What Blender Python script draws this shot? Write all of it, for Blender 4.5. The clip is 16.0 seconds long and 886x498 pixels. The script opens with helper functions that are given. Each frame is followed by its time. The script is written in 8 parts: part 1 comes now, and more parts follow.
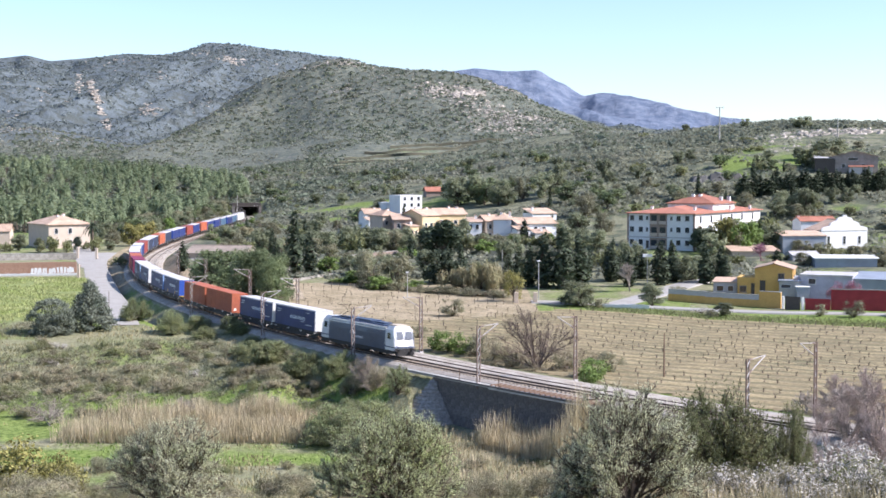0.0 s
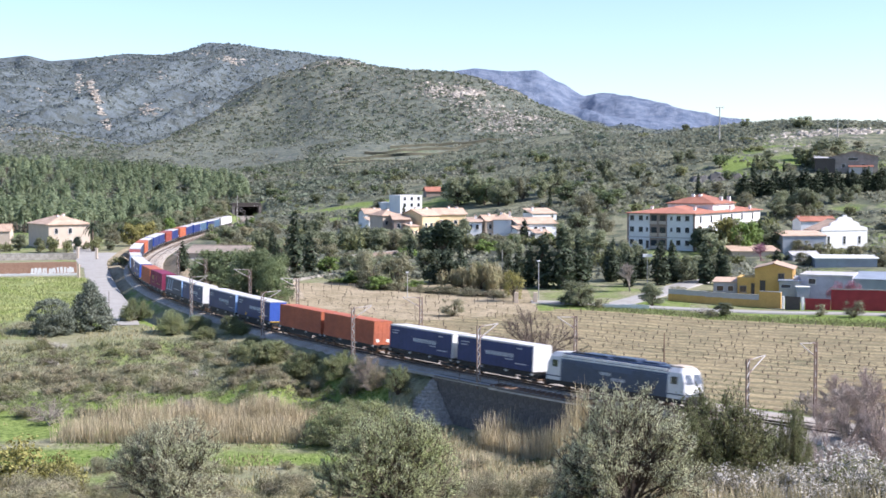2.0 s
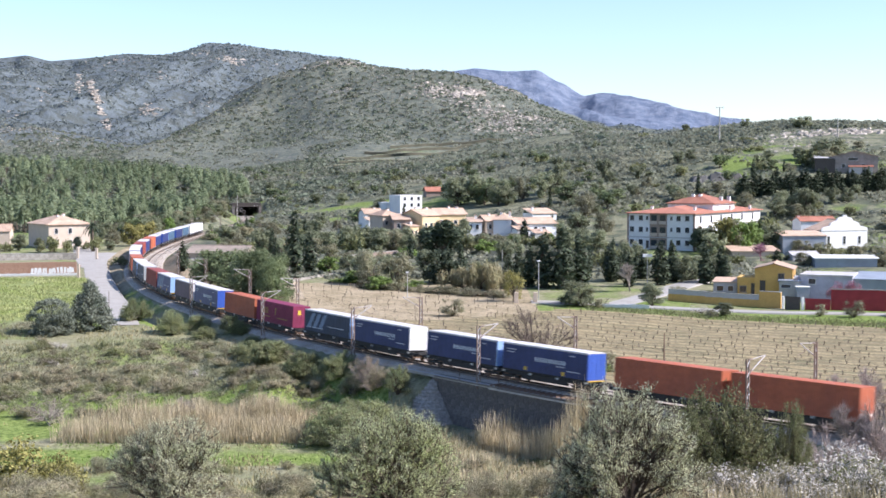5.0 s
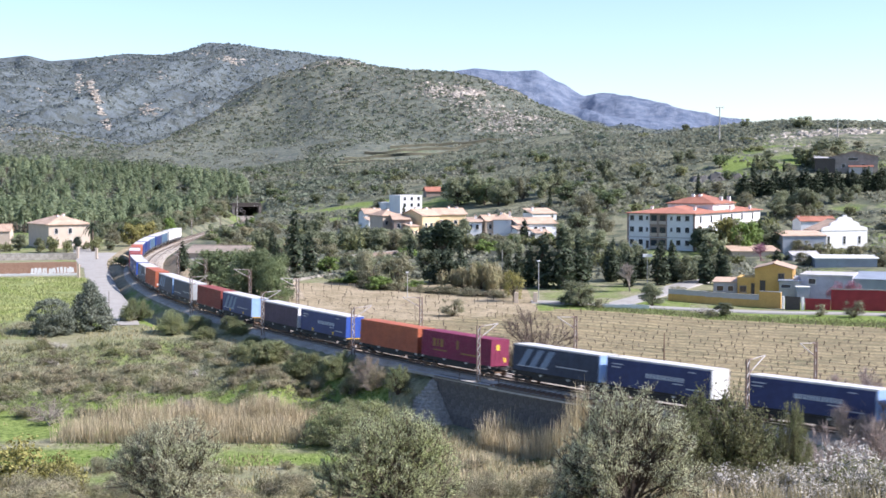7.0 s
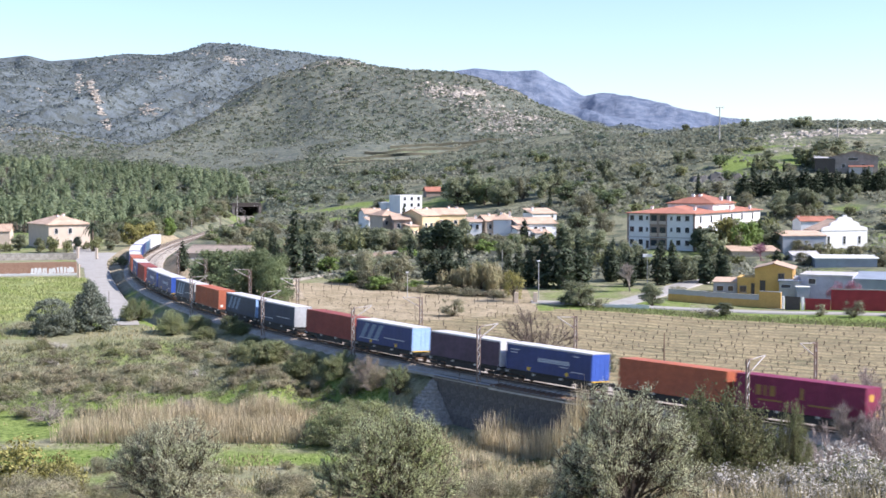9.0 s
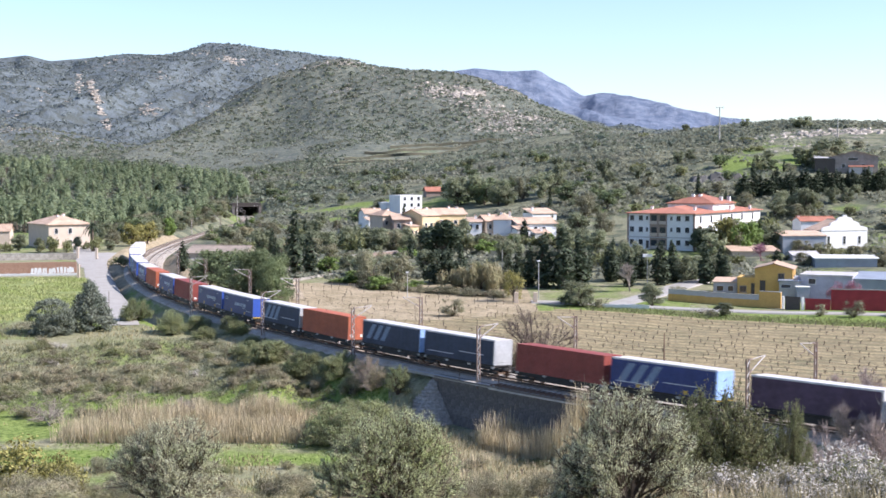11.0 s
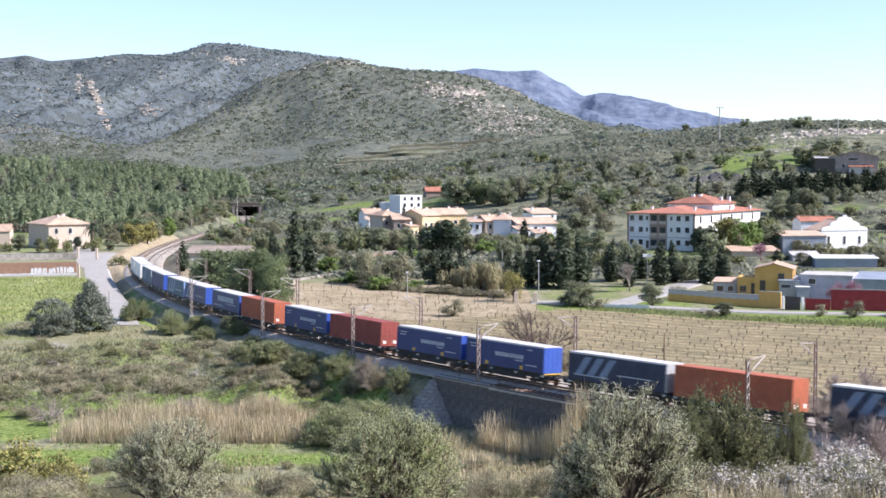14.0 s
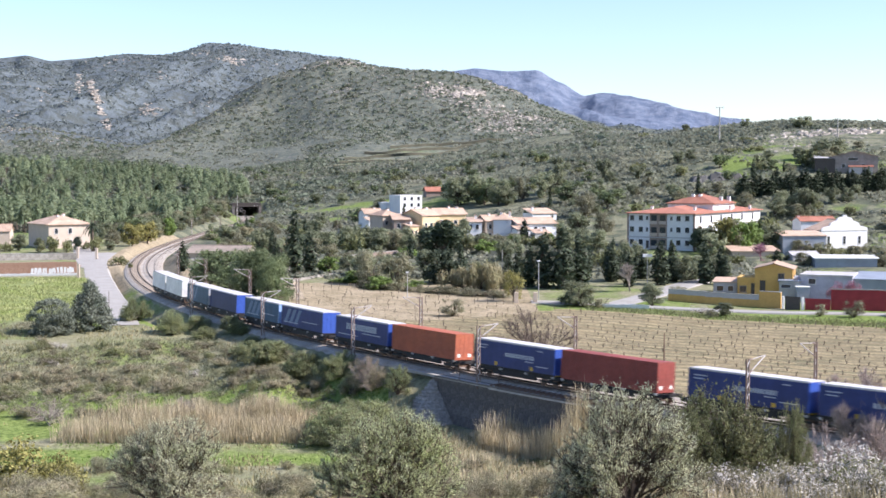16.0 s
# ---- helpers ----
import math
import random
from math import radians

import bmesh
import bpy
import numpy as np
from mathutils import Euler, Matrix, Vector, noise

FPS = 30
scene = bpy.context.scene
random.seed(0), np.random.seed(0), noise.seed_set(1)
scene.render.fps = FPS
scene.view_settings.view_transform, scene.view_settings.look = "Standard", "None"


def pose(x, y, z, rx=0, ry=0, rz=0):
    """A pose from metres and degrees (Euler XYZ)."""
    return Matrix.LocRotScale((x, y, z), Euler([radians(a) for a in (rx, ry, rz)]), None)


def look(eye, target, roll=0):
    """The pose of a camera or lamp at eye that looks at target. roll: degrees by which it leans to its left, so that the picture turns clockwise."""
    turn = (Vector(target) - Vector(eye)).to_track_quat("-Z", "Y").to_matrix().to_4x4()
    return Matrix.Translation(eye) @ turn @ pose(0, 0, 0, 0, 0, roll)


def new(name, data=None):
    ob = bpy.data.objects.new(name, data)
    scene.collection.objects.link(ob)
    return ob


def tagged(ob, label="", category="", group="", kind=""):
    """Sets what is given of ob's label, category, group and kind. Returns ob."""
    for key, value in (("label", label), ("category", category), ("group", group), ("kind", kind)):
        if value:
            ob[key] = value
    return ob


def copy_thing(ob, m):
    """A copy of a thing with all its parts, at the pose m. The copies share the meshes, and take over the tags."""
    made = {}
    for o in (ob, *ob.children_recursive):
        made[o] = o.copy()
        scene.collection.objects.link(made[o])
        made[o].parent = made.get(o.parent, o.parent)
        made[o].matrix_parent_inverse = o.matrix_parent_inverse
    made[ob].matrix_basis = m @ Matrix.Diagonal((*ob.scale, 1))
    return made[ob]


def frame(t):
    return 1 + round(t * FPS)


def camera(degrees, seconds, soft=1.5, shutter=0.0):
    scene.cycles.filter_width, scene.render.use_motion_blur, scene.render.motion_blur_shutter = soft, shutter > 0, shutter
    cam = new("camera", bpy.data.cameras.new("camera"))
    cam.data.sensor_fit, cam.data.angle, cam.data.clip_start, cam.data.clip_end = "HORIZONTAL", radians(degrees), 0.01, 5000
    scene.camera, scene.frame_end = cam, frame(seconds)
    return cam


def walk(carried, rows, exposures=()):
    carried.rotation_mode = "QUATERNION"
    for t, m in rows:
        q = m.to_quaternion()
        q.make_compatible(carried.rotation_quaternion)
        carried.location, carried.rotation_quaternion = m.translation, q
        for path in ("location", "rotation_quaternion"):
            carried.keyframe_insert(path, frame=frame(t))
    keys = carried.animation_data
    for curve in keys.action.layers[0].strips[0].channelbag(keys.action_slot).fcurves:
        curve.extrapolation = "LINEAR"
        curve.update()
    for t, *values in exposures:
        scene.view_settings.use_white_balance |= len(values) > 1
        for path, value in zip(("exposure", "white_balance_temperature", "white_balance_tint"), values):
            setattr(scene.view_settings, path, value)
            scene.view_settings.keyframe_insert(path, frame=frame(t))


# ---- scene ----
# One fixed camera on the hillside south of the line.
EYE = (0.0, 0.0, 21.83)
cam = camera(36.17, 16.0, soft=1.65, shutter=0.5)
PATH = [(0.0, pose(*EYE, 86.864, 0, 0)), (16.0, pose(*EYE, 86.864, 0, 0))]
walk(cam, PATH, exposures=[(0.0, 0.91, 6020, 18), (16.0, 0.91, 6120, 19)])

SUN_TO = Vector((0.93, -0.2, 0.78)).normalized()
world = bpy.data.worlds.new("sky")
scene.world = world
world.use_nodes = True
_n = world.node_tree.nodes
_sky = _n.new("ShaderNodeTexSky")
_sky.sky_type = "NISHITA"
_sky.sun_disc = False
_sky.sun_elevation = math.asin(SUN_TO.z)
_sky.sun_rotation = math.atan2(SUN_TO.x, SUN_TO.y)
_sky.altitude = 50
_sky.air_density = 1.0
_sky.dust_density = 0.4
_sky.ozone_density = 2.8
world.node_tree.links.new(_sky.outputs[0], _n["Background"].inputs[0])
_n["Background"].inputs[1].default_value = 0.113
sun = new("sun", bpy.data.lights.new("sun", "SUN"))
sun.data.energy = 4.85
sun.data.angle = radians(0.55)
sun.data.color = (1.0, 0.94, 0.85)
sun.matrix_world = look(SUN_TO * 100, (0, 0, 0))

# ---------------------------------------------------------------- materials
def mat(name, color, rough=0.8, metal=0.0, var=0.18, scale=3.0, fine=25.0, bump=0.0, tint=None, island=0.0, objvar=0.0, spec=0.35, coords="Object", bscale=None, trans=0.0):
    """A worn surface: colour with variation at two scales, optional second colour in patches, random per leaf or per object."""
    m = bpy.data.materials.new(name)
    m.use_nodes = True
    nt = m.node_tree
    N, L = nt.nodes, nt.links
    b = N["Principled BSDF"]
    b.inputs["Roughness"].default_value = rough
    b.inputs["Metallic"].default_value = metal
    b.inputs["Specular IOR Level"].default_value = spec
    tc = N.new("ShaderNodeTexCoord")
    big = N.new("ShaderNodeTexNoise")
    big.inputs["Scale"].default_value = scale
    big.inputs["Detail"].default_value = 5
    sml = N.new("ShaderNodeTexNoise")
    sml.inputs["Scale"].default_value = fine
    sml.inputs["Detail"].default_value = 4
    L.new(tc.outputs[coords], big.inputs["Vector"])
    L.new(tc.outputs[coords], sml.inputs["Vector"])
    ramp = N.new("ShaderNodeMapRange")
    ramp.inputs["From Min"].default_value, ramp.inputs["From Max"].default_value = 0.35, 0.65
    L.new(big.outputs["Fac"], ramp.inputs["Value"])
    mix = N.new("ShaderNodeMixRGB")
    mix.inputs[1].default_value = (*color, 1)
    second = tint if tint else tuple(c * (1 - var * 1.4) for c in color)
    mix.inputs[2].default_value = (*second, 1)
    L.new(ramp.outputs[0], mix.inputs[0])
    val = N.new("ShaderNodeMapRange")
    val.inputs["From Min"].default_value, val.inputs["From Max"].default_value = 0.3, 0.7
    val.inputs["To Min"].default_value, val.inputs["To Max"].default_value = 1 - var, 1 + var
    L.new(sml.outputs["Fac"], val.inputs["Value"])
    hsv = N.new("ShaderNodeHueSaturation")
    L.new(mix.outputs[0], hsv.inputs["Color"])
    last = val.outputs[0]
    for amount, kind, sock in ((island, "ShaderNodeNewGeometry", "Random Per Island"), (objvar, "ShaderNodeObjectInfo", "Random")):
        if amount:
            g = N.new(kind)
            r = N.new("ShaderNodeMapRange")
            r.inputs["To Min"].default_value, r.inputs["To Max"].default_value = 1 - amount, 1 + amount
            L.new(g.outputs[sock], r.inputs["Value"])
            mu = N.new("ShaderNodeMath")
            mu.operation = "MULTIPLY"
            L.new(last, mu.inputs[0])
            L.new(r.outputs[0], mu.inputs[1])
            last = mu.outputs[0]
    L.new(last, hsv.inputs["Value"])
    L.new(hsv.outputs[0], b.inputs["Base Color"])
    if trans:
        t = N.new("ShaderNodeBsdfTranslucent")
        L.new(hsv.outputs[0], t.inputs["Color"])
        ms = N.new("ShaderNodeMixShader")
        ms.inputs[0].default_value = trans
        L.new(b.outputs[0], ms.inputs[1])
        L.new(t.outputs[0], ms.inputs[2])
        L.new(ms.outputs[0], N["Material Output"].inputs["Surface"])
    if bump:
        bp = N.new("ShaderNodeBump")
        bp.inputs["Strength"].default_value = bump
        bp.inputs["Distance"].default_value = 0.05
        L.new(sml.outputs["Fac"], bp.inputs["Height"])
        L.new(bp.outputs[0], b.inputs["Normal"])
    return m


def ground_material():
    """Land cover: green, bare and rocky shares come from the sheet's cover attribute, broken up by noise."""
    m = bpy.data.materials.new("land")
    m.use_nodes = True
    nt = m.node_tree
    N, L = nt.nodes, nt.links
    b = N["Principled BSDF"]
    b.inputs["Roughness"].default_value = 0.95
    b.inputs["Specular IOR Level"].default_value = 0.1
    tc = N.new("ShaderNodeTexCoord")
    at = N.new("ShaderNodeAttribute")
    at.attribute_name = "cover"
    sep = N.new("ShaderNodeSeparateColor")
    L.new(at.outputs["Color"], sep.inputs[0])

    def tex(scale, detail=6):
        t = N.new("ShaderNodeTexNoise")
        t.inputs["Scale"].default_value = scale
        t.inputs["Detail"].default_value = detail
        t.inputs["Roughness"].default_value = 0.62
        L.new(tc.outputs["Object"], t.inputs["Vector"])
        return t.outputs["Fac"]

    def band(v, a, c):
        r = N.new("ShaderNodeMapRange")
        r.inputs["From Min"].default_value, r.inputs["From Max"].default_value = a, c
        L.new(v, r.inputs["Value"])
        return r.outputs[0]

    def mixc(f, one, two):
        x = N.new("ShaderNodeMixRGB")
        L.new(f, x.inputs[0])
        for i, c in ((1, one), (2, two)):
            if isinstance(c, tuple):
                x.inputs[i].default_value = (*c, 1)
            else:
                L.new(c, x.inputs[i])
        return x.outputs[0]

    def math2(op, a, c):
        x = N.new("ShaderNodeMath")
        x.operation = op
        x.use_clamp = True
        for i, v in ((0, a), (1, c)):
            if isinstance(v, float):
                x.inputs[i].default_value = v
            else:
                L.new(v, x.inputs[i])
        return x.outputs[0]

    def masked(share, noise, soft=0.12):
        d = math2("SUBTRACT", math2("ADD", share, math2("MULTIPLY", noise, 0.8)), 0.9 - soft)
        return band(d, 0.0, 2 * soft)

    n_big, n_mid, n_fine = tex(0.035), tex(0.22), tex(1.6, 8)
    n_hill = tex(0.012, 9)
    dry = mixc(band(n_mid, 0.4, 0.62), (0.255, 0.242, 0.15), (0.195, 0.2, 0.11))
    green = mixc(band(n_fine, 0.35, 0.65), (0.12, 0.185, 0.035), (0.2, 0.25, 0.07))
    soil = mixc(band(n_mid, 0.4, 0.6), (0.38, 0.31, 0.21), (0.29, 0.235, 0.15))
    rock = mixc(band(n_fine, 0.4, 0.6), (0.42, 0.38, 0.33), (0.22, 0.2, 0.175))
    scrub = mixc(band(n_hill, 0.42, 0.6), (0.205, 0.203, 0.135), (0.155, 0.163, 0.105))
    scrub = mixc(band(tex(0.16, 9), 0.46, 0.54), scrub, (0.088, 0.1, 0.072))
    c = mixc(masked(at.outputs["Alpha"], n_mid), dry, scrub)
    c = mixc(masked(sep.outputs["Red"], n_mid), c, green)
    c = mixc(masked(sep.outputs["Green"], n_mid), c, soil)
    c = mixc(masked(sep.outputs["Blue"], tex(0.06, 10), 0.05), c, rock)
    at2 = N.new("ShaderNodeAttribute")
    at2.attribute_name = "range"
    sep2 = N.new("ShaderNodeSeparateColor")
    L.new(at2.outputs["Color"], sep2.inputs[0])
    # haze on the western ridge, mixed into the ground as blue-grey
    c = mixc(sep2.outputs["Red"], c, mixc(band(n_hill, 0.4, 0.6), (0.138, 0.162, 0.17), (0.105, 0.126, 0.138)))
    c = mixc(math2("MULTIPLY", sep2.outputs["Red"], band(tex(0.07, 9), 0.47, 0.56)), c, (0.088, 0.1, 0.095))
    c = mixc(masked(math2("MULTIPLY", sep.outputs["Blue"], sep2.outputs["Red"]), tex(0.02, 10), 0.05), c, rock)
    # aerial haze painted as slate blue on the farthest range
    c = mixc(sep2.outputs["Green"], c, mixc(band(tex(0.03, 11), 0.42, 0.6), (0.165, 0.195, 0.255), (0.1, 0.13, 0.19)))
    c = mixc(sep2.outputs["Blue"], c, mixc(band(n_mid, 0.35, 0.65), (0.25, 0.28, 0.115), (0.2, 0.235, 0.085)))
    hs = N.new("ShaderNodeHueSaturation")
    L.new(c, hs.inputs["Color"])
    v = N.new("ShaderNodeMapRange")
    v.inputs["From Min"].default_value, v.inputs["From Max"].default_value = 0.3, 0.7
    v.inputs["To Min"].default_value, v.inputs["To Max"].default_value = 0.65, 1.3
    L.new(n_fine, v.inputs["Value"])
    L.new(v.outputs[0], hs.inputs["Value"])
    L.new(hs.outputs[0], b.inputs["Base Color"])
    bp = N.new("ShaderNodeBump")
    bp.inputs["Strength"].default_value = 0.8
    bp.inputs["Distance"].default_value = 0.35
    L.new(n_fine, bp.inputs["Height"])
    # coarse rocky relief of the distant ranges
    relief = N.new("ShaderNodeBump")
    relief.inputs["Distance"].default_value = 22.0
    L.new(tex(0.009, 11), relief.inputs["Height"])
    L.new(math2("MAXIMUM", sep2.outputs["Green"], math2("MULTIPLY", sep2.outputs["Red"], 0.5)), relief.inputs["Strength"])
    L.new(bp.outputs[0], relief.inputs["Normal"])
    L.new(relief.outputs[0], b.inputs["Normal"])
    return m


M_LAND = ground_material()
M_BALLAST = mat("ballast", (0.4, 0.36, 0.31), 0.95, scale=0.6, fine=14, var=0.35, bump=0.6, tint=(0.29, 0.25, 0.205))
M_RAIL = mat("rail_steel", (0.085, 0.06, 0.048), 0.6, 0.2, scale=2)
M_SLEEPER = mat("sleeper", (0.34, 0.28, 0.22), 0.9, scale=3, objvar=0.2)
M_ASPHALT = mat("old_asphalt", (0.36, 0.34, 0.31), 0.92, scale=0.5, fine=9, var=0.12, bump=0.2)
M_CONCRETE = mat("concrete", (0.42, 0.4, 0.36), 0.9, scale=0.8, fine=8, var=0.16, bump=0.25)
M_STONE = mat("rubble_stone", (0.36, 0.33, 0.29), 0.95, scale=1.2, fine=6, var=0.25, bump=0.6, objvar=0.25)
M_DARKSTONE = mat("dark_masonry", (0.19, 0.175, 0.165), 0.95, scale=0.7, fine=5, var=0.3, bump=0.5)
M_STEEL = mat("galvanised_steel", (0.52, 0.5, 0.48), 0.6, 0.4, scale=2, fine=18)
M_RUST = mat("rusty_steel", (0.2, 0.13, 0.09), 0.8, 0.2, scale=1.5, fine=12)
M_MAST = mat("weathered_mast_paint", (0.24, 0.175, 0.145), 0.75, 0.1, scale=1.5, fine=12, tint=(0.18, 0.125, 0.1))
M_BRACKET = mat("grey_bracket_steel", (0.45, 0.42, 0.4), 0.7, 0.2, scale=2, fine=14)
M_BLACK = mat("black_underframe", (0.035, 0.033, 0.032), 0.7, 0.1, scale=2)
M_GLASS = mat("window_glass", (0.03, 0.04, 0.05), 0.08, 0.0, scale=1, spec=0.8, var=0.05)
M_WHITE = mat("white_render", (0.74, 0.73, 0.71), 0.9, scale=0.5, fine=4, var=0.05, bump=0.1)
M_CREAM = mat("cream_render", (0.52, 0.43, 0.345), 0.9, scale=0.5, fine=4, var=0.07)
M_SAND = mat("sand_render", (0.72, 0.55, 0.32), 0.9, scale=0.5, fine=4, var=0.08)
M_OCHRE = mat("ochre_render", (0.6, 0.365, 0.115), 0.9, scale=0.6, fine=4, var=0.08)
M_GREY = mat("grey_render", (0.47, 0.45, 0.44), 0.9, scale=0.6, fine=4, var=0.1)
M_BROWNWALL = mat("brown_render", (0.3, 0.23, 0.19), 0.9, scale=0.6, fine=4, var=0.1)
M_TILE = mat("roof_tile", (0.38, 0.16, 0.105), 0.85, scale=0.5, fine=7, var=0.18, bump=0.3, objvar=0.15)
M_PALETILE = mat("pale_roof_tile", (0.52, 0.37, 0.27), 0.85, scale=0.5, fine=7, var=0.18, bump=0.3, objvar=0.12)
M_SHUTTER = mat("dark_shutter", (0.09, 0.075, 0.065), 0.7, scale=3)
M_REDSHEET = mat("red_sheet_metal", (0.3, 0.035, 0.04), 0.5, 0.1, scale=0.7, var=0.15)
M_BLUESHEET = mat("blue_grey_sheet", (0.3, 0.33, 0.38), 0.5, 0.1, scale=0.6, var=0.12)
M_PURPLE = mat("mauve_render", (0.42, 0.42, 0.48), 0.85, scale=0.6, var=0.15)
M_BARK = mat("bark", (0.13, 0.1, 0.075), 0.95, scale=4, fine=30, var=0.3, bump=0.5)
M_TWIG = mat("bare_twig", (0.35, 0.3, 0.26), 0.95, scale=4, island=0.3)
LEAF = {
    "olive": mat("olive_leaf", (0.52, 0.54, 0.32), 0.45, scale=0.6, island=0.4, tint=(0.64, 0.645, 0.45), trans=0.55, spec=0.6),
    "green_olive": mat("green_olive_leaf", (0.43, 0.49, 0.21), 0.45, scale=0.6, island=0.4, tint=(0.56, 0.58, 0.35), trans=0.55, spec=0.6),
    "bush": mat("bush_leaf", (0.162, 0.178, 0.078), 0.7, scale=0.5, island=0.25, tint=(0.235, 0.232, 0.112), objvar=0.25, trans=0.42),
    "oak": mat("oak_leaf", (0.205, 0.235, 0.135), 0.75, scale=0.5, island=0.18, tint=(0.265, 0.275, 0.175), objvar=0.25, trans=0.5),
    "mound": mat("shrub_leaf", (0.29, 0.34, 0.16), 0.75, scale=0.5, island=0.25, tint=(0.37, 0.385, 0.2), objvar=0.2, trans=0.55),
    "reedy": mat("reedy_stalks", (0.38, 0.33, 0.2), 0.85, scale=0.5, island=0.25, tint=(0.29, 0.28, 0.15), trans=0.35),
    "pine": mat("pine_needle", (0.13, 0.17, 0.08), 0.7, scale=0.3, island=0.35, tint=(0.15, 0.18, 0.08), objvar=0.25, trans=0.28),
    "cypress": mat("cypress_leaf", (0.062, 0.082, 0.046), 0.75, scale=0.5, island=0.4, objvar=0.2, trans=0.25),
    "cedar": mat("cedar_needle", (0.15, 0.175, 0.125), 0.7, scale=0.6, island=0.35, tint=(0.215, 0.23, 0.175), trans=0.25),
    "grey": mat("grey_foliage", (0.225, 0.225, 0.135), 0.8, scale=0.5, island=0.25, objvar=0.25, tint=(0.29, 0.27, 0.18), trans=0.42),
    "fresh": mat("spring_leaf", (0.19, 0.265, 0.07), 0.6, scale=0.5, island=0.35, objvar=0.15, trans=0.3),
    "gold": mat("yellow_foliage", (0.29, 0.265, 0.085), 0.7, scale=0.5, island=0.35, objvar=0.1, trans=0.25),
    "blossom": mat("pale_blossom", (0.55, 0.51, 0.46), 0.8, scale=2, island=0.3, tint=(0.4, 0.37, 0.31), trans=0.25),
    "reed": mat("dry_reed", (0.54, 0.455, 0.305), 0.9, scale=0.3, island=0.35, tint=(0.4, 0.345, 0.215), trans=0.28),
    "heath": mat("heath_twigs", (0.3, 0.255, 0.18), 0.9, scale=0.4, island=0.35, tint=(0.24, 0.24, 0.13), objvar=0.3, trans=0.35),
    "grass": mat("rough_grass", (0.26, 0.25, 0.12), 0.9, scale=0.15, island=0.4, tint=(0.32, 0.265, 0.15), trans=0.2, coords="Object"),
    "lush": mat("lush_grass", (0.12, 0.23, 0.03), 0.8, scale=0.2, island=0.35, tint=(0.2, 0.27, 0.07), trans=0.25),
}

# ---------------------------------------------------------------- line of the railway and lie of the land
_K = [-4.1596, -2.425, -0.3342, 0.4635, 0.9137, 1.6829, 1.7278, 2.3179, 2.3496, 2.6721, 3.6115, 4.1671, 4.5204, 4.7868, 1.5, 0.0, 0.0]
TS = np.arange(0, 961, 2.0)
_k = np.interp(TS, np.arange(len(_K)) * 60.0, _K) / 1000
TH = -1.2902 + np.concatenate([[0], np.cumsum((_k[1:] + _k[:-1]))])
_mid = (TH[1:] + TH[:-1]) / 2
TX = -100.59 + np.concatenate([[0], np.cumsum(np.cos(_mid) * 2)])
TY = 673.013 + np.concatenate([[0], np.cumsum(np.sin(_mid) * 2)])
TZ = -0.0033 * (520 - TS) / 100 + 0.171 * np.maximum(0, 340 - TS) ** 2 / 1e4
TC = np.clip(_k / 0.0035, -1, 1) * 0.07  # cant, the outer rail raised


def on_track(s, lat=0.0, up=0.0):
    """Place and heading at s metres along the outer track; lat to the right of travel, which is the outer side."""
    x, y, z, h, c = (float(np.interp(s, TS, a)) for a in (TX, TY, TZ, TH, TC))
    return x + math.sin(h) * lat, y - math.cos(h) * lat, z + up + c * (lat + 0.8) * (abs(lat) < 7), h, c


def lateral(x, y, along=False):
    """Signed distance to the outer track (right of travel positive) and the rail level there."""
    x, y = np.atleast_1d(x).astype(float), np.atleast_1d(y).astype(float)
    lat, z, at = np.empty_like(x), np.empty_like(x), np.empty_like(x)
    for a in range(0, len(x), 20000):
        X, Y = x[a:a + 20000, None], y[a:a + 20000, None]
        d2 = (X - TX) ** 2 + (Y - TY) ** 2
        i = d2.argmin(1)
        r = (X[:, 0] - TX[i]) * np.sin(TH[i]) - (Y[:, 0] - TY[i]) * np.cos(TH[i])
        lat[a:a + 20000] = np.where(r >= 0, 1, -1) * np.sqrt(d2[np.arange(len(i)), i])
        z[a:a + 20000] = TZ[i]
        at[a:a + 20000] = TS[i]
    return (lat, z, at) if along else (lat, z)


def vnoise(x, y, cell, seed=0):
    """Smooth value noise, -1 to 1."""
    u, v = x / cell, y / cell
    i, j = np.floor(u), np.floor(v)
    fu, fv = u - i, v - j
    fu, fv = fu * fu * (3 - 2 * fu), fv * fv * (3 - 2 * fv)

    def h(a, b):
        n = np.sin(a * 127.1 + b * 311.7 + seed * 74.7) * 43758.5453
        return (n - np.floor(n)) * 2 - 1

    return (h(i, j) * (1 - fu) + h(i + 1, j) * fu) * (1 - fv) + (h(i, j + 1) * (1 - fu) + h(i + 1, j + 1) * fu) * fv


# crest lines: x, y, height
RIDGE_WEST = [(-1156.3, 2700.0, 235.7), (-876.5, 2700.0, 252.3), (-826.1, 2700.0, 257.9), (-775.9, 2700.0, 246.8), (-675.2, 2700.0, 254.5), (-541.0, 2700.0, 255.7), (-501.8, 2700.0, 266.8), (-462.5, 2700.0, 282.3), (-406.7, 2700.0, 277.9), (-317.4, 2700.0, 265.7), (-212.9, 2650.0, 250.2), (-112.0, 2600.0, 225.6), (-24.9, 2500.0, 135.2), (75.8, 2400.0, 69.1)]
SPUR_WEST = [(-658.8, 1700.0, 102.5), (-553.2, 1700.0, 92.6), (-496.0, 1650.0, 78.9), (-407.6, 1500.0, 51.4), (-321.1, 1300.0, 30.2)]
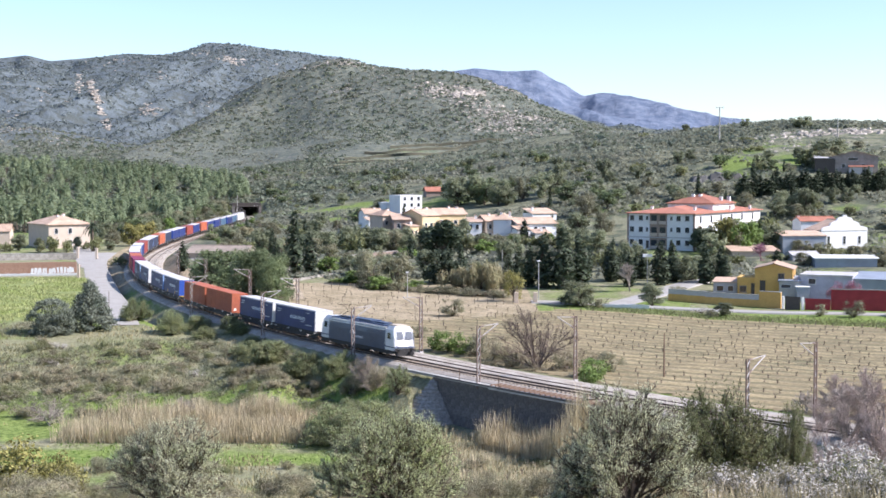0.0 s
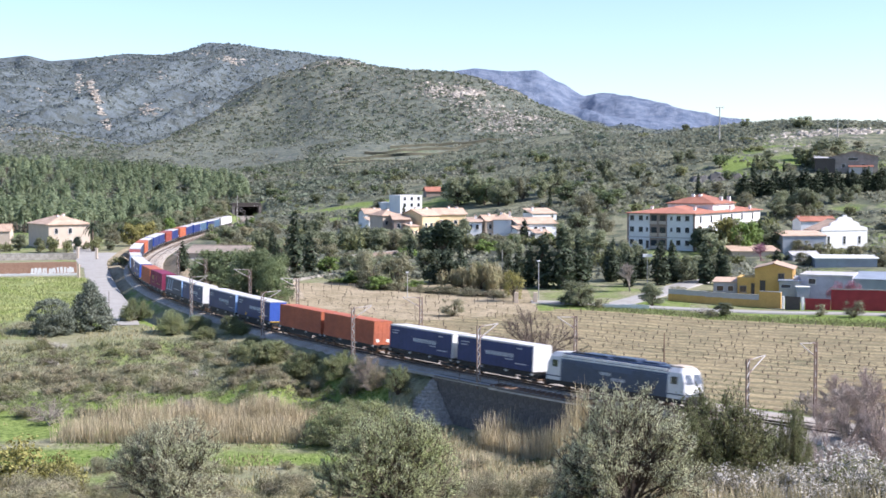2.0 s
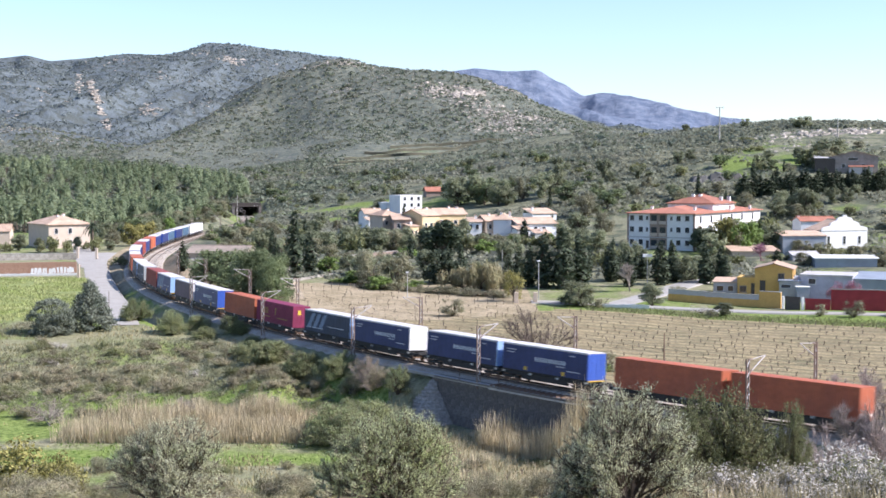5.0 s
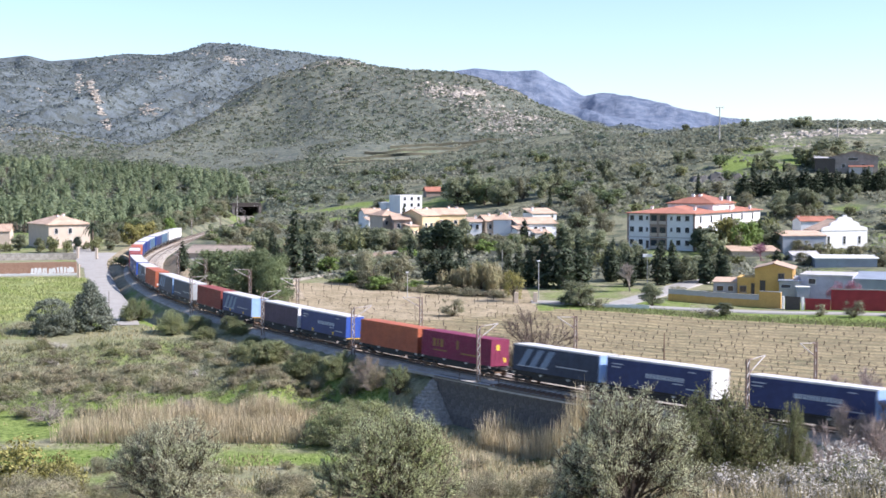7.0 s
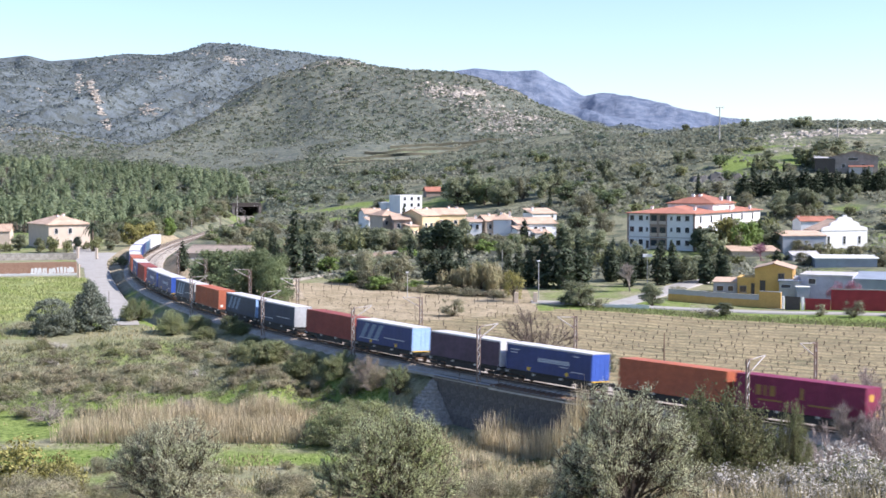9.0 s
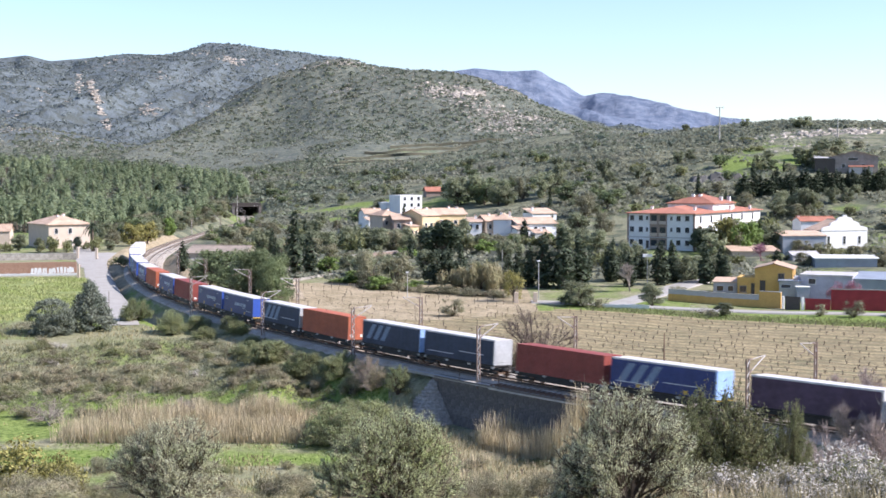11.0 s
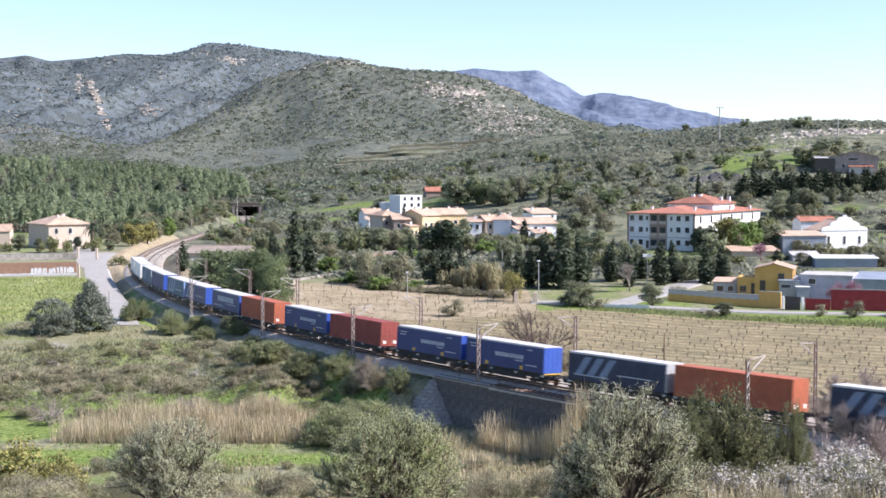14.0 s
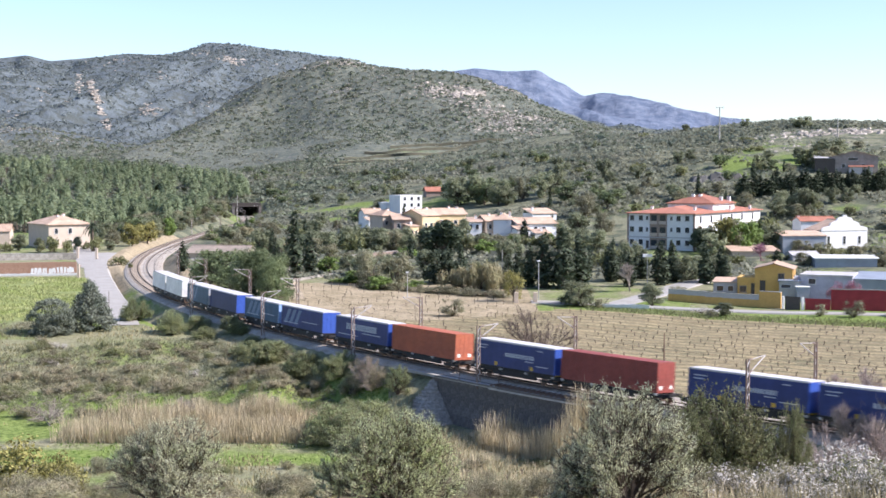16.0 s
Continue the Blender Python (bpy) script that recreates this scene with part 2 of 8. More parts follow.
RIDGE_MAIN = [(-326.5, 1300.0, 31.3), (-279.1, 1480.0, 63.3), (-235.0, 1600.0, 99.7), (-184.8, 1690.0, 149.4), (-157.7, 1700.0, 162.8), (-115.4, 1700.0, 166.3), (-83.8, 1700.0, 155.1), (-30.1, 1650.0, 148.4), (10.8, 1630.0, 144.2), (44.3, 1620.0, 136.1), (77.9, 1620.0, 122.1), (132.6, 1630.0, 92.4), (188.0, 1640.0, 74.5), (285.2, 1650.0, 52.3)]
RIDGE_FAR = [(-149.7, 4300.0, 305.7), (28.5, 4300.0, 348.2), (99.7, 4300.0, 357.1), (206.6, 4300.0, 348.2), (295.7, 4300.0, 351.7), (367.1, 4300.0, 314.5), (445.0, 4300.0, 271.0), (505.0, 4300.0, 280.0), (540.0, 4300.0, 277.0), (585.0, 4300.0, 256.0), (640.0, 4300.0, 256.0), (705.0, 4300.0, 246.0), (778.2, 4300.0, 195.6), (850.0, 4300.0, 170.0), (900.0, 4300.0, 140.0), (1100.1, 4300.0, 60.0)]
HILL_EAST = [(59.5, 980.0, 41.1), (83.4, 930.0, 48.6), (111.6, 850.0, 46.7), (131.3, 760.0, 43.7), (141.3, 700.0, 43.7), (147.3, 650.0, 45.4), (158.5, 620.0, 45.9), (178.3, 600.0, 44.6), (195.3, 600.0, 44.1), (253.0, 600.0, 45.3), (375.8, 560.0, 40.3)]
RISE_PINES = [(-443.1, 900.0, 29.1), (-301.5, 820.0, 25.1), (-227.6, 800.0, 24.0), (-184.4, 800.0, 21.0), (-166.1, 860.0, 14.5)]
RIB_LIT = [(-687.6, 2620.0, 244.3), (-633.4, 2450.0, 193.6), (-585.6, 2300.0, 149.9), (-519.5, 2100.0, 98.0), (-461.0, 1900.0, 62.4)]
RIB_MID = [(-610.9, 2640.0, 247.1), (-527.9, 2480.0, 212.0), (-438.4, 2330.0, 175.6), (-356.2, 2180.0, 140.5), (-313.9, 2050.0, 110.6)]
RIB_LEFT = [(-810.6, 2650.0, 253.4), (-719.9, 2400.0, 190.1), (-642.3, 2200.0, 135.2), (-571.9, 2000.0, 100.1)]
# width of the flanks by x, power, spacing and depth of the ribs down the flanks, crest
CRESTS = [
    (((0,), (1150,)), 1.0, 150, 0.16, RIDGE_WEST), (((0,), (330,)), 1.0, 70, 0.12, RIB_LIT), (((0,), (300,)), 1.0, 80, 0.12, RIB_MID), (((0,), (300,)), 1.0, 80, 0.14, RIB_LEFT),
    (((0,), (480,)), 1.0, 80, 0.14, SPUR_WEST), (((-430, -330, -210), (200, 320, 740)), 1.5, 120, 0.04, RIDGE_MAIN),
    (((0,), (1200,)), 1.0, 190, 0.28, RIDGE_FAR), (((0,), (330,)), 1.0, 60, 0.1, HILL_EAST), (((0,), (260,)), 1.0, 60, 0.1, RISE_PINES)]


def land(x, y):
    """Height of the ground."""
    x, y = np.atleast_1d(x).astype(float), np.atleast_1d(y).astype(float)
    lat, tz, along = lateral(x, y, True)
    hill = np.interp(y, [-900, -60, 0, 25, 50, 60, 80, 100, 113, 126], [60, 24, 20.2, 15.0, 9.2, 6.9, 2.1, -2.7, -5.0, -5.6])
    near = np.interp(y, [126, 146, 166, 186, 202, 230, 300, 380, 500, 620, 5000], [-5.6, -5.4, -4.3, -2.3, -1.3, -0.9, -0.6, 1.0, 1.6, 3.2, 12])
    near = np.where(y < 126, hill, near)
    inner = np.interp(y, [60, 200, 240, 290, 335, 400, 500, 600, 900, 5000], [-1.3, -1.3, -0.4, 1.0, 2.6, 4.5, 7.0, 9.0, 12, 14])
    inner = inner + (np.minimum(inner, 2.2) - inner) * np.clip((-22 - x) / 30, 0, 1)
    w = np.clip((-lat - 2) / 4, 0, 1)
    base = near * (1 - w) + inner * w
    rough = vnoise(x, y, 37, 1) * 0.5 + vnoise(x, y, 13, 2) * 0.25
    base = base + rough * np.clip((np.abs(lat) - 10) / 40, 0, 1) * np.clip((y - 100) / 100, 0.25, 1) * 0.8
    out = base
    for widths, power, cell, depth, pts in CRESTS:
        width = np.interp(x, *widths)
        dists, tops, runs, run = [], [], [], 0.0
        for (ax, ay, az), (bx, by, bz) in zip(pts, pts[1:]):
            dx, dy = bx - ax, by - ay
            t = np.clip(((x - ax) * dx + (y - ay) * dy) / (dx * dx + dy * dy), 0, 1)
            dists.append(np.hypot(x - ax - t * dx, y - ay - t * dy))
            tops.append(az + t * (bz - az))
            runs.append(run + t * math.hypot(dx, dy))
            run += math.hypot(dx, dy)
        dists, tops, runs = np.array(dists), np.array(tops), np.array(runs)
        dist = dists.min(0)
        wt = np.exp(-(dists - dist) / (10.0 + 0.3 * dist))
        top = (wt * tops).sum(0) / wt.sum(0)
        wide = np.exp(-(dists - dist) / (0.6 * cell))
        along_crest = (wide * runs).sum(0) / wide.sum(0) + 0.35 * cell * vnoise(x, y, cell * 1.3, 8)
        u = np.sqrt(dist ** 2 + 225.0) - 15.0
        near_crest = np.clip(1 - u / width, 0, None) ** power
        best = top * near_crest - 12 * (1 - near_crest)
        ribs = 1 - 2.2 * np.abs(vnoise(along_crest, dist * 0.22, cell, 5)) + 0.5 - np.abs(vnoise(along_crest, dist * 0.35, cell * 0.4, 6))
        n = vnoise(x, y, cell, 9) * 0.5 + vnoise(x, y, cell * 0.35, 6) * 0.3 + vnoise(x, y, cell * 0.15, 7) * 0.16
        best = best + (ribs * depth * 1.1 + n * (0.06 + depth * 0.6)) * np.clip(best, 0, None) * np.clip(2.2 * (1 - near_crest), 0.01, 1)
        diff = out - best
        out = np.maximum(out, best) + np.maximum(0, 3 - np.abs(diff)) ** 2 / 12
    out = out - 2.0 * np.exp(-((lat - 6.2) / 2.4) ** 2) * np.clip((y - 196) / 12, 0, 1) * np.clip((330 - y) / 30, 0, 1) * (lat > 0)
    lip = np.clip((x + 40) / 8, 0, 1) * np.clip((-11 - x) / 9, 0, 1) * (lat > 0)
    out = np.maximum(out, tz - 1.15 - 0.14 * (lat - 4) - 0.006 * (lat - 4) ** 2 + 0.15 * vnoise(x, y, 5, 3) - 7 * (1 - lip))
    r = np.where(lat > 0, lat - 2.7, -lat - 6.6)
    gap = (lat > 0) & (along > 541) & (along < 566)
    r = np.where(gap, lat - 0.6, r)
    steep = np.where(gap, 8.0, 1 / 1.5)
    lo = tz - 0.62 - np.clip(r, 0, None) * steep
    hi = tz - 0.62 + np.clip(r, 0, None) / 1.5
    return np.clip(out, lo, hi)


def gz(x, y):
    return float(land(x, y)[0])

# ---------------------------------------------------------------- building helpers
def mesh_of(name, verts, faces, material, smooth=False):
    me = bpy.data.meshes.new(name)
    me.from_pydata([tuple(v) for v in verts] if not isinstance(verts, np.ndarray) else verts.tolist(), [], faces if not isinstance(faces, np.ndarray) else faces.tolist())
    for m in material if isinstance(material, (list, tuple)) else (material,):
        me.materials.append(m)
    if smooth:
        me.polygons.foreach_set("use_smooth", [True] * len(me.polygons))
    me.update()
    return me


def child(ob, parent):
    ob.parent = parent
    return ob


def part(name, bm, material, parent, label=""):
    me = bpy.data.meshes.new(name)
    bm.to_mesh(me)
    bm.free()
    me.materials.append(material)
    ob = child(new(name, me), parent)
    if label:
        ob["label"] = label
    return ob


def empty(name, m=None):
    ob = new(name)
    ob.empty_display_size = 0.3
    if m is not None:
        ob.matrix_world = m
    return ob


def box(bm, x0, x1, y0, y1, z0, z1, bevel=0.0):
    vs = [bm.verts.new((x, y, z)) for x in (x0, x1) for y in (y0, y1) for z in (z0, z1)]
    fs = [(0, 1, 3, 2), (4, 6, 7, 5), (0, 4, 5, 1), (2, 3, 7, 6), (0, 2, 6, 4), (1, 5, 7, 3)]
    made = [bm.faces.new([vs[i] for i in f]) for f in fs]
    if bevel:
        es = list({e for f in made for e in f.edges})
        bmesh.ops.bevel(bm, geom=es, offset=bevel, segments=1, affect="EDGES")
    return bm


def boxes(*rows, bevel=0.0):
    bm = bmesh.new()
    for r in rows:
        box(bm, *r, bevel=bevel)
    return bm


def rod(bm, a, b, r0, r1=None, sides=6):
    a, b = Vector(a), Vector(b)
    q = (b - a).to_track_quat("Z", "Y")
    r1 = r0 if r1 is None else r1
    rings = []
    for p, r in ((a, r0), (b, r1)):
        rings.append([bm.verts.new(p + q @ Vector((r * math.cos(i * math.tau / sides), r * math.sin(i * math.tau / sides), 0))) for i in range(sides)])
    for i in range(sides):
        bm.faces.new((rings[0][i], rings[0][(i + 1) % sides], rings[1][(i + 1) % sides], rings[1][i]))
    bm.faces.new(rings[0][::-1])
    bm.faces.new(rings[1])
    return bm


def prism(bm, outline, z0, z1):
    """Upright prism over an outline of (x, y)."""
    lo = [bm.verts.new((x, y, z0)) for x, y in outline]
    hi = [bm.verts.new((x, y, z1)) for x, y in outline]
    n = len(outline)
    for i in range(n):
        bm.faces.new((lo[i], lo[(i + 1) % n], hi[(i + 1) % n], hi[i]))
    bm.faces.new(hi)
    bm.faces.new(lo[::-1])
    bmesh.ops.recalc_face_normals(bm, faces=bm.faces)
    return bm


def ribbon(path, profile, close=False):
    """Sweep a profile of (lateral, up) along rows of (x, y, z, heading)."""
    vs, fs = [], []
    n = len(profile)
    for x, y, z, h in path:
        for lat, up in profile:
            vs.append((x + math.sin(h) * lat, y - math.cos(h) * lat, z + up))
    for i in range(len(path) - 1):
        for j in range(n if close else n - 1):
            k = (j + 1) % n
            fs.append((i * n + j, (i + 1) * n + j, (i + 1) * n + k, i * n + k))
    return vs, fs


# ---------------------------------------------------------------- ground, one sheet to the horizon
TERRACE = (-20.0, 1230.0)
# open glades in the scrub: x, y, half widths
GLADES = [(111.6, 478.5, 24, 16), (96.1, 454.5, 7, 7), (125.0, 401.0, 15, 9), (95.8, 494.5, 9, 8), (125.3, 481.5, 12, 8), (-30.8, 513.5, 30, 14), (154.9, 560.0, 26, 10), (-20.0, 1225.0, 95, 95), (128.0, 500.0, 22, 30), (158.0, 545.0, 34, 26), (172.0, 520.0, 20, 40)]
# bare granite: x, y, half widths, share
OUTCROPS = [(10.2, 1534.5, 30, 26, 0.60), (69.2, 1437.8, 30, 24, 0.55), (81.3, 1388.5, 26, 24, 0.50), (-127.8, 1677.4, 30, 12, 0.50), (158.0, 566.0, 24, 10, 0.6), (150.0, 545.0, 16, 6, 0.5), (104.0, 478.0, 9, 4, 0.6)]


def cover(x, y, z):
    """Shares of green, bare soil, rock and scrub."""
    lat, _ = lateral(x, y)
    d = np.hypot(x, y)
    n1, n2 = vnoise(x, y, 28, 11), vnoise(x, y, 9, 12)
    valley = np.clip((420 - d) / 120, 0, 1)
    green = np.where(lat > 0, 0.25 + 0.3 * n1, 0.38 + 0.25 * n1)
    green = np.where((lat > 4) & (y > 127) & (y < 138) & (x < -4), 0.75 + 0.35 * n1, green)
    green = np.where((lat > 4) & (y > 134) & (y < 152) & (x < -34), 0.6 + 0.3 * n2, green)
    green = np.where((lat > 4) & (y > 150) & (y < 163) & (x < -6), 0.75 + 0.2 * n2, green)
    green = np.where((lat > 8) & (y > 176) & (x < -24), 0.42 + 0.3 * n2, green)
    green = np.where(y < 124, 0.3 + 0.25 * n1, green)
    green = np.where((lat < -8) & (y > 150) & (y < 216), 0.12 + 0.25 * n2, green)
    green = np.where((lat < -8) & (y > 190) & (y < 240) & (x > 16), 0.62 + 0.3 * n2, green)
    green = green * valley + (1 - valley) * np.clip(0.25 + 0.35 * n1, 0, 1) * (d < 900)
    hill = np.clip((z - 16) / 14, 0, 1) * (y > 300)
    east = (x > 70) & (y > 420) & (y < 760)
    green = np.where(east & (x > 100), np.clip(0.28 + 0.5 * vnoise(x, y, 45, 14) + 0.25 * n2, 0, 1), green * (1 - hill))
    scrub = np.clip((d - 255) / 60, 0, 1) * np.where(east, 0.8, 0.85) * (lat < -9) + np.clip((d - 380) / 120, 0, 1) * 0.85 * (lat >= -9)
    rock = hill * np.clip(0.05 + 0.5 * vnoise(x, y, 160, 15) + 0.15 * vnoise(x, y, 40, 16), 0, 0.75)
    green = np.where((lat > 7.6) & (lat < 11) & (y > 203) & (y < 330), 0.85, green)
    for gx, gy, rx, ry, top in OUTCROPS:
        rock = np.maximum(rock, top * np.exp(-((x - gx) / rx) ** 2 - ((y - gy) / ry) ** 2) + 0.2 * n1 * (np.hypot((x - gx) / rx, (y - gy) / ry) < 1.3))
    terrace = np.exp(-(((x - TERRACE[0]) / 75) ** 2 + ((y - TERRACE[1]) / 75) ** 2))
    green = np.maximum(green, 0.5 * terrace)
    for gx, gy, rx, ry in GLADES[:6]:
        green = np.maximum(green, (0.62 + 0.3 * n1 + 0.2 * n2) * np.exp(-((x - gx) / rx) ** 2 - ((y - gy) / ry) ** 2))
    green = np.where((lat > 3.0) & (lat < 7.5) & (y > 200) & (y < 285), 0.4 + 0.3 * n2, green)
    green = np.where((lat > 2.5) & (lat < 12) & (y > 285) & (y < 470), 0.12 + 0.2 * n2, green)
    soil = np.where((lat < -10) & (y > 196) & (y < 268) & (x > -58) & (x < 16), 0.85, 0)
    soil = np.where((lat > 2.0) & (lat < 6.5 + 1.5 * n1) & (y > 270) & (y < 470), 0.75, soil)
    soil = np.where((lat < -6.0) & (lat > -11.5 + 2 * n1) & (y > 250) & (y < 350), 0.8, soil)
    return np.stack([green, soil, rock, scrub], 1)


def build_ground():
    front = np.linspace(-23, 23, 560)
    az = np.radians(np.concatenate([np.linspace(-180, -24, 60), front, np.linspace(24, 177.4, 60)]))
    rad = np.concatenate([np.linspace(3, 84, 28), 84 * np.exp(np.arange(1, 352) * 0.0115)])
    rad = np.sort(np.append(rad[rad < 4700], [1650.0, 1700.0, 2650.0, 2700.0, 4300.0, 4800.0]))
    A, R = np.meshgrid(az, rad)
    R = R / np.cos(np.clip(A, -0.42, 0.42))
    x, y = (R * np.sin(A)).ravel(), (R * np.cos(A)).ravel()
    z = land(x, y)
    nA, nR = len(az), len(rad)
    i, j = np.meshgrid(np.arange(nR - 1), np.arange(nA), indexing="ij")
    a, b = (i * nA + j).ravel(), (i * nA + (j + 1) % nA).ravel()
    faces = np.stack([a, b, b + nA, a + nA], 1)[:, ::-1]
    verts = np.stack([x, y, z], 1)
    centre = len(verts)
    verts = np.vstack([verts, [[0, 0, gz(0, 0)]]])
    fl = faces.tolist() + [(k, centre, (k + 1) % nA)[::-1] for k in range(nA)]
    me = mesh_of("ground", verts, fl, M_LAND, smooth=True)
    col = me.attributes.new("cover", "FLOAT_COLOR", "POINT")
    cv = np.clip(np.vstack([cover(x, y, z), [[0.3, 0, 0, 0]]]), 0, 1)
    col.data.foreach_set("color", cv.astype(np.float32).ravel())
    far = me.attributes.new("range", "FLOAT_COLOR", "POINT")
    # share of painted grey haze on the middle hills and western ridge
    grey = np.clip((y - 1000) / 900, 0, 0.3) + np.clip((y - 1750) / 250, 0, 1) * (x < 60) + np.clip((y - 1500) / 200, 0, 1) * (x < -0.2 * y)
    # share of painted blue haze, rising with distance
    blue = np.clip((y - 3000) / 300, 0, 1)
    lat, _z = lateral(x, y)
    crop = ((lat > 9) & (y > 212) & (y < 296) & (x < -0.262 * y)).astype(float)
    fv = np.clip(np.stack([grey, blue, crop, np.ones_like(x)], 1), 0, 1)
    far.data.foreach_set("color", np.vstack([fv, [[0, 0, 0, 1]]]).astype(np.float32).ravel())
    return tagged(new("ground", me), "grassy valley floor and scrub-covered hills", "ground", kind="structure")


ground = build_ground()

# ---------------------------------------------------------------- railway
GAUGE = 1.668
INNER = -3.8


def rows_along(s0, s1, step, lat=0.0):
    out = []
    for s in np.arange(s0, s1 + 0.01, step):
        x, y, z, h, c = on_track(s, lat)
        out.append((x, y, z, h))
    return out


def swept(name, path, profile, material, close=False):
    return mesh_of(name, *ribbon(path, profile, close), material)


ballast = tagged(new("ballast", swept("ballast", rows_along(0, 900, 4), [(2.75, -0.95), (2.2, -0.45), (1.5, -0.2), (-1.4, -0.28), (-1.9, -0.36), (-2.3, -0.26), (-5.4, -0.26), (-6.4, -0.42), (-7.4, -0.95)], M_BALLAST)), "pale grey stone ballast under the twin tracks", "ballast", kind="structure")
for lat0, what in ((0.0, "outer"), (INNER, "inner")):
    track = tagged(empty("railway_track"), "rusty steel rails on concrete sleepers, curving through the valley", "railway track", group="tracks", kind="structure")
    for side in (-1, 1):
        rail = new("rail", swept("rail", rows_along(0, 900, 4, lat0 + side * GAUGE / 2), [(-0.07, -0.16), (-0.036, -0.1), (-0.036, 0.0), (0.036, 0.0), (0.036, -0.1), (0.07, -0.16)], M_RAIL, True))
        child(rail, track)
    sleeper_bm = boxes((-0.13, 0.13, -1.3, 1.3, -0.28, -0.155))
    sleeper_me = bpy.data.meshes.new("sleeper")
    sleeper_bm.to_mesh(sleeper_me)
    sleeper_bm.free()
    sleeper_me.materials.append(M_SLEEPER)
    for s in np.arange(494, 580, 0.6):
        x, y, z, h, c = on_track(s, lat0)
        o = child(new("sleeper", sleeper_me), track)
        o.matrix_basis = Matrix.Translation((x, y, z)) @ Matrix.Rotation(h, 4, "Z") @ Matrix.Rotation(-c, 4, "X")
    vs, fs = [], []
    for s in list(np.arange(60, 494, 0.6)):
        x, y, z, h, c = on_track(s, lat0)
        m = Matrix.Translation((x, y, z)) @ Matrix.Rotation(h, 4, "Z") @ Matrix.Rotation(-c, 4, "X")
        k = len(vs)
        for v in sleeper_me.vertices:
            vs.append(m @ v.co)
        fs += [tuple(k + i for i in p.vertices) for p in sleeper_me.polygons]
    child(tagged(new("sleepers", mesh_of("sleepers", vs, fs, M_SLEEPER)), kind="stuff"), track)

# ---------------------------------------------------------------- freight train (x forward, y left, z up)
PITCH = 29.59
S_HEAD = 510.48
SPEED = 22.325
P_NAVY = mat("navy_curtain", (0.028, 0.04, 0.13), 0.55, scale=0.5, fine=3, var=0.15)
P_BLUE = mat("blue_curtain", (0.029, 0.045, 0.165), 0.5, scale=0.5, fine=3, var=0.15)
P_SKY = mat("bright_blue_panel", (0.042, 0.095, 0.38), 0.45, scale=0.8, fine=4, var=0.1)
P_PALE = mat("pale_blue_panel", (0.3, 0.45, 0.72), 0.5, scale=0.8, fine=4, var=0.1)
P_SLATE = mat("slate_curtain", (0.036, 0.047, 0.085), 0.6, scale=0.5, fine=3, var=0.2)
P_TEAL = mat("teal_curtain", (0.07, 0.13, 0.2), 0.6, scale=0.5, fine=3, var=0.2)
P_PLUM = mat("plum_curtain", (0.085, 0.05, 0.085), 0.6, scale=0.5, fine=3, var=0.2)
P_ORANGE = mat("orange_steel", (0.42, 0.118, 0.056), 0.6, 0.0, scale=0.5, fine=3, var=0.14, tint=(0.34, 0.098, 0.052))
P_BRICK = mat("brick_red_steel", (0.27, 0.062, 0.048), 0.6, 0.0, scale=0.5, fine=3, var=0.14)
P_WINE = mat("wine_steel", (0.215, 0.026, 0.07), 0.6, 0.0, scale=0.5, fine=3, var=0.14)
P_WHITE = mat("dirty_white_panel", (0.76, 0.75, 0.73), 0.5, scale=0.5, fine=3, var=0.07, tint=(0.6, 0.59, 0.57))
P_ROOF = mat("weathered_white_roof", (0.56, 0.54, 0.53), 0.7, scale=0.5, fine=3, var=0.1, tint=(0.46, 0.44, 0.43))
P_GREYP = mat("grey_panel", (0.42, 0.43, 0.44), 0.5, scale=0.5, fine=3, var=0.1)
P_LET = mat("white_lettering", (0.5, 0.53, 0.58), 0.6, var=0.1)
P_STRIPE = mat("faded_stripe", (0.2, 0.26, 0.36), 0.6, var=0.15)
P_YELLOW = mat("yellow_marking", (0.7, 0.45, 0.05), 0.6, var=0.1)
P_LOCO = mat("loco_grey", (0.045, 0.066, 0.115), 0.35, scale=0.5, fine=3, var=0.12)
P_LOCOW = mat("loco_white", (0.6, 0.6, 0.61), 0.35, scale=0.6, fine=4, var=0.06)
P_SCREEN = mat("windscreen", (0.09, 0.1, 0.115), 0.1, scale=1, spec=0.8, var=0.05)
P_GOLD = mat("faded_gold_paint", (0.3, 0.17, 0.05), 0.6, var=0.15)
P_TAIL = mat("reflector_plate", (0.8, 0.78, 0.72), 0.4, var=0.05)
BOX_L, BOX_W, BOX_H, FLOOR = 12.62, 2.5, 2.88, 1.16


def wheelset(bm, x, r=0.42):
    for side in (-1, 1):
        rod(bm, (x, side * 0.83, r), (x, side * 0.7, r), r, sides=14)
    rod(bm, (x, -0.8, r), (x, 0.8, r), 0.09)


def bogie(parent, x, name="bogie", wb=1.8):
    bg = empty(name)
    child(bg, parent)
    bm = boxes((x - wb / 2 - 0.4, x + wb / 2 + 0.4, 0.92, 1.05, 0.42, 0.62), (x - wb / 2 - 0.4, x + wb / 2 + 0.4, -1.05, -0.92, 0.42, 0.62), (x - 0.25, x + 0.25, -1.0, 1.0, 0.35, 0.7))
    part("bogie_frame", bm, M_BLACK, bg)
    for dx in (-wb / 2, wb / 2):
        bm = bmesh.new()
        wheelset(bm, x + dx)
        part("wheelset", bm, M_RUST, bg)
    return bg


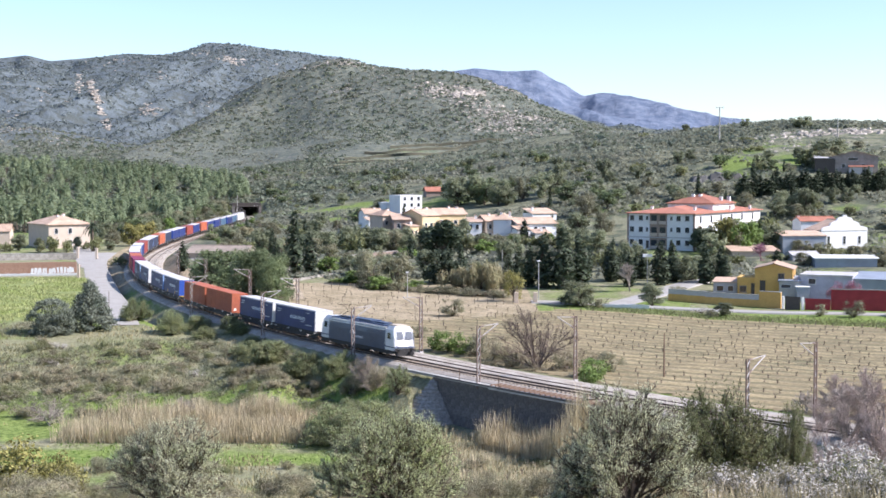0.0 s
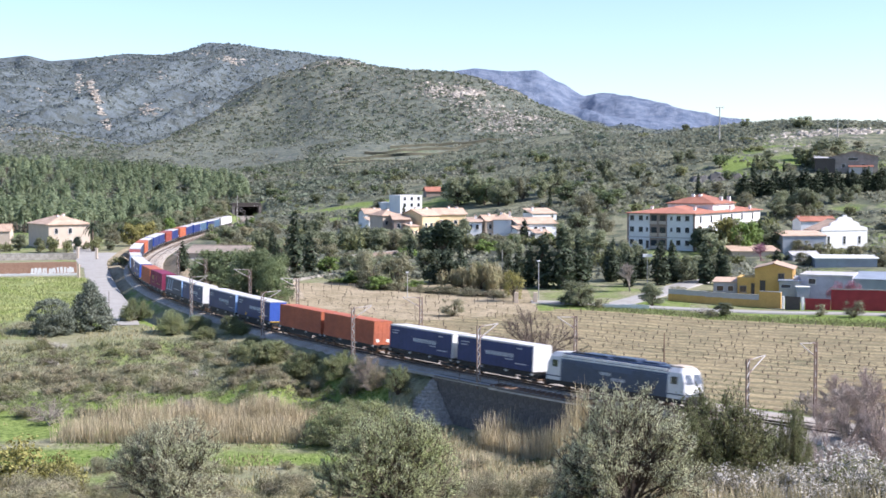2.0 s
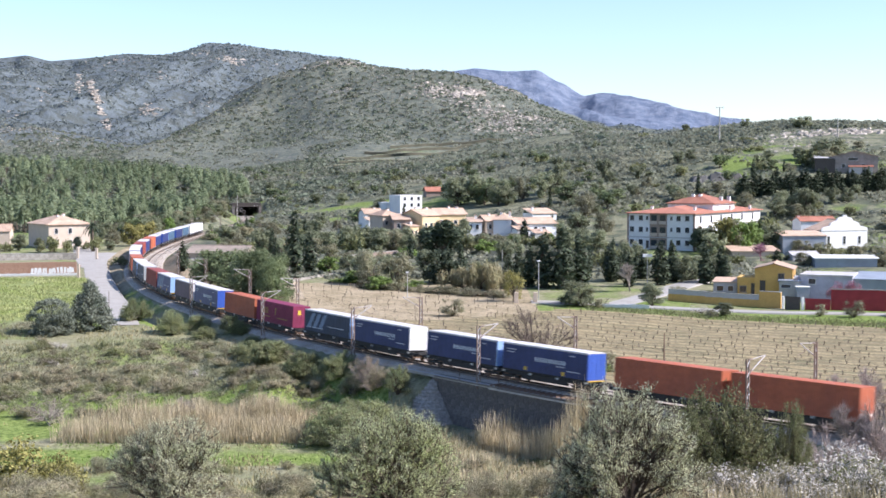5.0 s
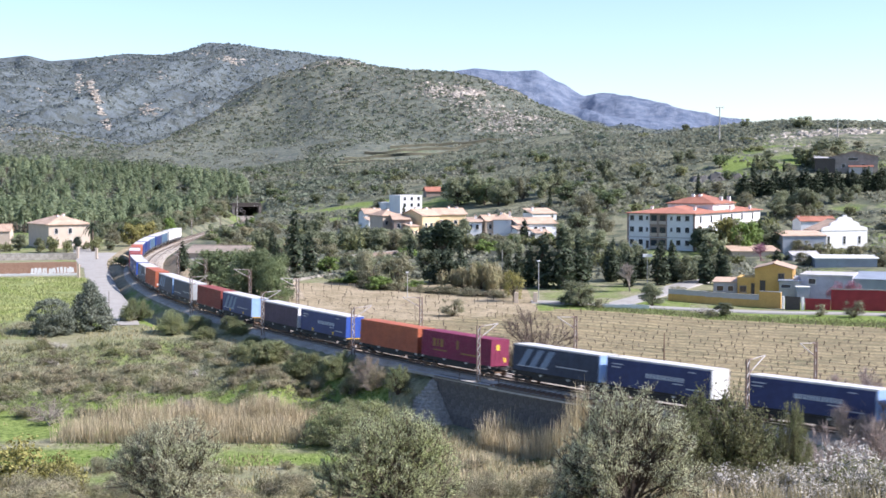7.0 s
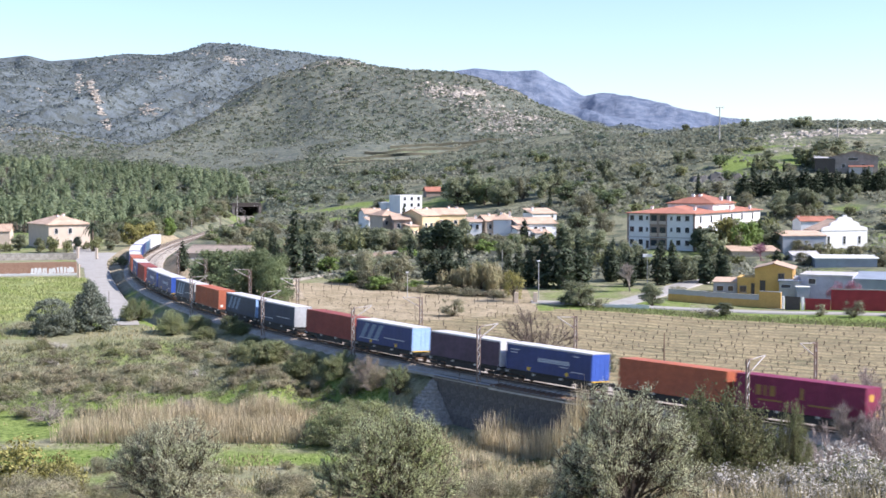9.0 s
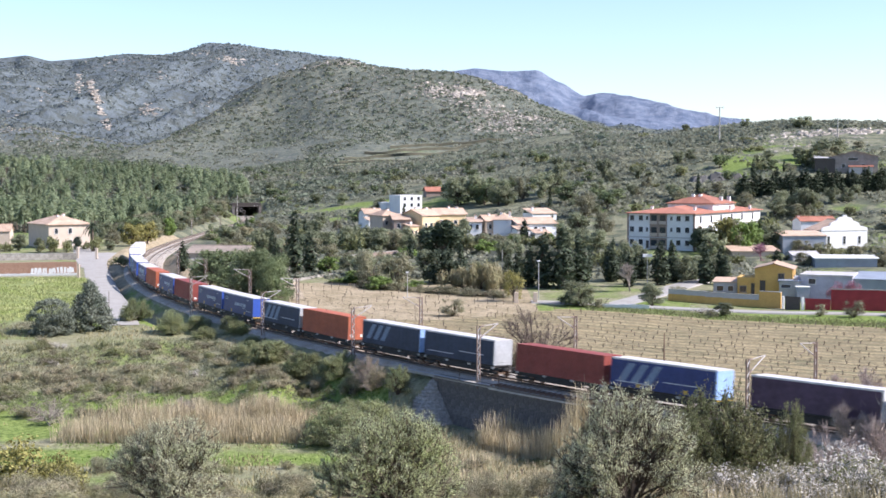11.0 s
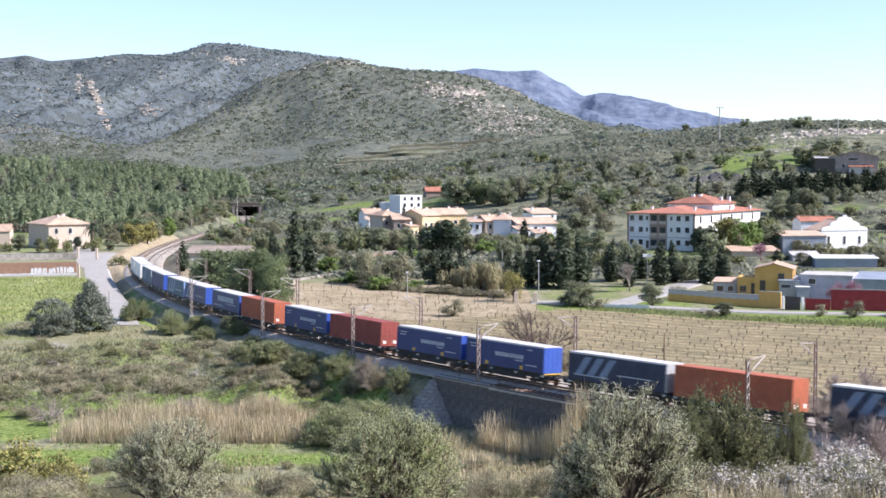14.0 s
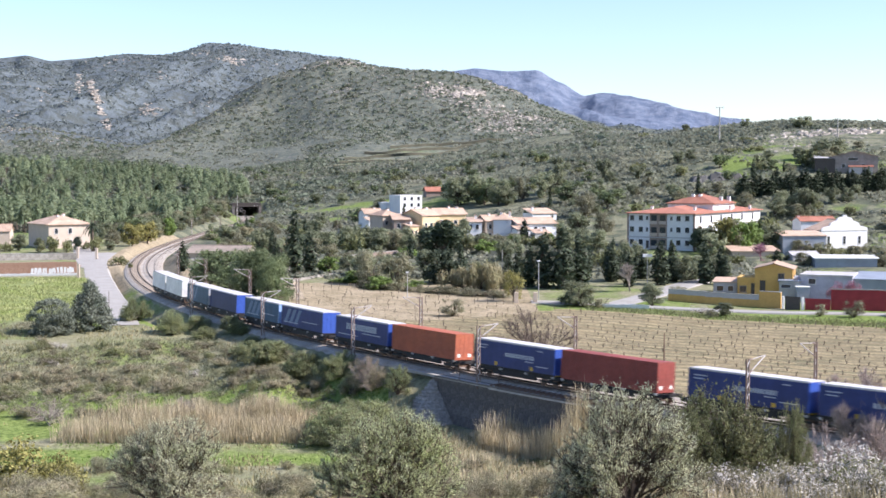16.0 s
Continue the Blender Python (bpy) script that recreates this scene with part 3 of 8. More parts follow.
def make_wagon():
    w = empty("container_wagon")
    tagged(w, "black skeletal flat wagon with bogies, loaded with a container", "railway wagon", group="container wagons")
    for side in (-1, 1):
        bm = boxes((-7.0, 7.0, side * 1.05 - 0.1, side * 1.05 + 0.1, 0.78, 1.1))
        box(bm, -3.4, 3.4, side * 1.05 - 0.09, side * 1.05 + 0.09, 0.45, 0.78)
        part("sill", bm, M_BLACK, w)
    for x in (-6.95, -3.2, 0, 3.2, 6.95):
        part("cross_beam", boxes((x - 0.14, x + 0.14, -1.18, 1.18, 0.82, 1.12)), M_BLACK, w)
    for x in (-6.1, -2.0, 2.0, 6.1):
        for y in (-1.18, 1.18):
            part("load_bracket", boxes((x - 0.16, x + 0.16, y - 0.12, y + 0.12, 0.95, 1.155)), M_STEEL, w)
    bogie(w, 5.2)
    bogie(w, -5.2)
    for side in (-1, 1):
        bm = bmesh.new()
        rod(bm, (7.0, side * 0.9, 1.0), (7.5, side * 0.9, 1.0), 0.09)
        rod(bm, (7.42, side * 0.9, 1.0), (7.5, side * 0.9, 1.0), 0.23, sides=10)
        part("buffer", bm, M_BLACK, w)
    return w


def corrugated(x0, x1, y, z0, z1, depth, n):
    """A side sheet with upright trapezoid ribs."""
    bm = bmesh.new()
    xs, ys = [], []
    step = (x1 - x0) / n
    for i in range(n):
        for f, o in ((0.0, 0), (0.3, 0), (0.5, 1), (0.8, 1)):
            xs.append(x0 + (i + f) * step)
            ys.append(y - math.copysign(depth, y) * o)
    xs.append(x1)
    ys.append(y)
    lo = [bm.verts.new((a, b, z0)) for a, b in zip(xs, ys)]
    hi = [bm.verts.new((a, b, z1)) for a, b in zip(xs, ys)]
    for i in range(len(xs) - 1):
        bm.faces.new((lo[i], lo[i + 1], hi[i + 1], hi[i]))
    bmesh.ops.recalc_face_normals(bm, faces=bm.faces)
    return bm


def make_container(side_m, roof_m, front_m, style, marks):
    """A shipping container (style 'steel') or curtain-sided swap body (style 'curtain')."""
    c = empty("shipping_container" if style == "steel" else "swap_body")
    h, w, l = BOX_H, BOX_W / 2, BOX_L / 2
    frame_m = side_m if style == "steel" else front_m
    part("floor_frame", boxes((-l, l, -w, w, 0, 0.16)), side_m if style == "steel" else M_BLACK, c)
    for x in (-l, l - 0.14):
        for y in (-w, w - 0.14):
            part("corner_post", boxes((x, x + 0.14, y, y + 0.14, 0.16, h - 0.1)), frame_m if x > 0 else side_m, c)
    if style == "steel":
        for s in (-1, 1):
            part("side_wall", corrugated(-l + 0.14, l - 0.14, s * (w - 0.015), 0.16, h - 0.1, 0.036, 44), side_m, c)
            part("top_rail", boxes((-l, l, s * w - 0.06 * (s > 0), s * w + 0.06 * (s < 0), h - 0.12, h - 0.02)), side_m, c)
    else:
        for s in (-1, 1):
            bm = corrugated(-l + 0.14, l - 0.14, s * (w - 0.02), 0.16, h - 0.15, 0.009, 16)
            part("side_curtain", bm, side_m, c)
            part("top_rail", boxes((-l, l, s * w - 0.08 * (s > 0), s * w + 0.08 * (s < 0), h - 0.17, h - 0.02)), roof_m, c)
    part("roof", boxes((-l, l, -w + 0.01, w - 0.01, h - 0.09, h), bevel=0.02), roof_m, c)
    bm = boxes((l - 0.06, l - 0.012, -w + 0.14, w - 0.14, 0.16, h - 0.1))
    front = part("front_wall", bm, front_m, c)
    for y in (-0.62, 0.0, 0.62):
        part("rib", boxes((l - 0.014, l + 0.014, y - 0.06, y + 0.06, 0.3, h - 0.25)), front_m, front)
    for y0, y1 in ((-w + 0.14, -0.01), (0.01, w - 0.14)):
        part("rear_door", boxes((-l + 0.012, -l + 0.06, y0, y1, 0.16, h - 0.1)), front_m, c)
    for y in (-0.6, -0.25, 0.25, 0.6):
        bm = bmesh.new()
        rod(bm, (-l - 0.02, y, 0.2), (-l - 0.02, y, h - 0.2), 0.022, sides=5)
        part("lock_rod", bm, M_STEEL, c)
    y = -w - 0.006
    if "tail" in marks:
        for s in (-1, 1):
            part("marker_plate", boxes((l + 0.012, l + 0.02, s * 0.72 - 0.2, s * 0.72 + 0.2, 0.3, 0.66)), P_TAIL, c, "white reflector plate")
    if "panel" in marks:
        part("front_panel", boxes((l + 0.012, l + 0.02, -1.0, 1.0, 0.5, 2.3)), P_GREYP, c)
    if "letters" in marks:
        for i in range(11):
            part("lettering", boxes((-1.4 + i * 0.42, -1.14 + i * 0.42, y, y + 0.03, 1.3, 1.72)), P_LET, c, "white lettering bar")
        for x0, x1, zz in ((3.4, 5.2, 0.72), (-5.7, -4.3, 2.2), (-5.7, -4.6, 1.9), (3.6, 4.4, 2.3), (1.8, 3.0, 1.05)):
            part("small_print", boxes((x0, x1, y + 0.004, y + 0.03, zz, zz + 0.09)), P_LET, c, "thin white printed bar")
    if "word" in marks:
        for i in range(14):
            part("lettering", boxes((-3.6 + i * 0.52, -3.25 + i * 0.52, y, y + 0.03, 1.35, 2.1)), P_LET, c, "white lettering bar")
    if "yellow" in marks:
        for x in (-3.0, 2.6):
            part("warning_plate", boxes((x, x + 0.4, y, y + 0.03, 0.25, 0.62)), P_YELLOW, c, "small yellow plate")
        part("front_foot", boxes((l + 0.012, l + 0.05, -1.15, 1.15, 0.03, 0.13)), P_YELLOW, c, "yellow front edge")
    if "signs" in marks:
        for x, ww, hh in ((-4.2, 0.5, 0.9), (-3.4, 0.25, 0.9), (-2.8, 0.5, 0.9), (0.2, 0.3, 1.0), (1.0, 3.4, 0.14), (-4.0, 2.4, 0.14)):
            part("yellow_emblem", boxes((x, x + ww, y, y + 0.04, 1.2 if hh > 0.5 else 0.75, 1.2 + hh if hh > 0.5 else 0.75 + hh)), P_GOLD, c, "faded gold painted bar")
        part("yellow_emblem", boxes((l + 0.012, l + 0.02, -0.55, -0.1, 1.7, 2.3)), P_YELLOW, c, "yellow painted square")
        part("yellow_emblem", boxes((l + 0.012, l + 0.02, 0.5, 0.85, 0.4, 0.85)), P_YELLOW, c, "yellow painted square")
    if "stripes" in marks:
        for x in (-4.3, -2.7, -1.1):
            bm = bmesh.new()
            vs = [bm.verts.new(v) for v in ((x - 1.1, y + 0.002, 0.7), (x - 0.2, y + 0.002, 0.7), (x + 1.1, y + 0.002, 2.5), (x + 0.2, y + 0.002, 2.5))]
            bm.faces.new(vs)
            e = bmesh.ops.extrude_face_region(bm, geom=bm.faces[:])
            bmesh.ops.translate(bm, vec=(0, 0.02, 0), verts=[v for v in e["geom"] if isinstance(v, bmesh.types.BMVert)])
            part("painted_stripe", bm, P_STRIPE, c, "faded slanting stripe")
    if "line" in marks:
        part("painted_line", boxes((0.2, 4.6, y, y + 0.03, 1.05, 1.13)), P_LET, c)
        part("painted_line", boxes((-5.6, -1.0, y, y + 0.03, 0.62, 0.7)), P_LET, c)
    return c


# front to back: body, roof, front, style, marks, label
CARGO = [
    (P_NAVY, P_ROOF, P_WHITE, "curtain", ("letters",), "navy curtain swap body with white roof and white front"),
    (P_NAVY, P_ROOF, P_WHITE, "curtain", ("letters",), "navy curtain swap body with white roof and white front"),
    (P_ORANGE, P_ORANGE, P_ORANGE, "steel", ("tail",), "orange corrugated steel container with white plates"),
    (P_ORANGE, P_ORANGE, P_ORANGE, "steel", (), "orange corrugated steel container"),
    (P_NAVY, P_ROOF, P_SKY, "curtain", ("letters", "yellow"), "dark blue swap body with bright blue front"),
    (P_NAVY, P_ROOF, P_PALE, "curtain", ("letters",), "dark blue swap body with white roof"),
    (P_NAVY, P_ROOF, P_WHITE, "curtain", ("letters",), "navy swap body with white front"),
    (P_SLATE, P_ROOF, P_PALE, "curtain", ("stripes", "line"), "dark slate swap body with faded slanting stripes"),
    (P_WINE, P_WINE, P_WINE, "steel", ("signs",), "wine red steel container with yellow markings"),
    (P_ORANGE, P_ORANGE, P_ORANGE, "steel", (), "orange corrugated steel container"),
    (P_BLUE, P_ROOF, P_SKY, "curtain", ("letters", "yellow"), "blue swap body with bright blue front"),
    (P_PLUM, P_ROOF, P_WHITE, "curtain", (), "plum-coloured swap body with white front"),
    (P_BLUE, P_ROOF, P_PALE, "curtain", ("stripes", "line", "yellow"), "blue swap body with slanting stripes and pale front"),
    (P_BRICK, P_BRICK, P_BRICK, "steel", (), "brick red corrugated steel container"),
    (P_SLATE, P_ROOF, P_GREYP, "curtain", ("line", "panel"), "dark slate swap body with grey front"),
    (P_SLATE, P_ROOF, P_PALE, "curtain", ("stripes",), "dark slate swap body with faded stripes"),
    (P_ORANGE, P_ORANGE, P_ORANGE, "steel", ("tail",), "orange corrugated steel container with white plates"),
    (P_SLATE, P_ROOF, P_GREYP, "curtain", ("stripes", "line"), "black-blue swap body with faded stripes"),
    (P_BLUE, P_ROOF, P_SKY, "curtain", ("letters", "yellow"), "blue swap body with bright blue front"),
    (P_BLUE, P_ROOF, P_SKY, "curtain", ("letters", "yellow"), "blue swap body with bright blue front"),
    (P_BRICK, P_BRICK, P_BRICK, "steel", ("tail",), "red corrugated steel container with white plates"),
    (P_BLUE, P_ROOF, P_SKY, "curtain", ("letters", "yellow"), "blue swap body with white lettering"),
    (P_ORANGE, P_ORANGE, P_ORANGE, "steel", ("tail",), "orange corrugated steel container with white plates"),
    (P_BLUE, P_ROOF, P_SKY, "curtain", ("word", "line"), "blue swap body with a row of white letters"),
    (P_BLUE, P_ROOF, P_SKY, "curtain", ("stripes", "line"), "blue swap body with slanting stripes"),
    (P_TEAL, P_ROOF, P_PALE, "curtain", ("stripes", "line"), "blue-grey swap body with faded stripes"),
    (P_NAVY, P_ROOF, P_SKY, "curtain", (), "dark blue swap body with bright blue front"),
    (P_TEAL, P_ROOF, P_GREYP, "curtain", ("stripes",), "blue-grey swap body with faded stripes"),
    (P_WHITE, P_ROOF, P_WHITE, "curtain", (), "plain white swap body"),
    (P_WHITE, P_ROOF, P_WHITE, "curtain", (), "plain white swap body at the end of the train"),
]


def make_loco():
    o = tagged(empty("locomotive"), "grey electric locomotive with white cabs", "locomotive")
    L = 9.0
    prof = [(-1.45, 0.95), (-1.47, 2.6), (-1.38, 3.35), (-1.0, 3.78), (1.0, 3.78), (1.38, 3.35), (1.47, 2.6), (1.45, 0.95)]

    def hull(stations):
        bm = bmesh.new()
        rings = [[bm.verts.new((x + dx(z), y * ws, 0.95 + (z - 0.95) * hs)) for y, z in prof] for x, ws, hs, dx in stations]
        for a, b in zip(rings, rings[1:]):
            for i in range(len(prof)):
                k = (i + 1) % len(prof)
                bm.faces.new((a[i], a[k], b[k], b[i]))
        bm.faces.new(rings[0][::-1])
        bm.faces.new(rings[-1])
        bmesh.ops.recalc_face_normals(bm, faces=bm.faces)
        return bm

    flat = lambda z: 0.0
    part("body", hull([(-6.9, 1, 1, flat), (6.9, 1, 1, flat)]), P_LOCO, o, "dark grey middle body")
    for s in (1, -1):
        rake = lambda z, s=s: -s * max(0.0, z - 2.2) * 0.42
        cab = part("cab", hull([(s * 6.92, 1.002, 1.002, flat), (s * 8.5, 1, 1, lambda z, s=s: -s * max(0.0, z - 2.4) * 0.2), (s * L, 0.93, 0.985, rake)]), P_LOCOW, o, "white cab")
        for y in (-0.64, 0.64):
            bm = bmesh.new()
            vs = [bm.verts.new((s * (L + 0.02) - s * (z - 2.2) * 0.42, y + dy, z)) for dy, z in ((-0.5, 2.36), (0.5, 2.36), (0.44, 3.2), (-0.44, 3.2))]
            f = bm.faces.new(vs)
            e = bmesh.ops.extrude_face_region(bm, geom=[f])
            bmesh.ops.translate(bm, vec=(-s * 0.06, 0, 0), verts=[v for v in e["geom"] if isinstance(v, bmesh.types.BMVert)])
            part("windscreen", bm, P_SCREEN, cab, "pale reflecting windscreen")
            part("headlight", boxes((s * L - 0.03, s * L + 0.03, y * 1.45 - 0.16, y * 1.45 + 0.16, 1.55, 1.75)), P_TAIL, cab)
        for side in (-1, 1):
            part("side_window", boxes((s * 7.7 - 0.38, s * 7.7 + 0.38, side * 1.47 - 0.02, side * 1.47 + 0.02, 2.3, 3.0)), M_GLASS, cab)
            bm = bmesh.new()
            rod(bm, (s * 9.0, side * 0.9, 1.05), (s * 9.62, side * 0.9, 1.05), 0.1)
            rod(bm, (s * 9.52, side * 0.9, 1.05), (s * 9.62, side * 0.9, 1.05), 0.26, sides=10)
            part("buffer", bm, M_BLACK, o)
        part("front_band", boxes((s * L - 0.06, s * L + 0.035, -1.28, 1.28, 1.3, 1.42)), P_LOCO, cab, "dark band across the nose")
        part("nose_skirt", boxes((s * L - 0.1, s * L + 0.03, -1.33, 1.33, 0.9, 1.22)), M_BLACK, cab, "black lower nose")
        for side in (-1, 1):
            part("cab_band", boxes((s * 7.95 - 1.0, s * 7.95 + 1.0, side * 1.468 - 0.012, side * 1.468 + 0.012, 1.3, 1.42)), P_LOCO, cab)
        part("apron", boxes((s * 9.0 - 0.15, s * 9.0 + 0.15, -1.25, 1.25, 0.35, 0.95)), M_BLACK, o)
        bogie(o, s * 5.2, wb=2.6)
    for side in (-1, 1):
        part("roof_rail", boxes((-6.8, 6.8, side * 1.3 - 0.06, side * 1.3 + 0.06, 3.4, 3.62)), P_WHITE, o, "pale roof edge stripe")
        part("underskirt", boxes((-8.8, 8.8, side * 1.36 - 0.05, side * 1.36 + 0.05, 0.55, 0.95)), M_BLACK, o)
        for i in range(9):
            zl = 2.15 if i < 4 else 1.7
            part("lettering", boxes((-1.5 + i * 0.36, -1.28 + i * 0.36, side * 1.475 - 0.012, side * 1.475 + 0.012, zl, zl + 0.28)), P_LET, o, "white lettering bar")
        part("waist_stripe", boxes((-6.85, 6.85, side * 1.385 - 0.02, side * 1.385 + 0.02, 3.2, 3.34)), P_WHITE, o, "pale stripe below the roof edge")
        for x0 in (-5.6, -3.4, 3.4, 5.6):
            part("vent_grille", boxes((x0 - 0.8, x0 + 0.8, side * 1.45 - 0.015, side * 1.45 + 0.015, 2.65, 3.0)), P_LOCO, o)
    part("cab_roof_unit", boxes((6.6, 8.2, -0.8, 0.8, 3.76, 3.95), bevel=0.05), M_CREAM, o, "beige roof unit")
    part("roof_gear", boxes((-4.6, -1.4, -0.7, 0.7, 3.78, 3.98), (-0.6, 2.4, -0.8, 0.8, 3.78, 4.02), (3.0, 5.0, -0.6, 0.6, 3.78, 3.95), bevel=0.04), P_LOCO, o, "dark grey roof equipment")
    pan = part("pantograph", boxes((-6.4, -5.0, -0.5, 0.5, 3.78, 3.88)), M_BLACK, o)
    bm = bmesh.new()
    rod(bm, (-6.2, 0, 3.9), (-4.6, 0, 4.6), 0.04)
    rod(bm, (-4.6, 0, 4.6), (-6.0, 0, 5.25), 0.03)
    rod(bm, (-6.0, -0.8, 5.27), (-6.0, 0.8, 5.27), 0.03)
    part("pantograph_arm", bm, M_BLACK, pan)
    for x in (-3.0, -2.0, 1.0, 2.0, 4.0):
        bm = bmesh.new()
        rod(bm, (x, 0.9, 3.7), (x, 0.9, 4.1), 0.07)
        part("insulator", bm, M_BROWNWALL, o)
    part("transformer_case", boxes((-2.4, 2.4, -1.2, 1.2, 0.35, 0.95), bevel=0.05), M_BLACK, o)
    return o


loco = make_loco()
wagon0 = make_wagon()
TRAIN = [(loco, S_HEAD + 1.55 + 9.5, 5.2, 0.0)]
_made = {}
for i, (sm, rm, fm, style, marks, label) in enumerate(CARGO):
    k, second = divmod(i, 2)
    centre = S_HEAD - k * PITCH - (19.83 if second else 6.35)
    wagon = wagon0 if i == 0 else copy_thing(wagon0, Matrix())
    TRAIN.append((wagon, centre, 5.2, 0.0))
    key = (sm.name, rm.name, fm.name, style, marks)
    if key in _made:
        cont = copy_thing(_made[key], Matrix())
    else:
        cont = _made[key] = make_container(sm, rm, fm, style, marks)
    tagged(cont, label, "container", group="containers on the train")
    TRAIN.append((cont, centre, 5.2, FLOOR))

# ---------------------------------------------------------------- buildings
def slab_roof(bm, corners, thick=0.16):
    """A sloping slab over corners in order."""
    top = [bm.verts.new(c) for c in corners]
    low = [bm.verts.new((c[0], c[1], c[2] - thick)) for c in corners]
    n = len(corners)
    bm.faces.new(top)
    bm.faces.new(low[::-1])
    for i in range(n):
        bm.faces.new((top[i], low[i], low[(i + 1) % n], top[(i + 1) % n]))


def roof_part(kind, w, d, z, rise, over, material, parent, name="roof"):
    W, D = w / 2 + over, d / 2 + over
    bm = bmesh.new()
    if kind == "flat":
        box(bm, -w / 2 - over, w / 2 + over, -d / 2 - over, d / 2 + over, z, z + rise)
    elif kind == "gable":  # ridge along local x
        e = z - over * rise / (d / 2)
        slab_roof(bm, [(-W, -D, e), (W, -D, e), (W, 0, z + rise), (-W, 0, z + rise)])
        slab_roof(bm, [(W, D, e), (-W, D, e), (-W, 0, z + rise), (W, 0, z + rise)])
    elif kind == "gable_y":  # ridge along local y
        e = z - over * rise / (w / 2)
        slab_roof(bm, [(W, -D, e), (W, D, e), (0, D, z + rise), (0, -D, z + rise)])
        slab_roof(bm, [(-W, D, e), (-W, -D, e), (0, -D, z + rise), (0, D, z + rise)])
    elif kind == "shed":
        slab_roof(bm, [(-W, -D, z), (W, -D, z), (W, D, z + rise), (-W, D, z + rise)])
    else:  # hip
        r = min(W, D)
        a = (-W + r, 0, z + rise) if W >= D else (0, -D + r, z + rise)
        b = (W - r, 0, z + rise) if W >= D else (0, D - r, z + rise)
        c = [(-W, -D, z), (W, -D, z), (W, D, z), (-W, D, z)]
        if W >= D:
            slab_roof(bm, [c[0], c[1], b, a])
            slab_roof(bm, [c[2], c[3], a, b])
            slab_roof(bm, [c[1], c[2], b])
            slab_roof(bm, [c[3], c[0], a])
        else:
            slab_roof(bm, [c[0], c[1], a])
            slab_roof(bm, [c[1], c[2], b, a])
            slab_roof(bm, [c[2], c[3], b])
            slab_roof(bm, [c[3], c[0], a, b])
    bmesh.ops.recalc_face_normals(bm, faces=bm.faces)
    roof = part(name, bm, material, parent)
    if kind in ("gable", "gable_y", "hip"):
        L = (W if kind == "gable" else D) if kind != "hip" else abs(W - D)
        bm = bmesh.new()
        along_x = kind == "gable" or (kind == "hip" and W >= D)
        p = lambda t: (t, 0, z + rise) if along_x else (0, t, z + rise)
        if L > 0.3:
            rod(bm, p(-L), p(L), 0.14, sides=7)
            part("ridge_cap", bm, material, roof)
        else:
            bm.free()
    return roof


def wall_mesh(w, d, h, sink=1.2, gable=None, rise=0.0):
    bm = bmesh.new()
    box(bm, -w / 2, w / 2, -d / 2, d / 2, -sink, h)
    if gable == "gable":
        for s in (-1, 1):
            t = [bm.verts.new(v) for v in ((s * (w / 2 - 0.02), -d / 2 + 0.02, h - 0.05), (s * (w / 2 - 0.02), d / 2 - 0.02, h - 0.05), (s * (w / 2 - 0.02), 0, h + rise - 0.12))]
            b = [bm.verts.new(v.co - Vector((s * 0.25, 0, 0))) for v in t]
            bm.faces.new(t)
            bm.faces.new(b[::-1])
            for i in range(3):
                bm.faces.new((t[i], b[i], b[(i + 1) % 3], t[(i + 1) % 3]))
    if gable == "gable_y":
        for s in (-1, 1):
            t = [bm.verts.new(v) for v in ((-w / 2 + 0.02, s * (d / 2 - 0.02), h - 0.05), (w / 2 - 0.02, s * (d / 2 - 0.02), h - 0.05), (0, s * (d / 2 - 0.02), h + rise - 0.12))]
            b = [bm.verts.new(v.co - Vector((0, s * 0.25, 0))) for v in t]
            bm.faces.new(t)
            bm.faces.new(b[::-1])
            for i in range(3):
                bm.faces.new((t[i], b[i], b[(i + 1) % 3], t[(i + 1) % 3]))
    bmesh.ops.recalc_face_normals(bm, faces=bm.faces)
    return bm


def opening(parent, face, u, z, ww, hh, w, d, kind="window", frame_m=None, sill=True):
    """A window or door on a face: u runs from the face's left end as seen from outside."""
    fm = frame_m or M_WHITE
    o = empty(kind)
    child(o, parent)
    if face == "F":
        m = Matrix.Translation((-w / 2 + u, -d / 2, z))
    elif face == "R":
        m = Matrix.Translation((w / 2, -d / 2 + u, z)) @ Matrix.Rotation(math.pi / 2, 4, "Z")
    else:
        m = Matrix.Translation((-w / 2, d / 2 - u, z)) @ Matrix.Rotation(-math.pi / 2, 4, "Z")
    o.matrix_basis = m
    a, b = ww / 2, hh / 2
    t = 0.08
    bm = boxes((-a - t, -a, -0.07, 0.02, -b - t, b + t), (a, a + t, -0.07, 0.02, -b - t, b + t), (-a, a, -0.07, 0.02, b, b + t), (-a, a, -0.07, 0.02, -b - t, -b))
    part("frame", bm, fm, o)
    if kind == "door":
        part("door_leaf", boxes((-a, a, -0.035, 0.01, -b, b)), M_SHUTTER, o)
    else:
        part("pane", boxes((-a, -0.03, -0.035, 0.01, -b, b)), M_GLASS, o)
        part("pane", boxes((0.03, a, -0.035, 0.01, -b, b)), M_GLASS, o)
        part("mullion", boxes((-0.03, 0.03, -0.05, 0.01, -b, b)), M_SHUTTER, o)
        if sill:
            part("sill", boxes((-a - 0.15, a + 0.15, -0.16, 0.02, -b - 0.16, -b - 0.08)), M_CONCRETE, o)
    return o


SITES = [(92.0, 312.0, 14.0)]


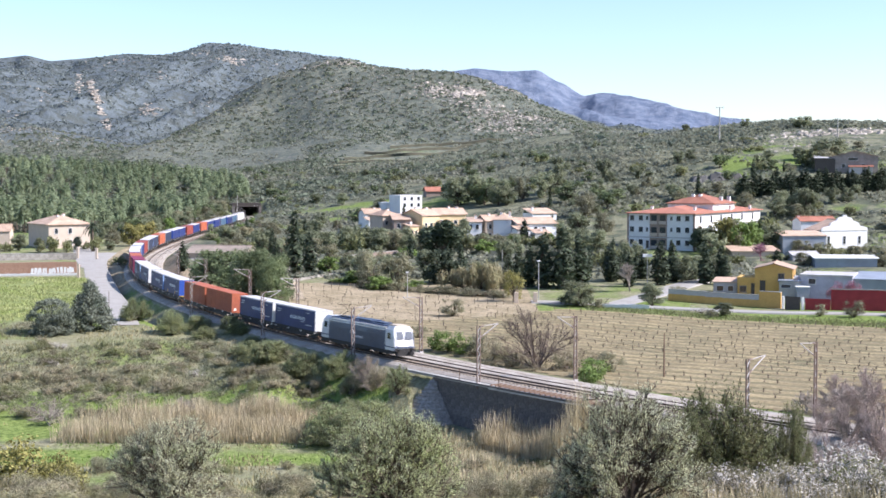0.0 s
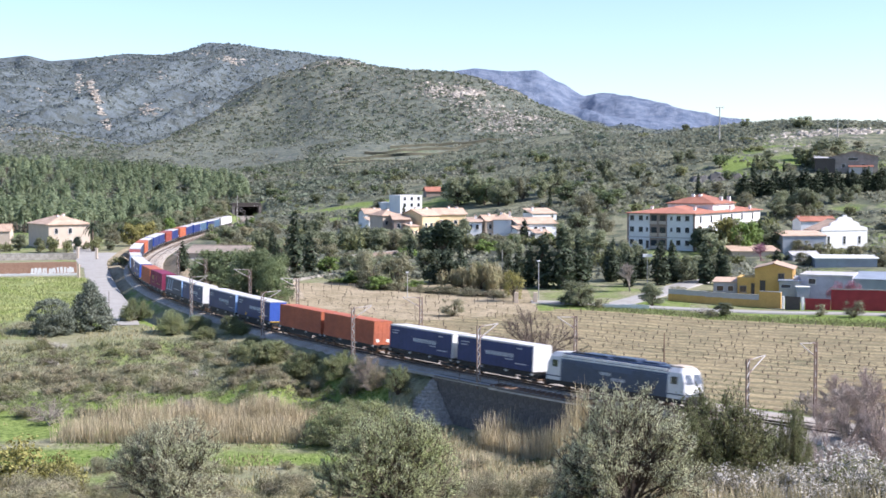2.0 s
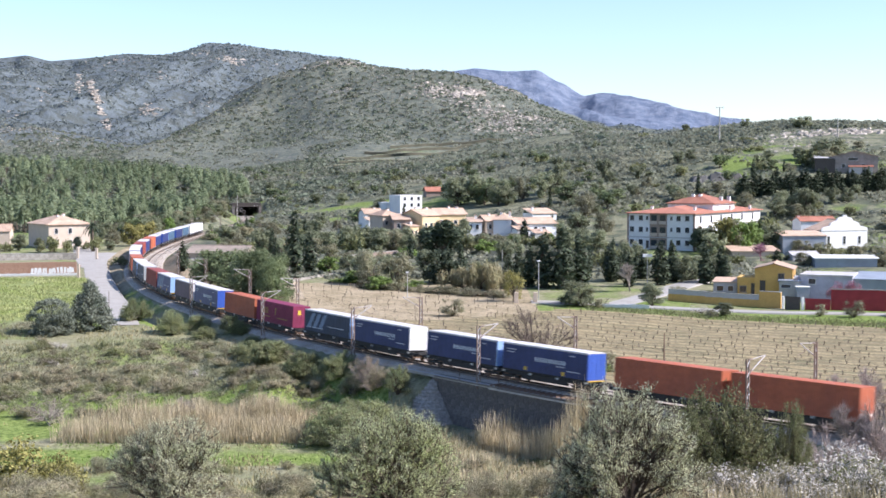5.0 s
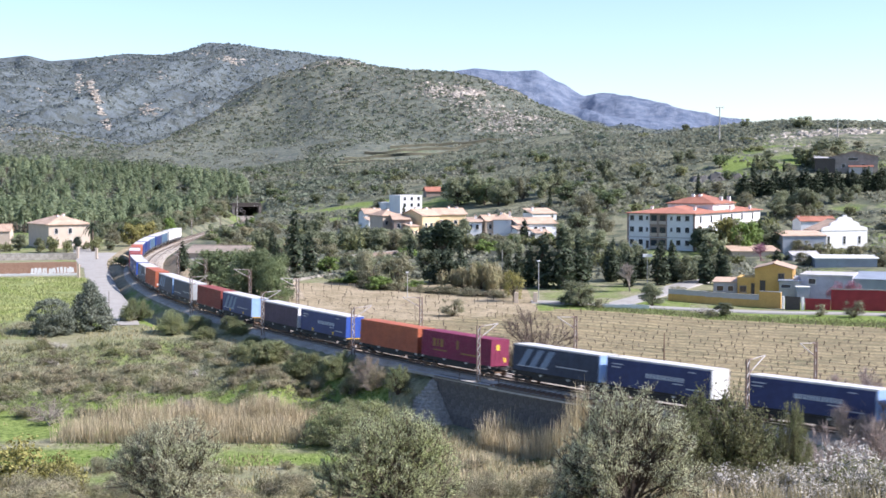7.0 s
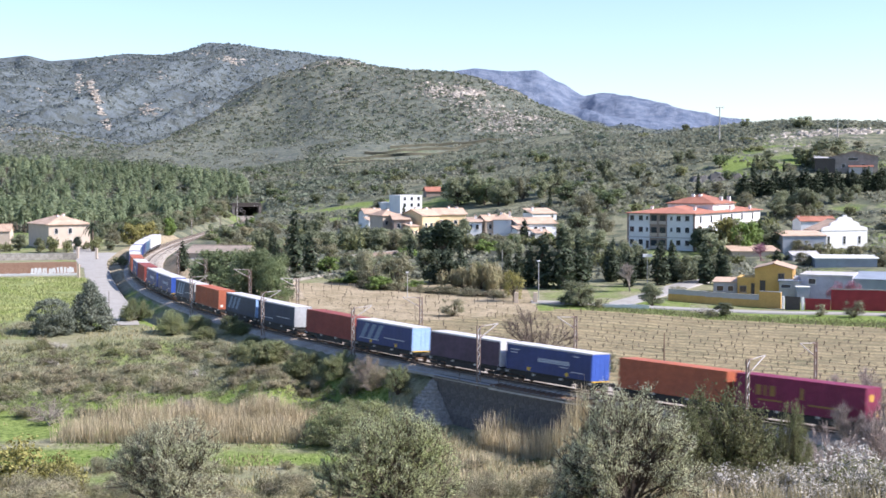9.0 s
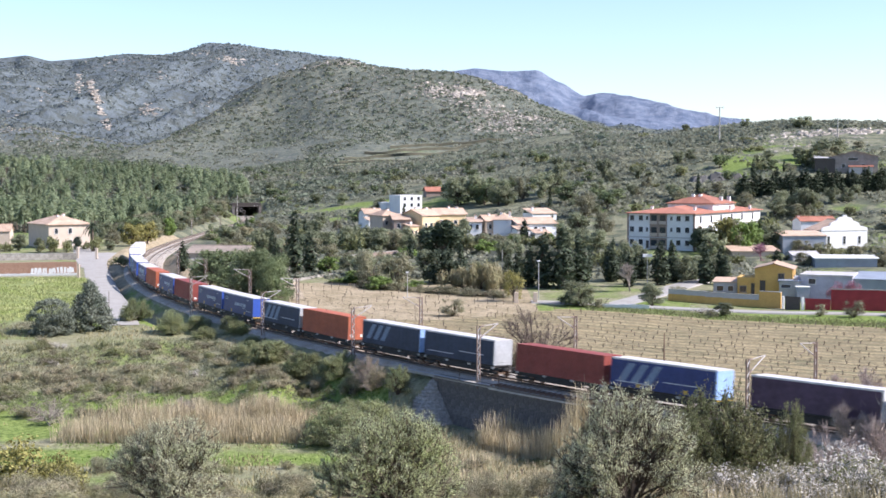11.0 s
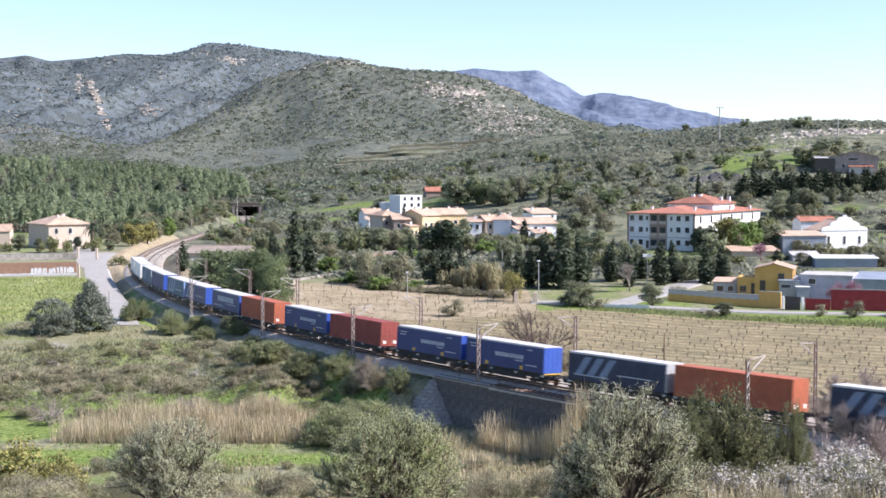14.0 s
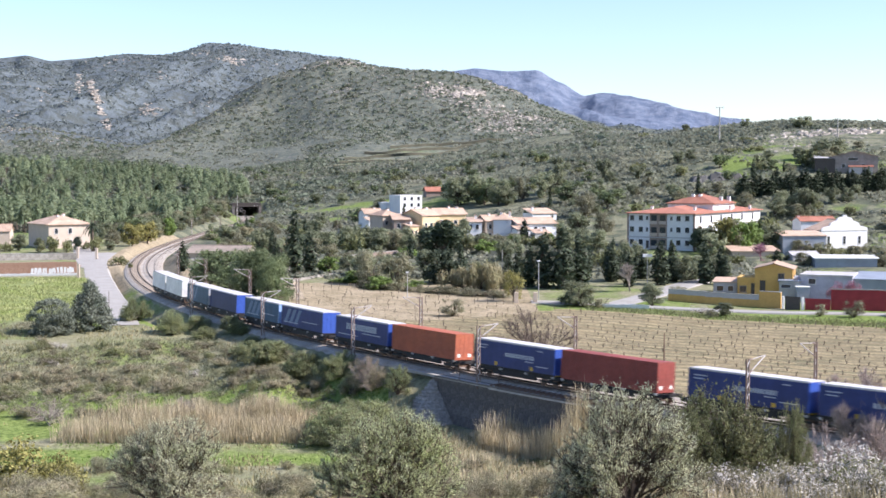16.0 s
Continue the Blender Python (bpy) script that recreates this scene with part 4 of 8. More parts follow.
def house(label, x, y, w, h, d, rot, wall_m, roof, roof_m, rise=1.4, over=0.35, openings=(), chimneys=(), name="house", z=None, category="house", group=""):
    z = gz(x, y) if z is None else z
    SITES.append((x, y, max(w, d)))
    o = tagged(empty(name), label, category, group)
    part("wall", wall_mesh(w, d, h, 2.0, roof if roof in ("gable", "gable_y") else None, rise), wall_m, o)
    if roof == "flat":
        roof_part("flat", w, d, h, rise, over, roof_m, o)
    else:
        roof_part(roof, w, d, h + 0.02, rise, over, roof_m, o)
    for f, u, zz, ww, hh, *k in openings:
        opening(o, f, u, zz, ww, hh, w, d, *(k or ("window",)))
    for cx, cy, ch in chimneys:
        cm = part("chimney", boxes((cx - 0.3, cx + 0.3, cy - 0.3, cy + 0.3, h - 0.2, h + ch)), M_WHITE, o)
        part("chimney_cap", boxes((cx - 0.4, cx + 0.4, cy - 0.4, cy + 0.4, h + ch, h + ch + 0.12)), roof_m, cm)
    o.matrix_world = pose(x, y, z, 0, 0, rot)
    return o


def grid_windows(face, us, zs, ww, hh):
    return [(face, u, z, ww, hh) for z in zs for u in us]


# the large apartment building
def apartment():
    w, d, h = 17.6, 50.0, 9.8
    ops = grid_windows("F", (1.1, 3.5, 13.6, 15.9), (2.5, 5.7, 8.55), 1.1, 1.25)
    ops += grid_windows("F", (5.2, 11.7), (5.7, 8.55), 0.6, 0.9) + [("F", 5.3, 1.9, 0.8, 2.0, "door"), ("F", 11.7, 1.9, 0.8, 2.0, "door")]
    ops += grid_windows("R", (4.5, 12.0, 19.0, 27.0, 35.0, 43.5), (2.5, 5.7, 8.2), 1.3, 1.7)
    cx, cy = 54.5 + 0.525 * d / 2, 339.6 + 0.851 * d / 2
    o = house("large white apartment block with red tiled hip roofs", cx, cy, w, h, d, -31.7, M_WHITE, "hip", M_TILE, 1.5, 0.7, ops, ((-7, -14, 1.5), (5.5, -16, 1.5), (8.0, 3, 1.3), (8.2, 18, 1.3)), "apartment_building", 2.4, "apartment building")
    # brown loggia column with balconies
    loggia = part("loggia", boxes((-2.9, 1.75, -d / 2 - 0.05, -d / 2 + 0.3, -1.0, h - 0.05)), M_BROWNWALL, o, "brown recessed loggia column")
    for z in (0.9, 4.1, 7.1):
        for x in (-1.75, 0.6):
            part("loggia_opening", boxes((x - 0.75, x + 0.75, -d / 2 - 0.09, -d / 2 - 0.045, z + 0.5, z + 2.2)), M_GLASS, loggia)
            part("balcony_rail", boxes((x - 0.95, x + 0.95, -d / 2 - 0.4, -d / 2 - 0.3, z - 0.1, z + 0.75)), M_CREAM, loggia)
    for z in (3.6,):
        part("string_course", boxes((-w / 2 - 0.06, w / 2 + 0.06, -d / 2 - 0.06, -d / 2 + 0.1, z, z + 0.25)), M_GREY, o)
    part("plinth", boxes((-w / 2 - 0.08, w / 2 + 0.08, -d / 2 - 0.08, d / 2 + 0.08, -2, 0.6)), M_GREY, o)
    for x in (-w / 2, w / 2):
        part("corner_strip", boxes((x - 0.25, x + 0.25, -d / 2 - 0.05, -d / 2 + 0.4, -1, h - 0.05)), M_BROWNWALL, o, "brown corner strip")
    for y in (-21, -14, -6, 4, 14):
        part("awning", boxes((w / 2, w / 2 + 0.9, y - 1.3, y + 1.3, 6.55, 6.7)), M_CREAM, o)
    # raised rear storey
    up = empty("upper_storey")
    child(up, o)
    up.matrix_basis = pose(0.8, 1.0, 0, 0, 0, 0)
    part("upper_wall", boxes((-6.2, 6.2, -8, 8, h, 12.0)), M_WHITE, up)
    roof_part("hip", 12.4, 16, 12.0, 2.2, 0.6, M_TILE, up, "upper_roof")
    for cx_, cy_ in ((-1.0, -3.5), (0.8, -3.0), (4.6, 2.0), (5.2, 6.5)):
        part("chimney", boxes((cx_ - 0.4, cx_ + 0.4, cy_ - 0.4, cy_ + 0.4, 12.2, 14.3 if cx_ < 2 else 13.6)), M_WHITE, up)
    return o


apartment()

# village houses
W2 = lambda w, z=(1.5, 4.2): grid_windows("F", [w * f for f in (0.2, 0.5, 0.8)], z, 0.9, 1.1)
house("white cube house with a flat roof", -12.6, 457.0, 8.01, 6.9, 9.0, 26, M_WHITE, "flat", M_WHITE, 0.25, 0.1, W2(8.4, (3.9, 6.0)) + grid_windows("R", (2, 5), (5.6,), 0.9, 1.0))
house("low white annex with a flat roof", -18.6, 463.0, 4.83, 4.5, 7.0, 26, M_WHITE, "flat", M_WHITE, 0.25, 0.1)
house("small white house with pale tiled roof", -22.7, 425.0, 5.67, 4.78, 7.0, 20, M_WHITE, "gable", M_PALETILE, 1.3, 0.4, [("F", 1.8, 3.2, 1.6, 1.6), ("F", 4.4, 1.6, 1.0, 2.2, "door")], ((1.2, 0, 1.6),))
house("house with pale blue-grey wall and pale tiled roof", -16.6, 386.5, 5.47, 6.28, 8.0, 30, M_CREAM, "hip", M_PALETILE, 1.5, 0.5, grid_windows("F", (1.2, 3.2), (1.5, 4.2), 0.8, 1.1), ((1, 0, 1.7),))
house("brick-fronted village house with pale tiled roof", -12.0, 380.0, 4.43, 5.70, 8.0, 8, M_BROWNWALL, "shed", M_PALETILE, 1.4, 0.4, grid_windows("F", (1.4, 3.9), (1.5, 4.0), 0.9, 1.2))
house("sand-yellow village house with tiled roof and chimneys", -6.37, 382.0, 6.37, 7.00, 9.0, 42, M_SAND, "gable", M_PALETILE, 1.5, 0.4, W2(6.6), ((-1, 1, 2.0), (2.2, 0, 1.9)))
house("sand-yellow terraced house with tiled roof", 1.15, 394.5, 8.88, 6.57, 9.0, 16, M_SAND, "gable", M_PALETILE, 1.5, 0.4, W2(7.2), ((0.5, 0, 2.0), (2.9, 0, 1.8)))
house("far house with red tiled roof among trees", -4.01, 506.5, 5.49, 1.90, 7.0, 10, M_BROWNWALL, "gable", M_TILE, 1.4, 0.4)
for lbl, (x, y, w, h), rot, wm, rm, kind in (
    ("low white lean-to with pale tiled roof", (-21.0, 409.0, 3.75, 3.75), 24, M_WHITE, M_PALETILE, "shed"),
    ("small red-brown village house front", (-12.3, 383.5, 2.88, 4.15), 20, M_BROWNWALL, M_PALETILE, "gable"),
    ("small sand-yellow annex with tiled roof", (-9.22, 381.0, 3.17, 4.13), 40, M_SAND, M_PALETILE, "shed"),
    ("low village house with weathered tiled roof", (-3.42, 390.5, 4.88, 4.56), -14, M_CREAM, M_PALETILE, "hip"),
    ("low sand-coloured house with tiled roof", (2.52, 403.0, 4.37, 4.37), 30, M_SAND, M_PALETILE, "gable_y"),
    ("narrow white house with chimney", (10.0, 381.5, 2.86, 4.13), 14, M_WHITE, M_PALETILE, "gable_y"),
    ("white garden wing with tiled roof", (21.3, 372.0, 4.03, 3.72), 20, M_WHITE, M_PALETILE, "shed"),
    ("low white porch with tiled roof", (26.0, 366.5, 4.28, 3.05), 16, M_WHITE, M_PALETILE, "shed"),
):
    house(lbl, x, y - 4.5, w, h, 4.0, rot, wm, kind, rm, 0.9, 0.3, [("F", w * 0.3, h * 0.55, 0.7, 1.0), ("F", w * 0.7, h * 0.55, 0.7, 1.0)], ((0.3, 0, 1.2),))
ROW = "row of village houses"
house("white village house with a balcony", 8.58, 374.0, 4.05, 5.61, 8.0, 0, M_WHITE, "shed", M_PALETILE, 1.0, 0.4, grid_windows("F", (1.0, 2.8), (1.6, 4.2), 0.8, 1.2), ((0.4, 1, 1.6),), group=ROW)
house("pink-brown village house with tiled roof", 12.6, 376.5, 4.39, 5.65, 8.0, 20, M_CREAM, "gable", M_PALETILE, 1.4, 0.3, grid_windows("F", (1.1, 3.0), (1.6, 4.0), 0.8, 1.2), ((0.2, 0, 1.9),), group=ROW)
house("pale blue-white village house with tiled roof", 16.9, 376.0, 5.01, 5.95, 9.0, -8, M_WHITE, "hip", M_PALETILE, 1.6, 0.3, (), ((-0.8, 0, 1.9), (1.6, 0, 2.0)), group=ROW)
house("white village house with arches and red tiled roof", 24.4, 375.5, 11.3, 5.01, 9.0, 18, M_WHITE, "gable", M_PALETILE, 1.3, 0.5, grid_windows("F", (1.6, 5.2, 7.6), (3.4,), 1.0, 1.1) + [("F", 1.6, 1.2, 1.2, 1.9, "door"), ("F", 6.0, 1.2, 1.3, 1.9, "door"), ("F", 8.4, 1.2, 1.3, 1.9, "door")], group=ROW)
house("white upper house behind the row", 28.7, 402.5, 7.71, 4.70, 7.0, 20, M_WHITE, "shed", M_PALETILE, 1.4, 0.3, (), ((-2.4, 0, 1.8),), group=ROW)

# ochre house in its walled yard
yx, yy = 59.1, 240.5
house("ochre two-storey house with low tiled roof", yx + 1.2, yy + 5.0, 6.6, 5.3, 8.0, -18, M_OCHRE, "gable_y", M_PALETILE, 0.9, 0.3, [("F", 1.4, 2.0, 0.8, 2.0, "door", M_SHUTTER), ("F", 4.6, 3.7, 1.0, 1.3, "window", M_BROWNWALL), ("R", 3.0, 4.2, 1.0, 1.2, "window", M_BROWNWALL)])
house("ochre single-storey wing with a terrace", yx - 3.2, yy + 5.6, 4.0, 2.7, 6.0, -18, M_OCHRE, "flat", M_OCHRE, 0.7, 0.05, [("F", 1.0, 1.3, 1.1, 1.0, "window", M_BROWNWALL), ("F", 3.0, 1.3, 1.0, 1.9, "door", M_SHUTTER)])
house("grey lean-to beside the ochre house", yx - 7.0, yy + 8.0, 4.2, 2.2, 5.0, -18, M_GREY, "shed", M_PALETILE, 0.5, 0.2, [("F", 1.2, 1.0, 1.2, 0.9), ("F", 3.1, 1.0, 1.0, 0.9)], name="lean_to", category="shed")


def wall_run(name, label, pts, h, t, material, cap=None, cap_h=0.12, lower=None, kind="thing"):
    o = tagged(empty(name), label, "wall")
    for (ax, ay), (bx, by) in zip(pts, pts[1:]):
        L = math.hypot(bx - ax, by - ay)
        n = max(1, int(L / 3.0))
        ang = math.atan2(by - ay, bx - ax)
        for i in range(n):
            x, y = ax + (bx - ax) * (i + 0.5) / n, ay + (by - ay) * (i + 0.5) / n
            z = gz(x, y)
            seg = part("panel", boxes((-L / n / 2, L / n / 2, -t / 2, t / 2, -1.0, h)), material, o)
            seg.matrix_basis = Matrix.Translation((x, y, z)) @ Matrix.Rotation(ang, 4, "Z")
            if lower:
                lo = part("lower_band", boxes((-L / n / 2, L / n / 2, -t / 2 - 0.03, t / 2 + 0.03, -1.0, h * 0.62)), lower, o)
                lo.matrix_basis = seg.matrix_basis
            if cap:
                c = part("coping", boxes((-L / n / 2, L / n / 2, -t / 2 - 0.06, t / 2 + 0.06, h, h + cap_h)), cap, o)
                c.matrix_basis = seg.matrix_basis
    return o


wall_run("yard_wall", "ochre and grey rendered yard wall along the road", [(39.8, 238.5), (57.0, 227.5)], 2.0, 0.25, M_GREY, M_CONCRETE, lower=M_OCHRE)
wall_run("yard_wall", "taller ochre wall panel beside the gate", [(53.7, 229.5), (56.8, 227.0)], 2.7, 0.3, M_OCHRE, M_CONCRETE)
for gx, gy in ((57.0, 226.5), (59.6, 224.0)):
    tagged(part("gate_post", boxes((gx - 0.2, gx + 0.2, gy - 0.2, gy + 0.2, gz(gx, gy) - 0.3, gz(gx, gy) + 2.1), bevel=0.03), M_WHITE, None), "white rendered gate post beside the road", "gate post")
wall_run("metal_gate", "dark red sheet metal gate", [(60.0, 224.0), (63.8, 222.5)], 1.9, 0.08, M_REDSHEET)
wall_run("metal_gate", "dark slate-grey sheet metal gate between posts", [(57.1, 225.5), (59.2, 224.0)], 2.2, 0.08, M_SHUTTER)
wall_run("sheet_fence", "long red sheet metal wall of the yard", [(64.0, 223.0), (78.4, 219.0)], 3.4, 0.15, M_REDSHEET, M_CONCRETE)
bx0, by0 = 68.9, 233.5
house("grey-mauve workshop with flat roof", bx0, by0 + 8.0, 8.8, 4.3, 9.0, -22, M_PURPLE, "flat", M_GREY, 0.3, 0.15, [("F", 2.0, 3.4, 1.2, 0.9)], name="workshop", category="workshop")
house("blue-grey workshop hall with metal roof", bx0 + 9.2, by0 + 7.0, 8.6, 4.0, 11.0, -22, M_BLUESHEET, "shed", M_BLUESHEET, 0.6, 0.2, name="workshop", category="workshop")
house("pale grey storage shed with low roof", bx0 - 6.4, by0 + 8.5, 3.8, 3.4, 6.0, -22, M_GREY, "shed", M_BLUESHEET, 0.5, 0.2, [("F", 1.2, 2.4, 1.6, 0.6)], name="storage_shed", category="shed")
house("small white kiosk hut in the yard", bx0 - 6.0, by0 + 3.0, 2.2, 2.6, 2.0, -8, M_BLUESHEET, "flat", M_WHITE, 0.12, 0.1, name="hut", category="hut")
sx0, sy0 = 89.8, 300.5
house("long shed with pale blue metal roof", sx0, sy0 + 4, 13.5, 1.9, 8.0, -4, M_BLUESHEET, "gable", M_WHITE, 0.35, 0.4, name="storage_shed", category="shed")
gx0, gy0 = 83.8, 313.0
house("greenhouse tunnel with pale sheet cover", gx0, gy0 + 3, 6.5, 1.2, 5.0, 8, M_GREY, "gable", M_GREY, 0.7, 0.2, name="greenhouse", category="shed")
house("low building with dusty tiled roof among trees", 74.4, 326.0, 11.1, 1.22, 8.0, 0, M_CREAM, "shed", M_PALETILE, 0.9, 0.4)


# white farmhouse with a curved gable
def farmhouse(x, y, w, h):
    o = tagged(empty("farmhouse"), "bright white farmhouse with a curved baroque gable", "farmhouse")
    d, w = 8.0, w * 1.04
    part("wall", wall_mesh(w, d, h * 0.55, 2.0), M_WHITE, o)
    bm = bmesh.new()
    H0, H1 = h * 0.55, h
    half = [(0.5, H0), (0.48, H0 + 0.55), (0.36, H0 + 0.95), (0.32, H0 + 1.1), (0.3, H0 + 1.75), (0.22, H0 + 2.2), (0.17, H0 + 2.4), (0.155, H0 + 2.95), (0.08, H1 - 0.45), (0.045, H1 - 0.3), (0.03, H1 + 0.1)]
    outline = [(-w / 2, H0 - 0.2), (w / 2, H0 - 0.2)] + [(w * u, v) for u, v in half] + [(-w * u, v) for u, v in half[::-1]]
    a = [bm.verts.new((u, -d / 2 - 0.15, v)) for u, v in outline]
    b = [bm.verts.new((u, -d / 2 + 0.35, v)) for u, v in outline]
    bm.faces.new(a)
    bm.faces.new(b[::-1])
    for i in range(len(a)):
        bm.faces.new((a[i], b[i], b[(i + 1) % len(a)], a[(i + 1) % len(a)]))
    bmesh.ops.recalc_face_normals(bm, faces=bm.faces)
    part("gable", bm, M_WHITE, o)
    roof_part("gable_y", w, d - 0.8, H0, (H1 - H0) * 0.7, 0.1, M_PALETILE, o)
    for u in (2.2, w * 0.5, w - 2.4):
        opening(o, "F", u, 1.9, 0.7, 1.9, w, d)
    o.matrix_world = pose(x, y, gz(x, y), 0, 0, 18)
    return o


farmhouse(101.0, 349.0, 13.2, 8.14)
# bluish shade on the wing's wall is put into its sheet colour
house("long farm wing with tiled roof, bluish shade coloured into its wall", 87.9, 334.5, 10.7, 4.32, 8.0, 4, M_BLUESHEET, "shed", M_PALETILE, 0.9, 0.3, [("F", 3.0, 1.4, 1.0, 1.2), ("F", 6.5, 1.4, 1.0, 1.8, "door")], name="farm_wing", category="farm building")
fx0, fy0 = 97.0, 354.5
house("rear farm building with red tiled roof", fx0 + 2.5, fy0 + 9, 9.5, 4.9, 7.0, 4, M_WHITE, "gable", M_TILE, 1.0, 0.3, [("F", 6.0, 3.8, 0.8, 1.6)], ((-4.4, 0, 1.2),), name="farm_wing", category="farm building")

# stone house on the east hill
hx, hy = 138.4, 455.0
M_HILLSTONE = mat("brown_fieldstone", (0.36, 0.31, 0.275), 0.95, scale=0.6, fine=3, var=0.2, bump=0.4)
house("grey stone country house with low tiled roof", hx, hy + 3, 15.0, 4.8, 10.0, -14, M_HILLSTONE, "gable_y", M_PALETILE, 1.8, 0.5, [("F", 7.0, 3.8, 3.0, 0.9), ("F", 4.0, 1.6, 1.0, 1.2), ("F", 10.5, 1.6, 1.0, 1.2)])
house("dark timber lean-to of the stone house", hx - 9.5, hy + 4, 6.5, 4.2, 8.0, -14, M_SHUTTER, "shed", M_GREY, 0.9, 0.3, name="lean_to", category="shed")
house("porch with red tiled roof", hx + 0.5, hy - 3.2, 7.5, 2.3, 3.0, -14, M_GREY, "shed", M_TILE, 0.7, 0.3, name="porch", category="porch")

# west side: country house, garden walls
lx, ly = -108.0, 378.5
house("cream country house with pale tiled hip roof", lx - 2.2, ly + 10.5, 12.0, 6.7, 16.5, 36, M_CREAM, "hip", M_PALETILE, 2.3, 0.6, grid_windows("F", (2.2, 6.2), (1.5, 4.8), 1.0, 1.5) + grid_windows("R", (3.0, 8.5), (1.6, 4.9), 1.1, 1.5), ((2.5, 3.0, 2.6), (-1, -2, 2.4)))
house("small cream outbuilding with tiled roof", -131.3, 401.0, 7.02, 4.01, 8.0, 10, M_CREAM, "gable", M_PALETILE, 1.8, 0.3)
M_TERRA = mat("terracotta_render", (0.42, 0.25, 0.17), 0.95, scale=0.3, fine=4, var=0.15)
wall_run("garden_wall", "grey stone garden wall before the country house", [(-116.1, 337.5), (-92.9, 343.5)], 1.6, 0.4, M_STONE, M_CONCRETE)
graf = wall_run("painted_wall", "low terracotta wall painted with white graffiti shapes", [(-104.5, 303.5), (-82.7, 305.5)], 2.7, 0.3, M_TERRA, None)
wall_run("kerb", "white kerb along the field edge", [(-103.8, 301.5), (-81.7, 302.0)], 0.5, 0.3, M_WHITE)
(ga, gb), (gc, gd) = (-92.5, 303.5), (-82.8, 305.0)
rg = random.Random(5)
for i in range(15):
    f = i / 15
    x, y = ga + (gc - ga) * f, gb + (gd - gb) * f
    hgt = rg.uniform(0.9, 1.3)
    blot = part("graffiti_shape", boxes((0, rg.uniform(0.4, 0.62), -0.19, -0.16, 0.35, 0.35 + hgt), bevel=0.01), M_WHITE, graf)
    blot.matrix_basis = Matrix.Translation((x, y, gz(x, y))) @ Matrix.Rotation(math.atan2(gd - gb, gc - ga), 4, "Z") @ Matrix.Rotation(rg.uniform(-0.2, 0.2), 4, "Y")
for gx, gy in ((-79.6, 295.5), (-88.0, 344.0), (-93.6, 347.0)):
    tagged(part("gate_pillar", boxes((gx - 0.3, gx + 0.3, gy - 0.3, gy + 0.3, gz(gx, gy) - 0.5, gz(gx, gy) + 3.0), bevel=0.04), M_CREAM, None), "cream gate pillar beside the lane", "gate pillar")
kx, ky = -92.9, 320.5
slab = new("court", mesh_of("court", *ribbon([(kx - 26, ky, gz(kx - 20, ky) + 0.14, 0), (kx + 6, ky + 0.5, gz(kx, ky) + 0.14, 0)], [(-6, -1.0), (-6, 0), (6, 0), (6, -1.0)]), M_TERRA))
tagged(slab, "reddish earth court behind the painted wall", "court", kind="structure")


wall_run("garden_wall", "long brown garden wall below the village", [(-22.3, 310.5), (-16.5, 319.0), (-10.9, 326.0)], 1.3, 0.4, M_BROWNWALL, M_STONE)
wall_run("garden_wall", "low pale garden wall beside the sandy track", [(-30.0, 268.0), (-25.8, 276.0), (-21.6, 280.5)], 0.5, 0.4, M_STONE)


# ---------------------------------------------------------------- roads
def road_path(pts, n=60):
    """Smooth path through points (x, y): rows of x, y, z, heading."""
    P = [Vector(p) for p in pts]
    P = [P[0] * 2 - P[1]] + P + [P[-1] * 2 - P[-2]]
    out = []
    for i in range(1, len(P) - 2):
        for k in range(n // (len(P) - 3)):
            t = k / (n // (len(P) - 3))
            a, b, c, d = P[i - 1:i + 3]
            out.append(0.5 * ((2 * b) + (c - a) * t + (2 * a - 5 * b + 4 * c - d) * t * t + (3 * b - a - 3 * c + d) * t ** 3))
    out.append(P[-2])
    rows = []
    for i, p in enumerate(out):
        q, r = out[max(0, i - 1)], out[min(len(out) - 1, i + 1)]
        h = math.atan2(r.y - q.y, r.x - q.x)
        z = max(gz(p.x + math.sin(h) * o, p.y - math.cos(h) * o) for o in (-2.5, 0, 2.5))
        rows.append((p.x, p.y, z + 0.06, h))
    return rows


M_EARTH = mat("bare_earth", (0.4, 0.33, 0.23), 0.95, scale=0.3, fine=3, var=0.2)
M_OLDTILE = mat("weathered_tile", (0.33, 0.27, 0.22), 0.9, scale=0.4, fine=5, var=0.2, bump=0.3)


def road(label, pts, width, material=None, n=60):
    w = width / 2
    vs, fs = ribbon(road_path(pts, n), [(-w - 0.8, -1.0), (-w, 0.0), (0, 0.05), (w, 0.0), (w + 0.8, -1.0)])
    return tagged(new("road", mesh_of("road", vs, fs, material or M_ASPHALT)), label, "road", kind="structure")


road("pale worn lane beside the railway curve", [(-49.1, 206.5), (-56.0, 231.5), (-64.1, 257.5), (-73.8, 290.5), (-80.8, 315.0), (-87.0, 340.5), (-90.7, 366.0)], 5.2)
road("paved lane end between garden walls", [(-82.6, 321.0), (-91.2, 347.0), (-98.8, 373.5), (-103.7, 392.0)], 6.0)
road("pale village road with grassy verge", [(81.6, 213.0), (70.8, 216.0), (56.8, 220.5), (46.7, 225.0), (37.8, 228.5), (29.0, 234.0), (21.4, 237.0), (15.5, 237.5)], 3.6)
road("side road climbing into the village", [(30.0, 234.5), (38.7, 246.5), (48.8, 265.0), (56.5, 278.5)], 5.0)
road("sandy track towards the houses", [(-26.1, 241.0), (-29.6, 263.0), (-31.6, 278.0), (-29.2, 286.5)], 3.0, M_EARTH)
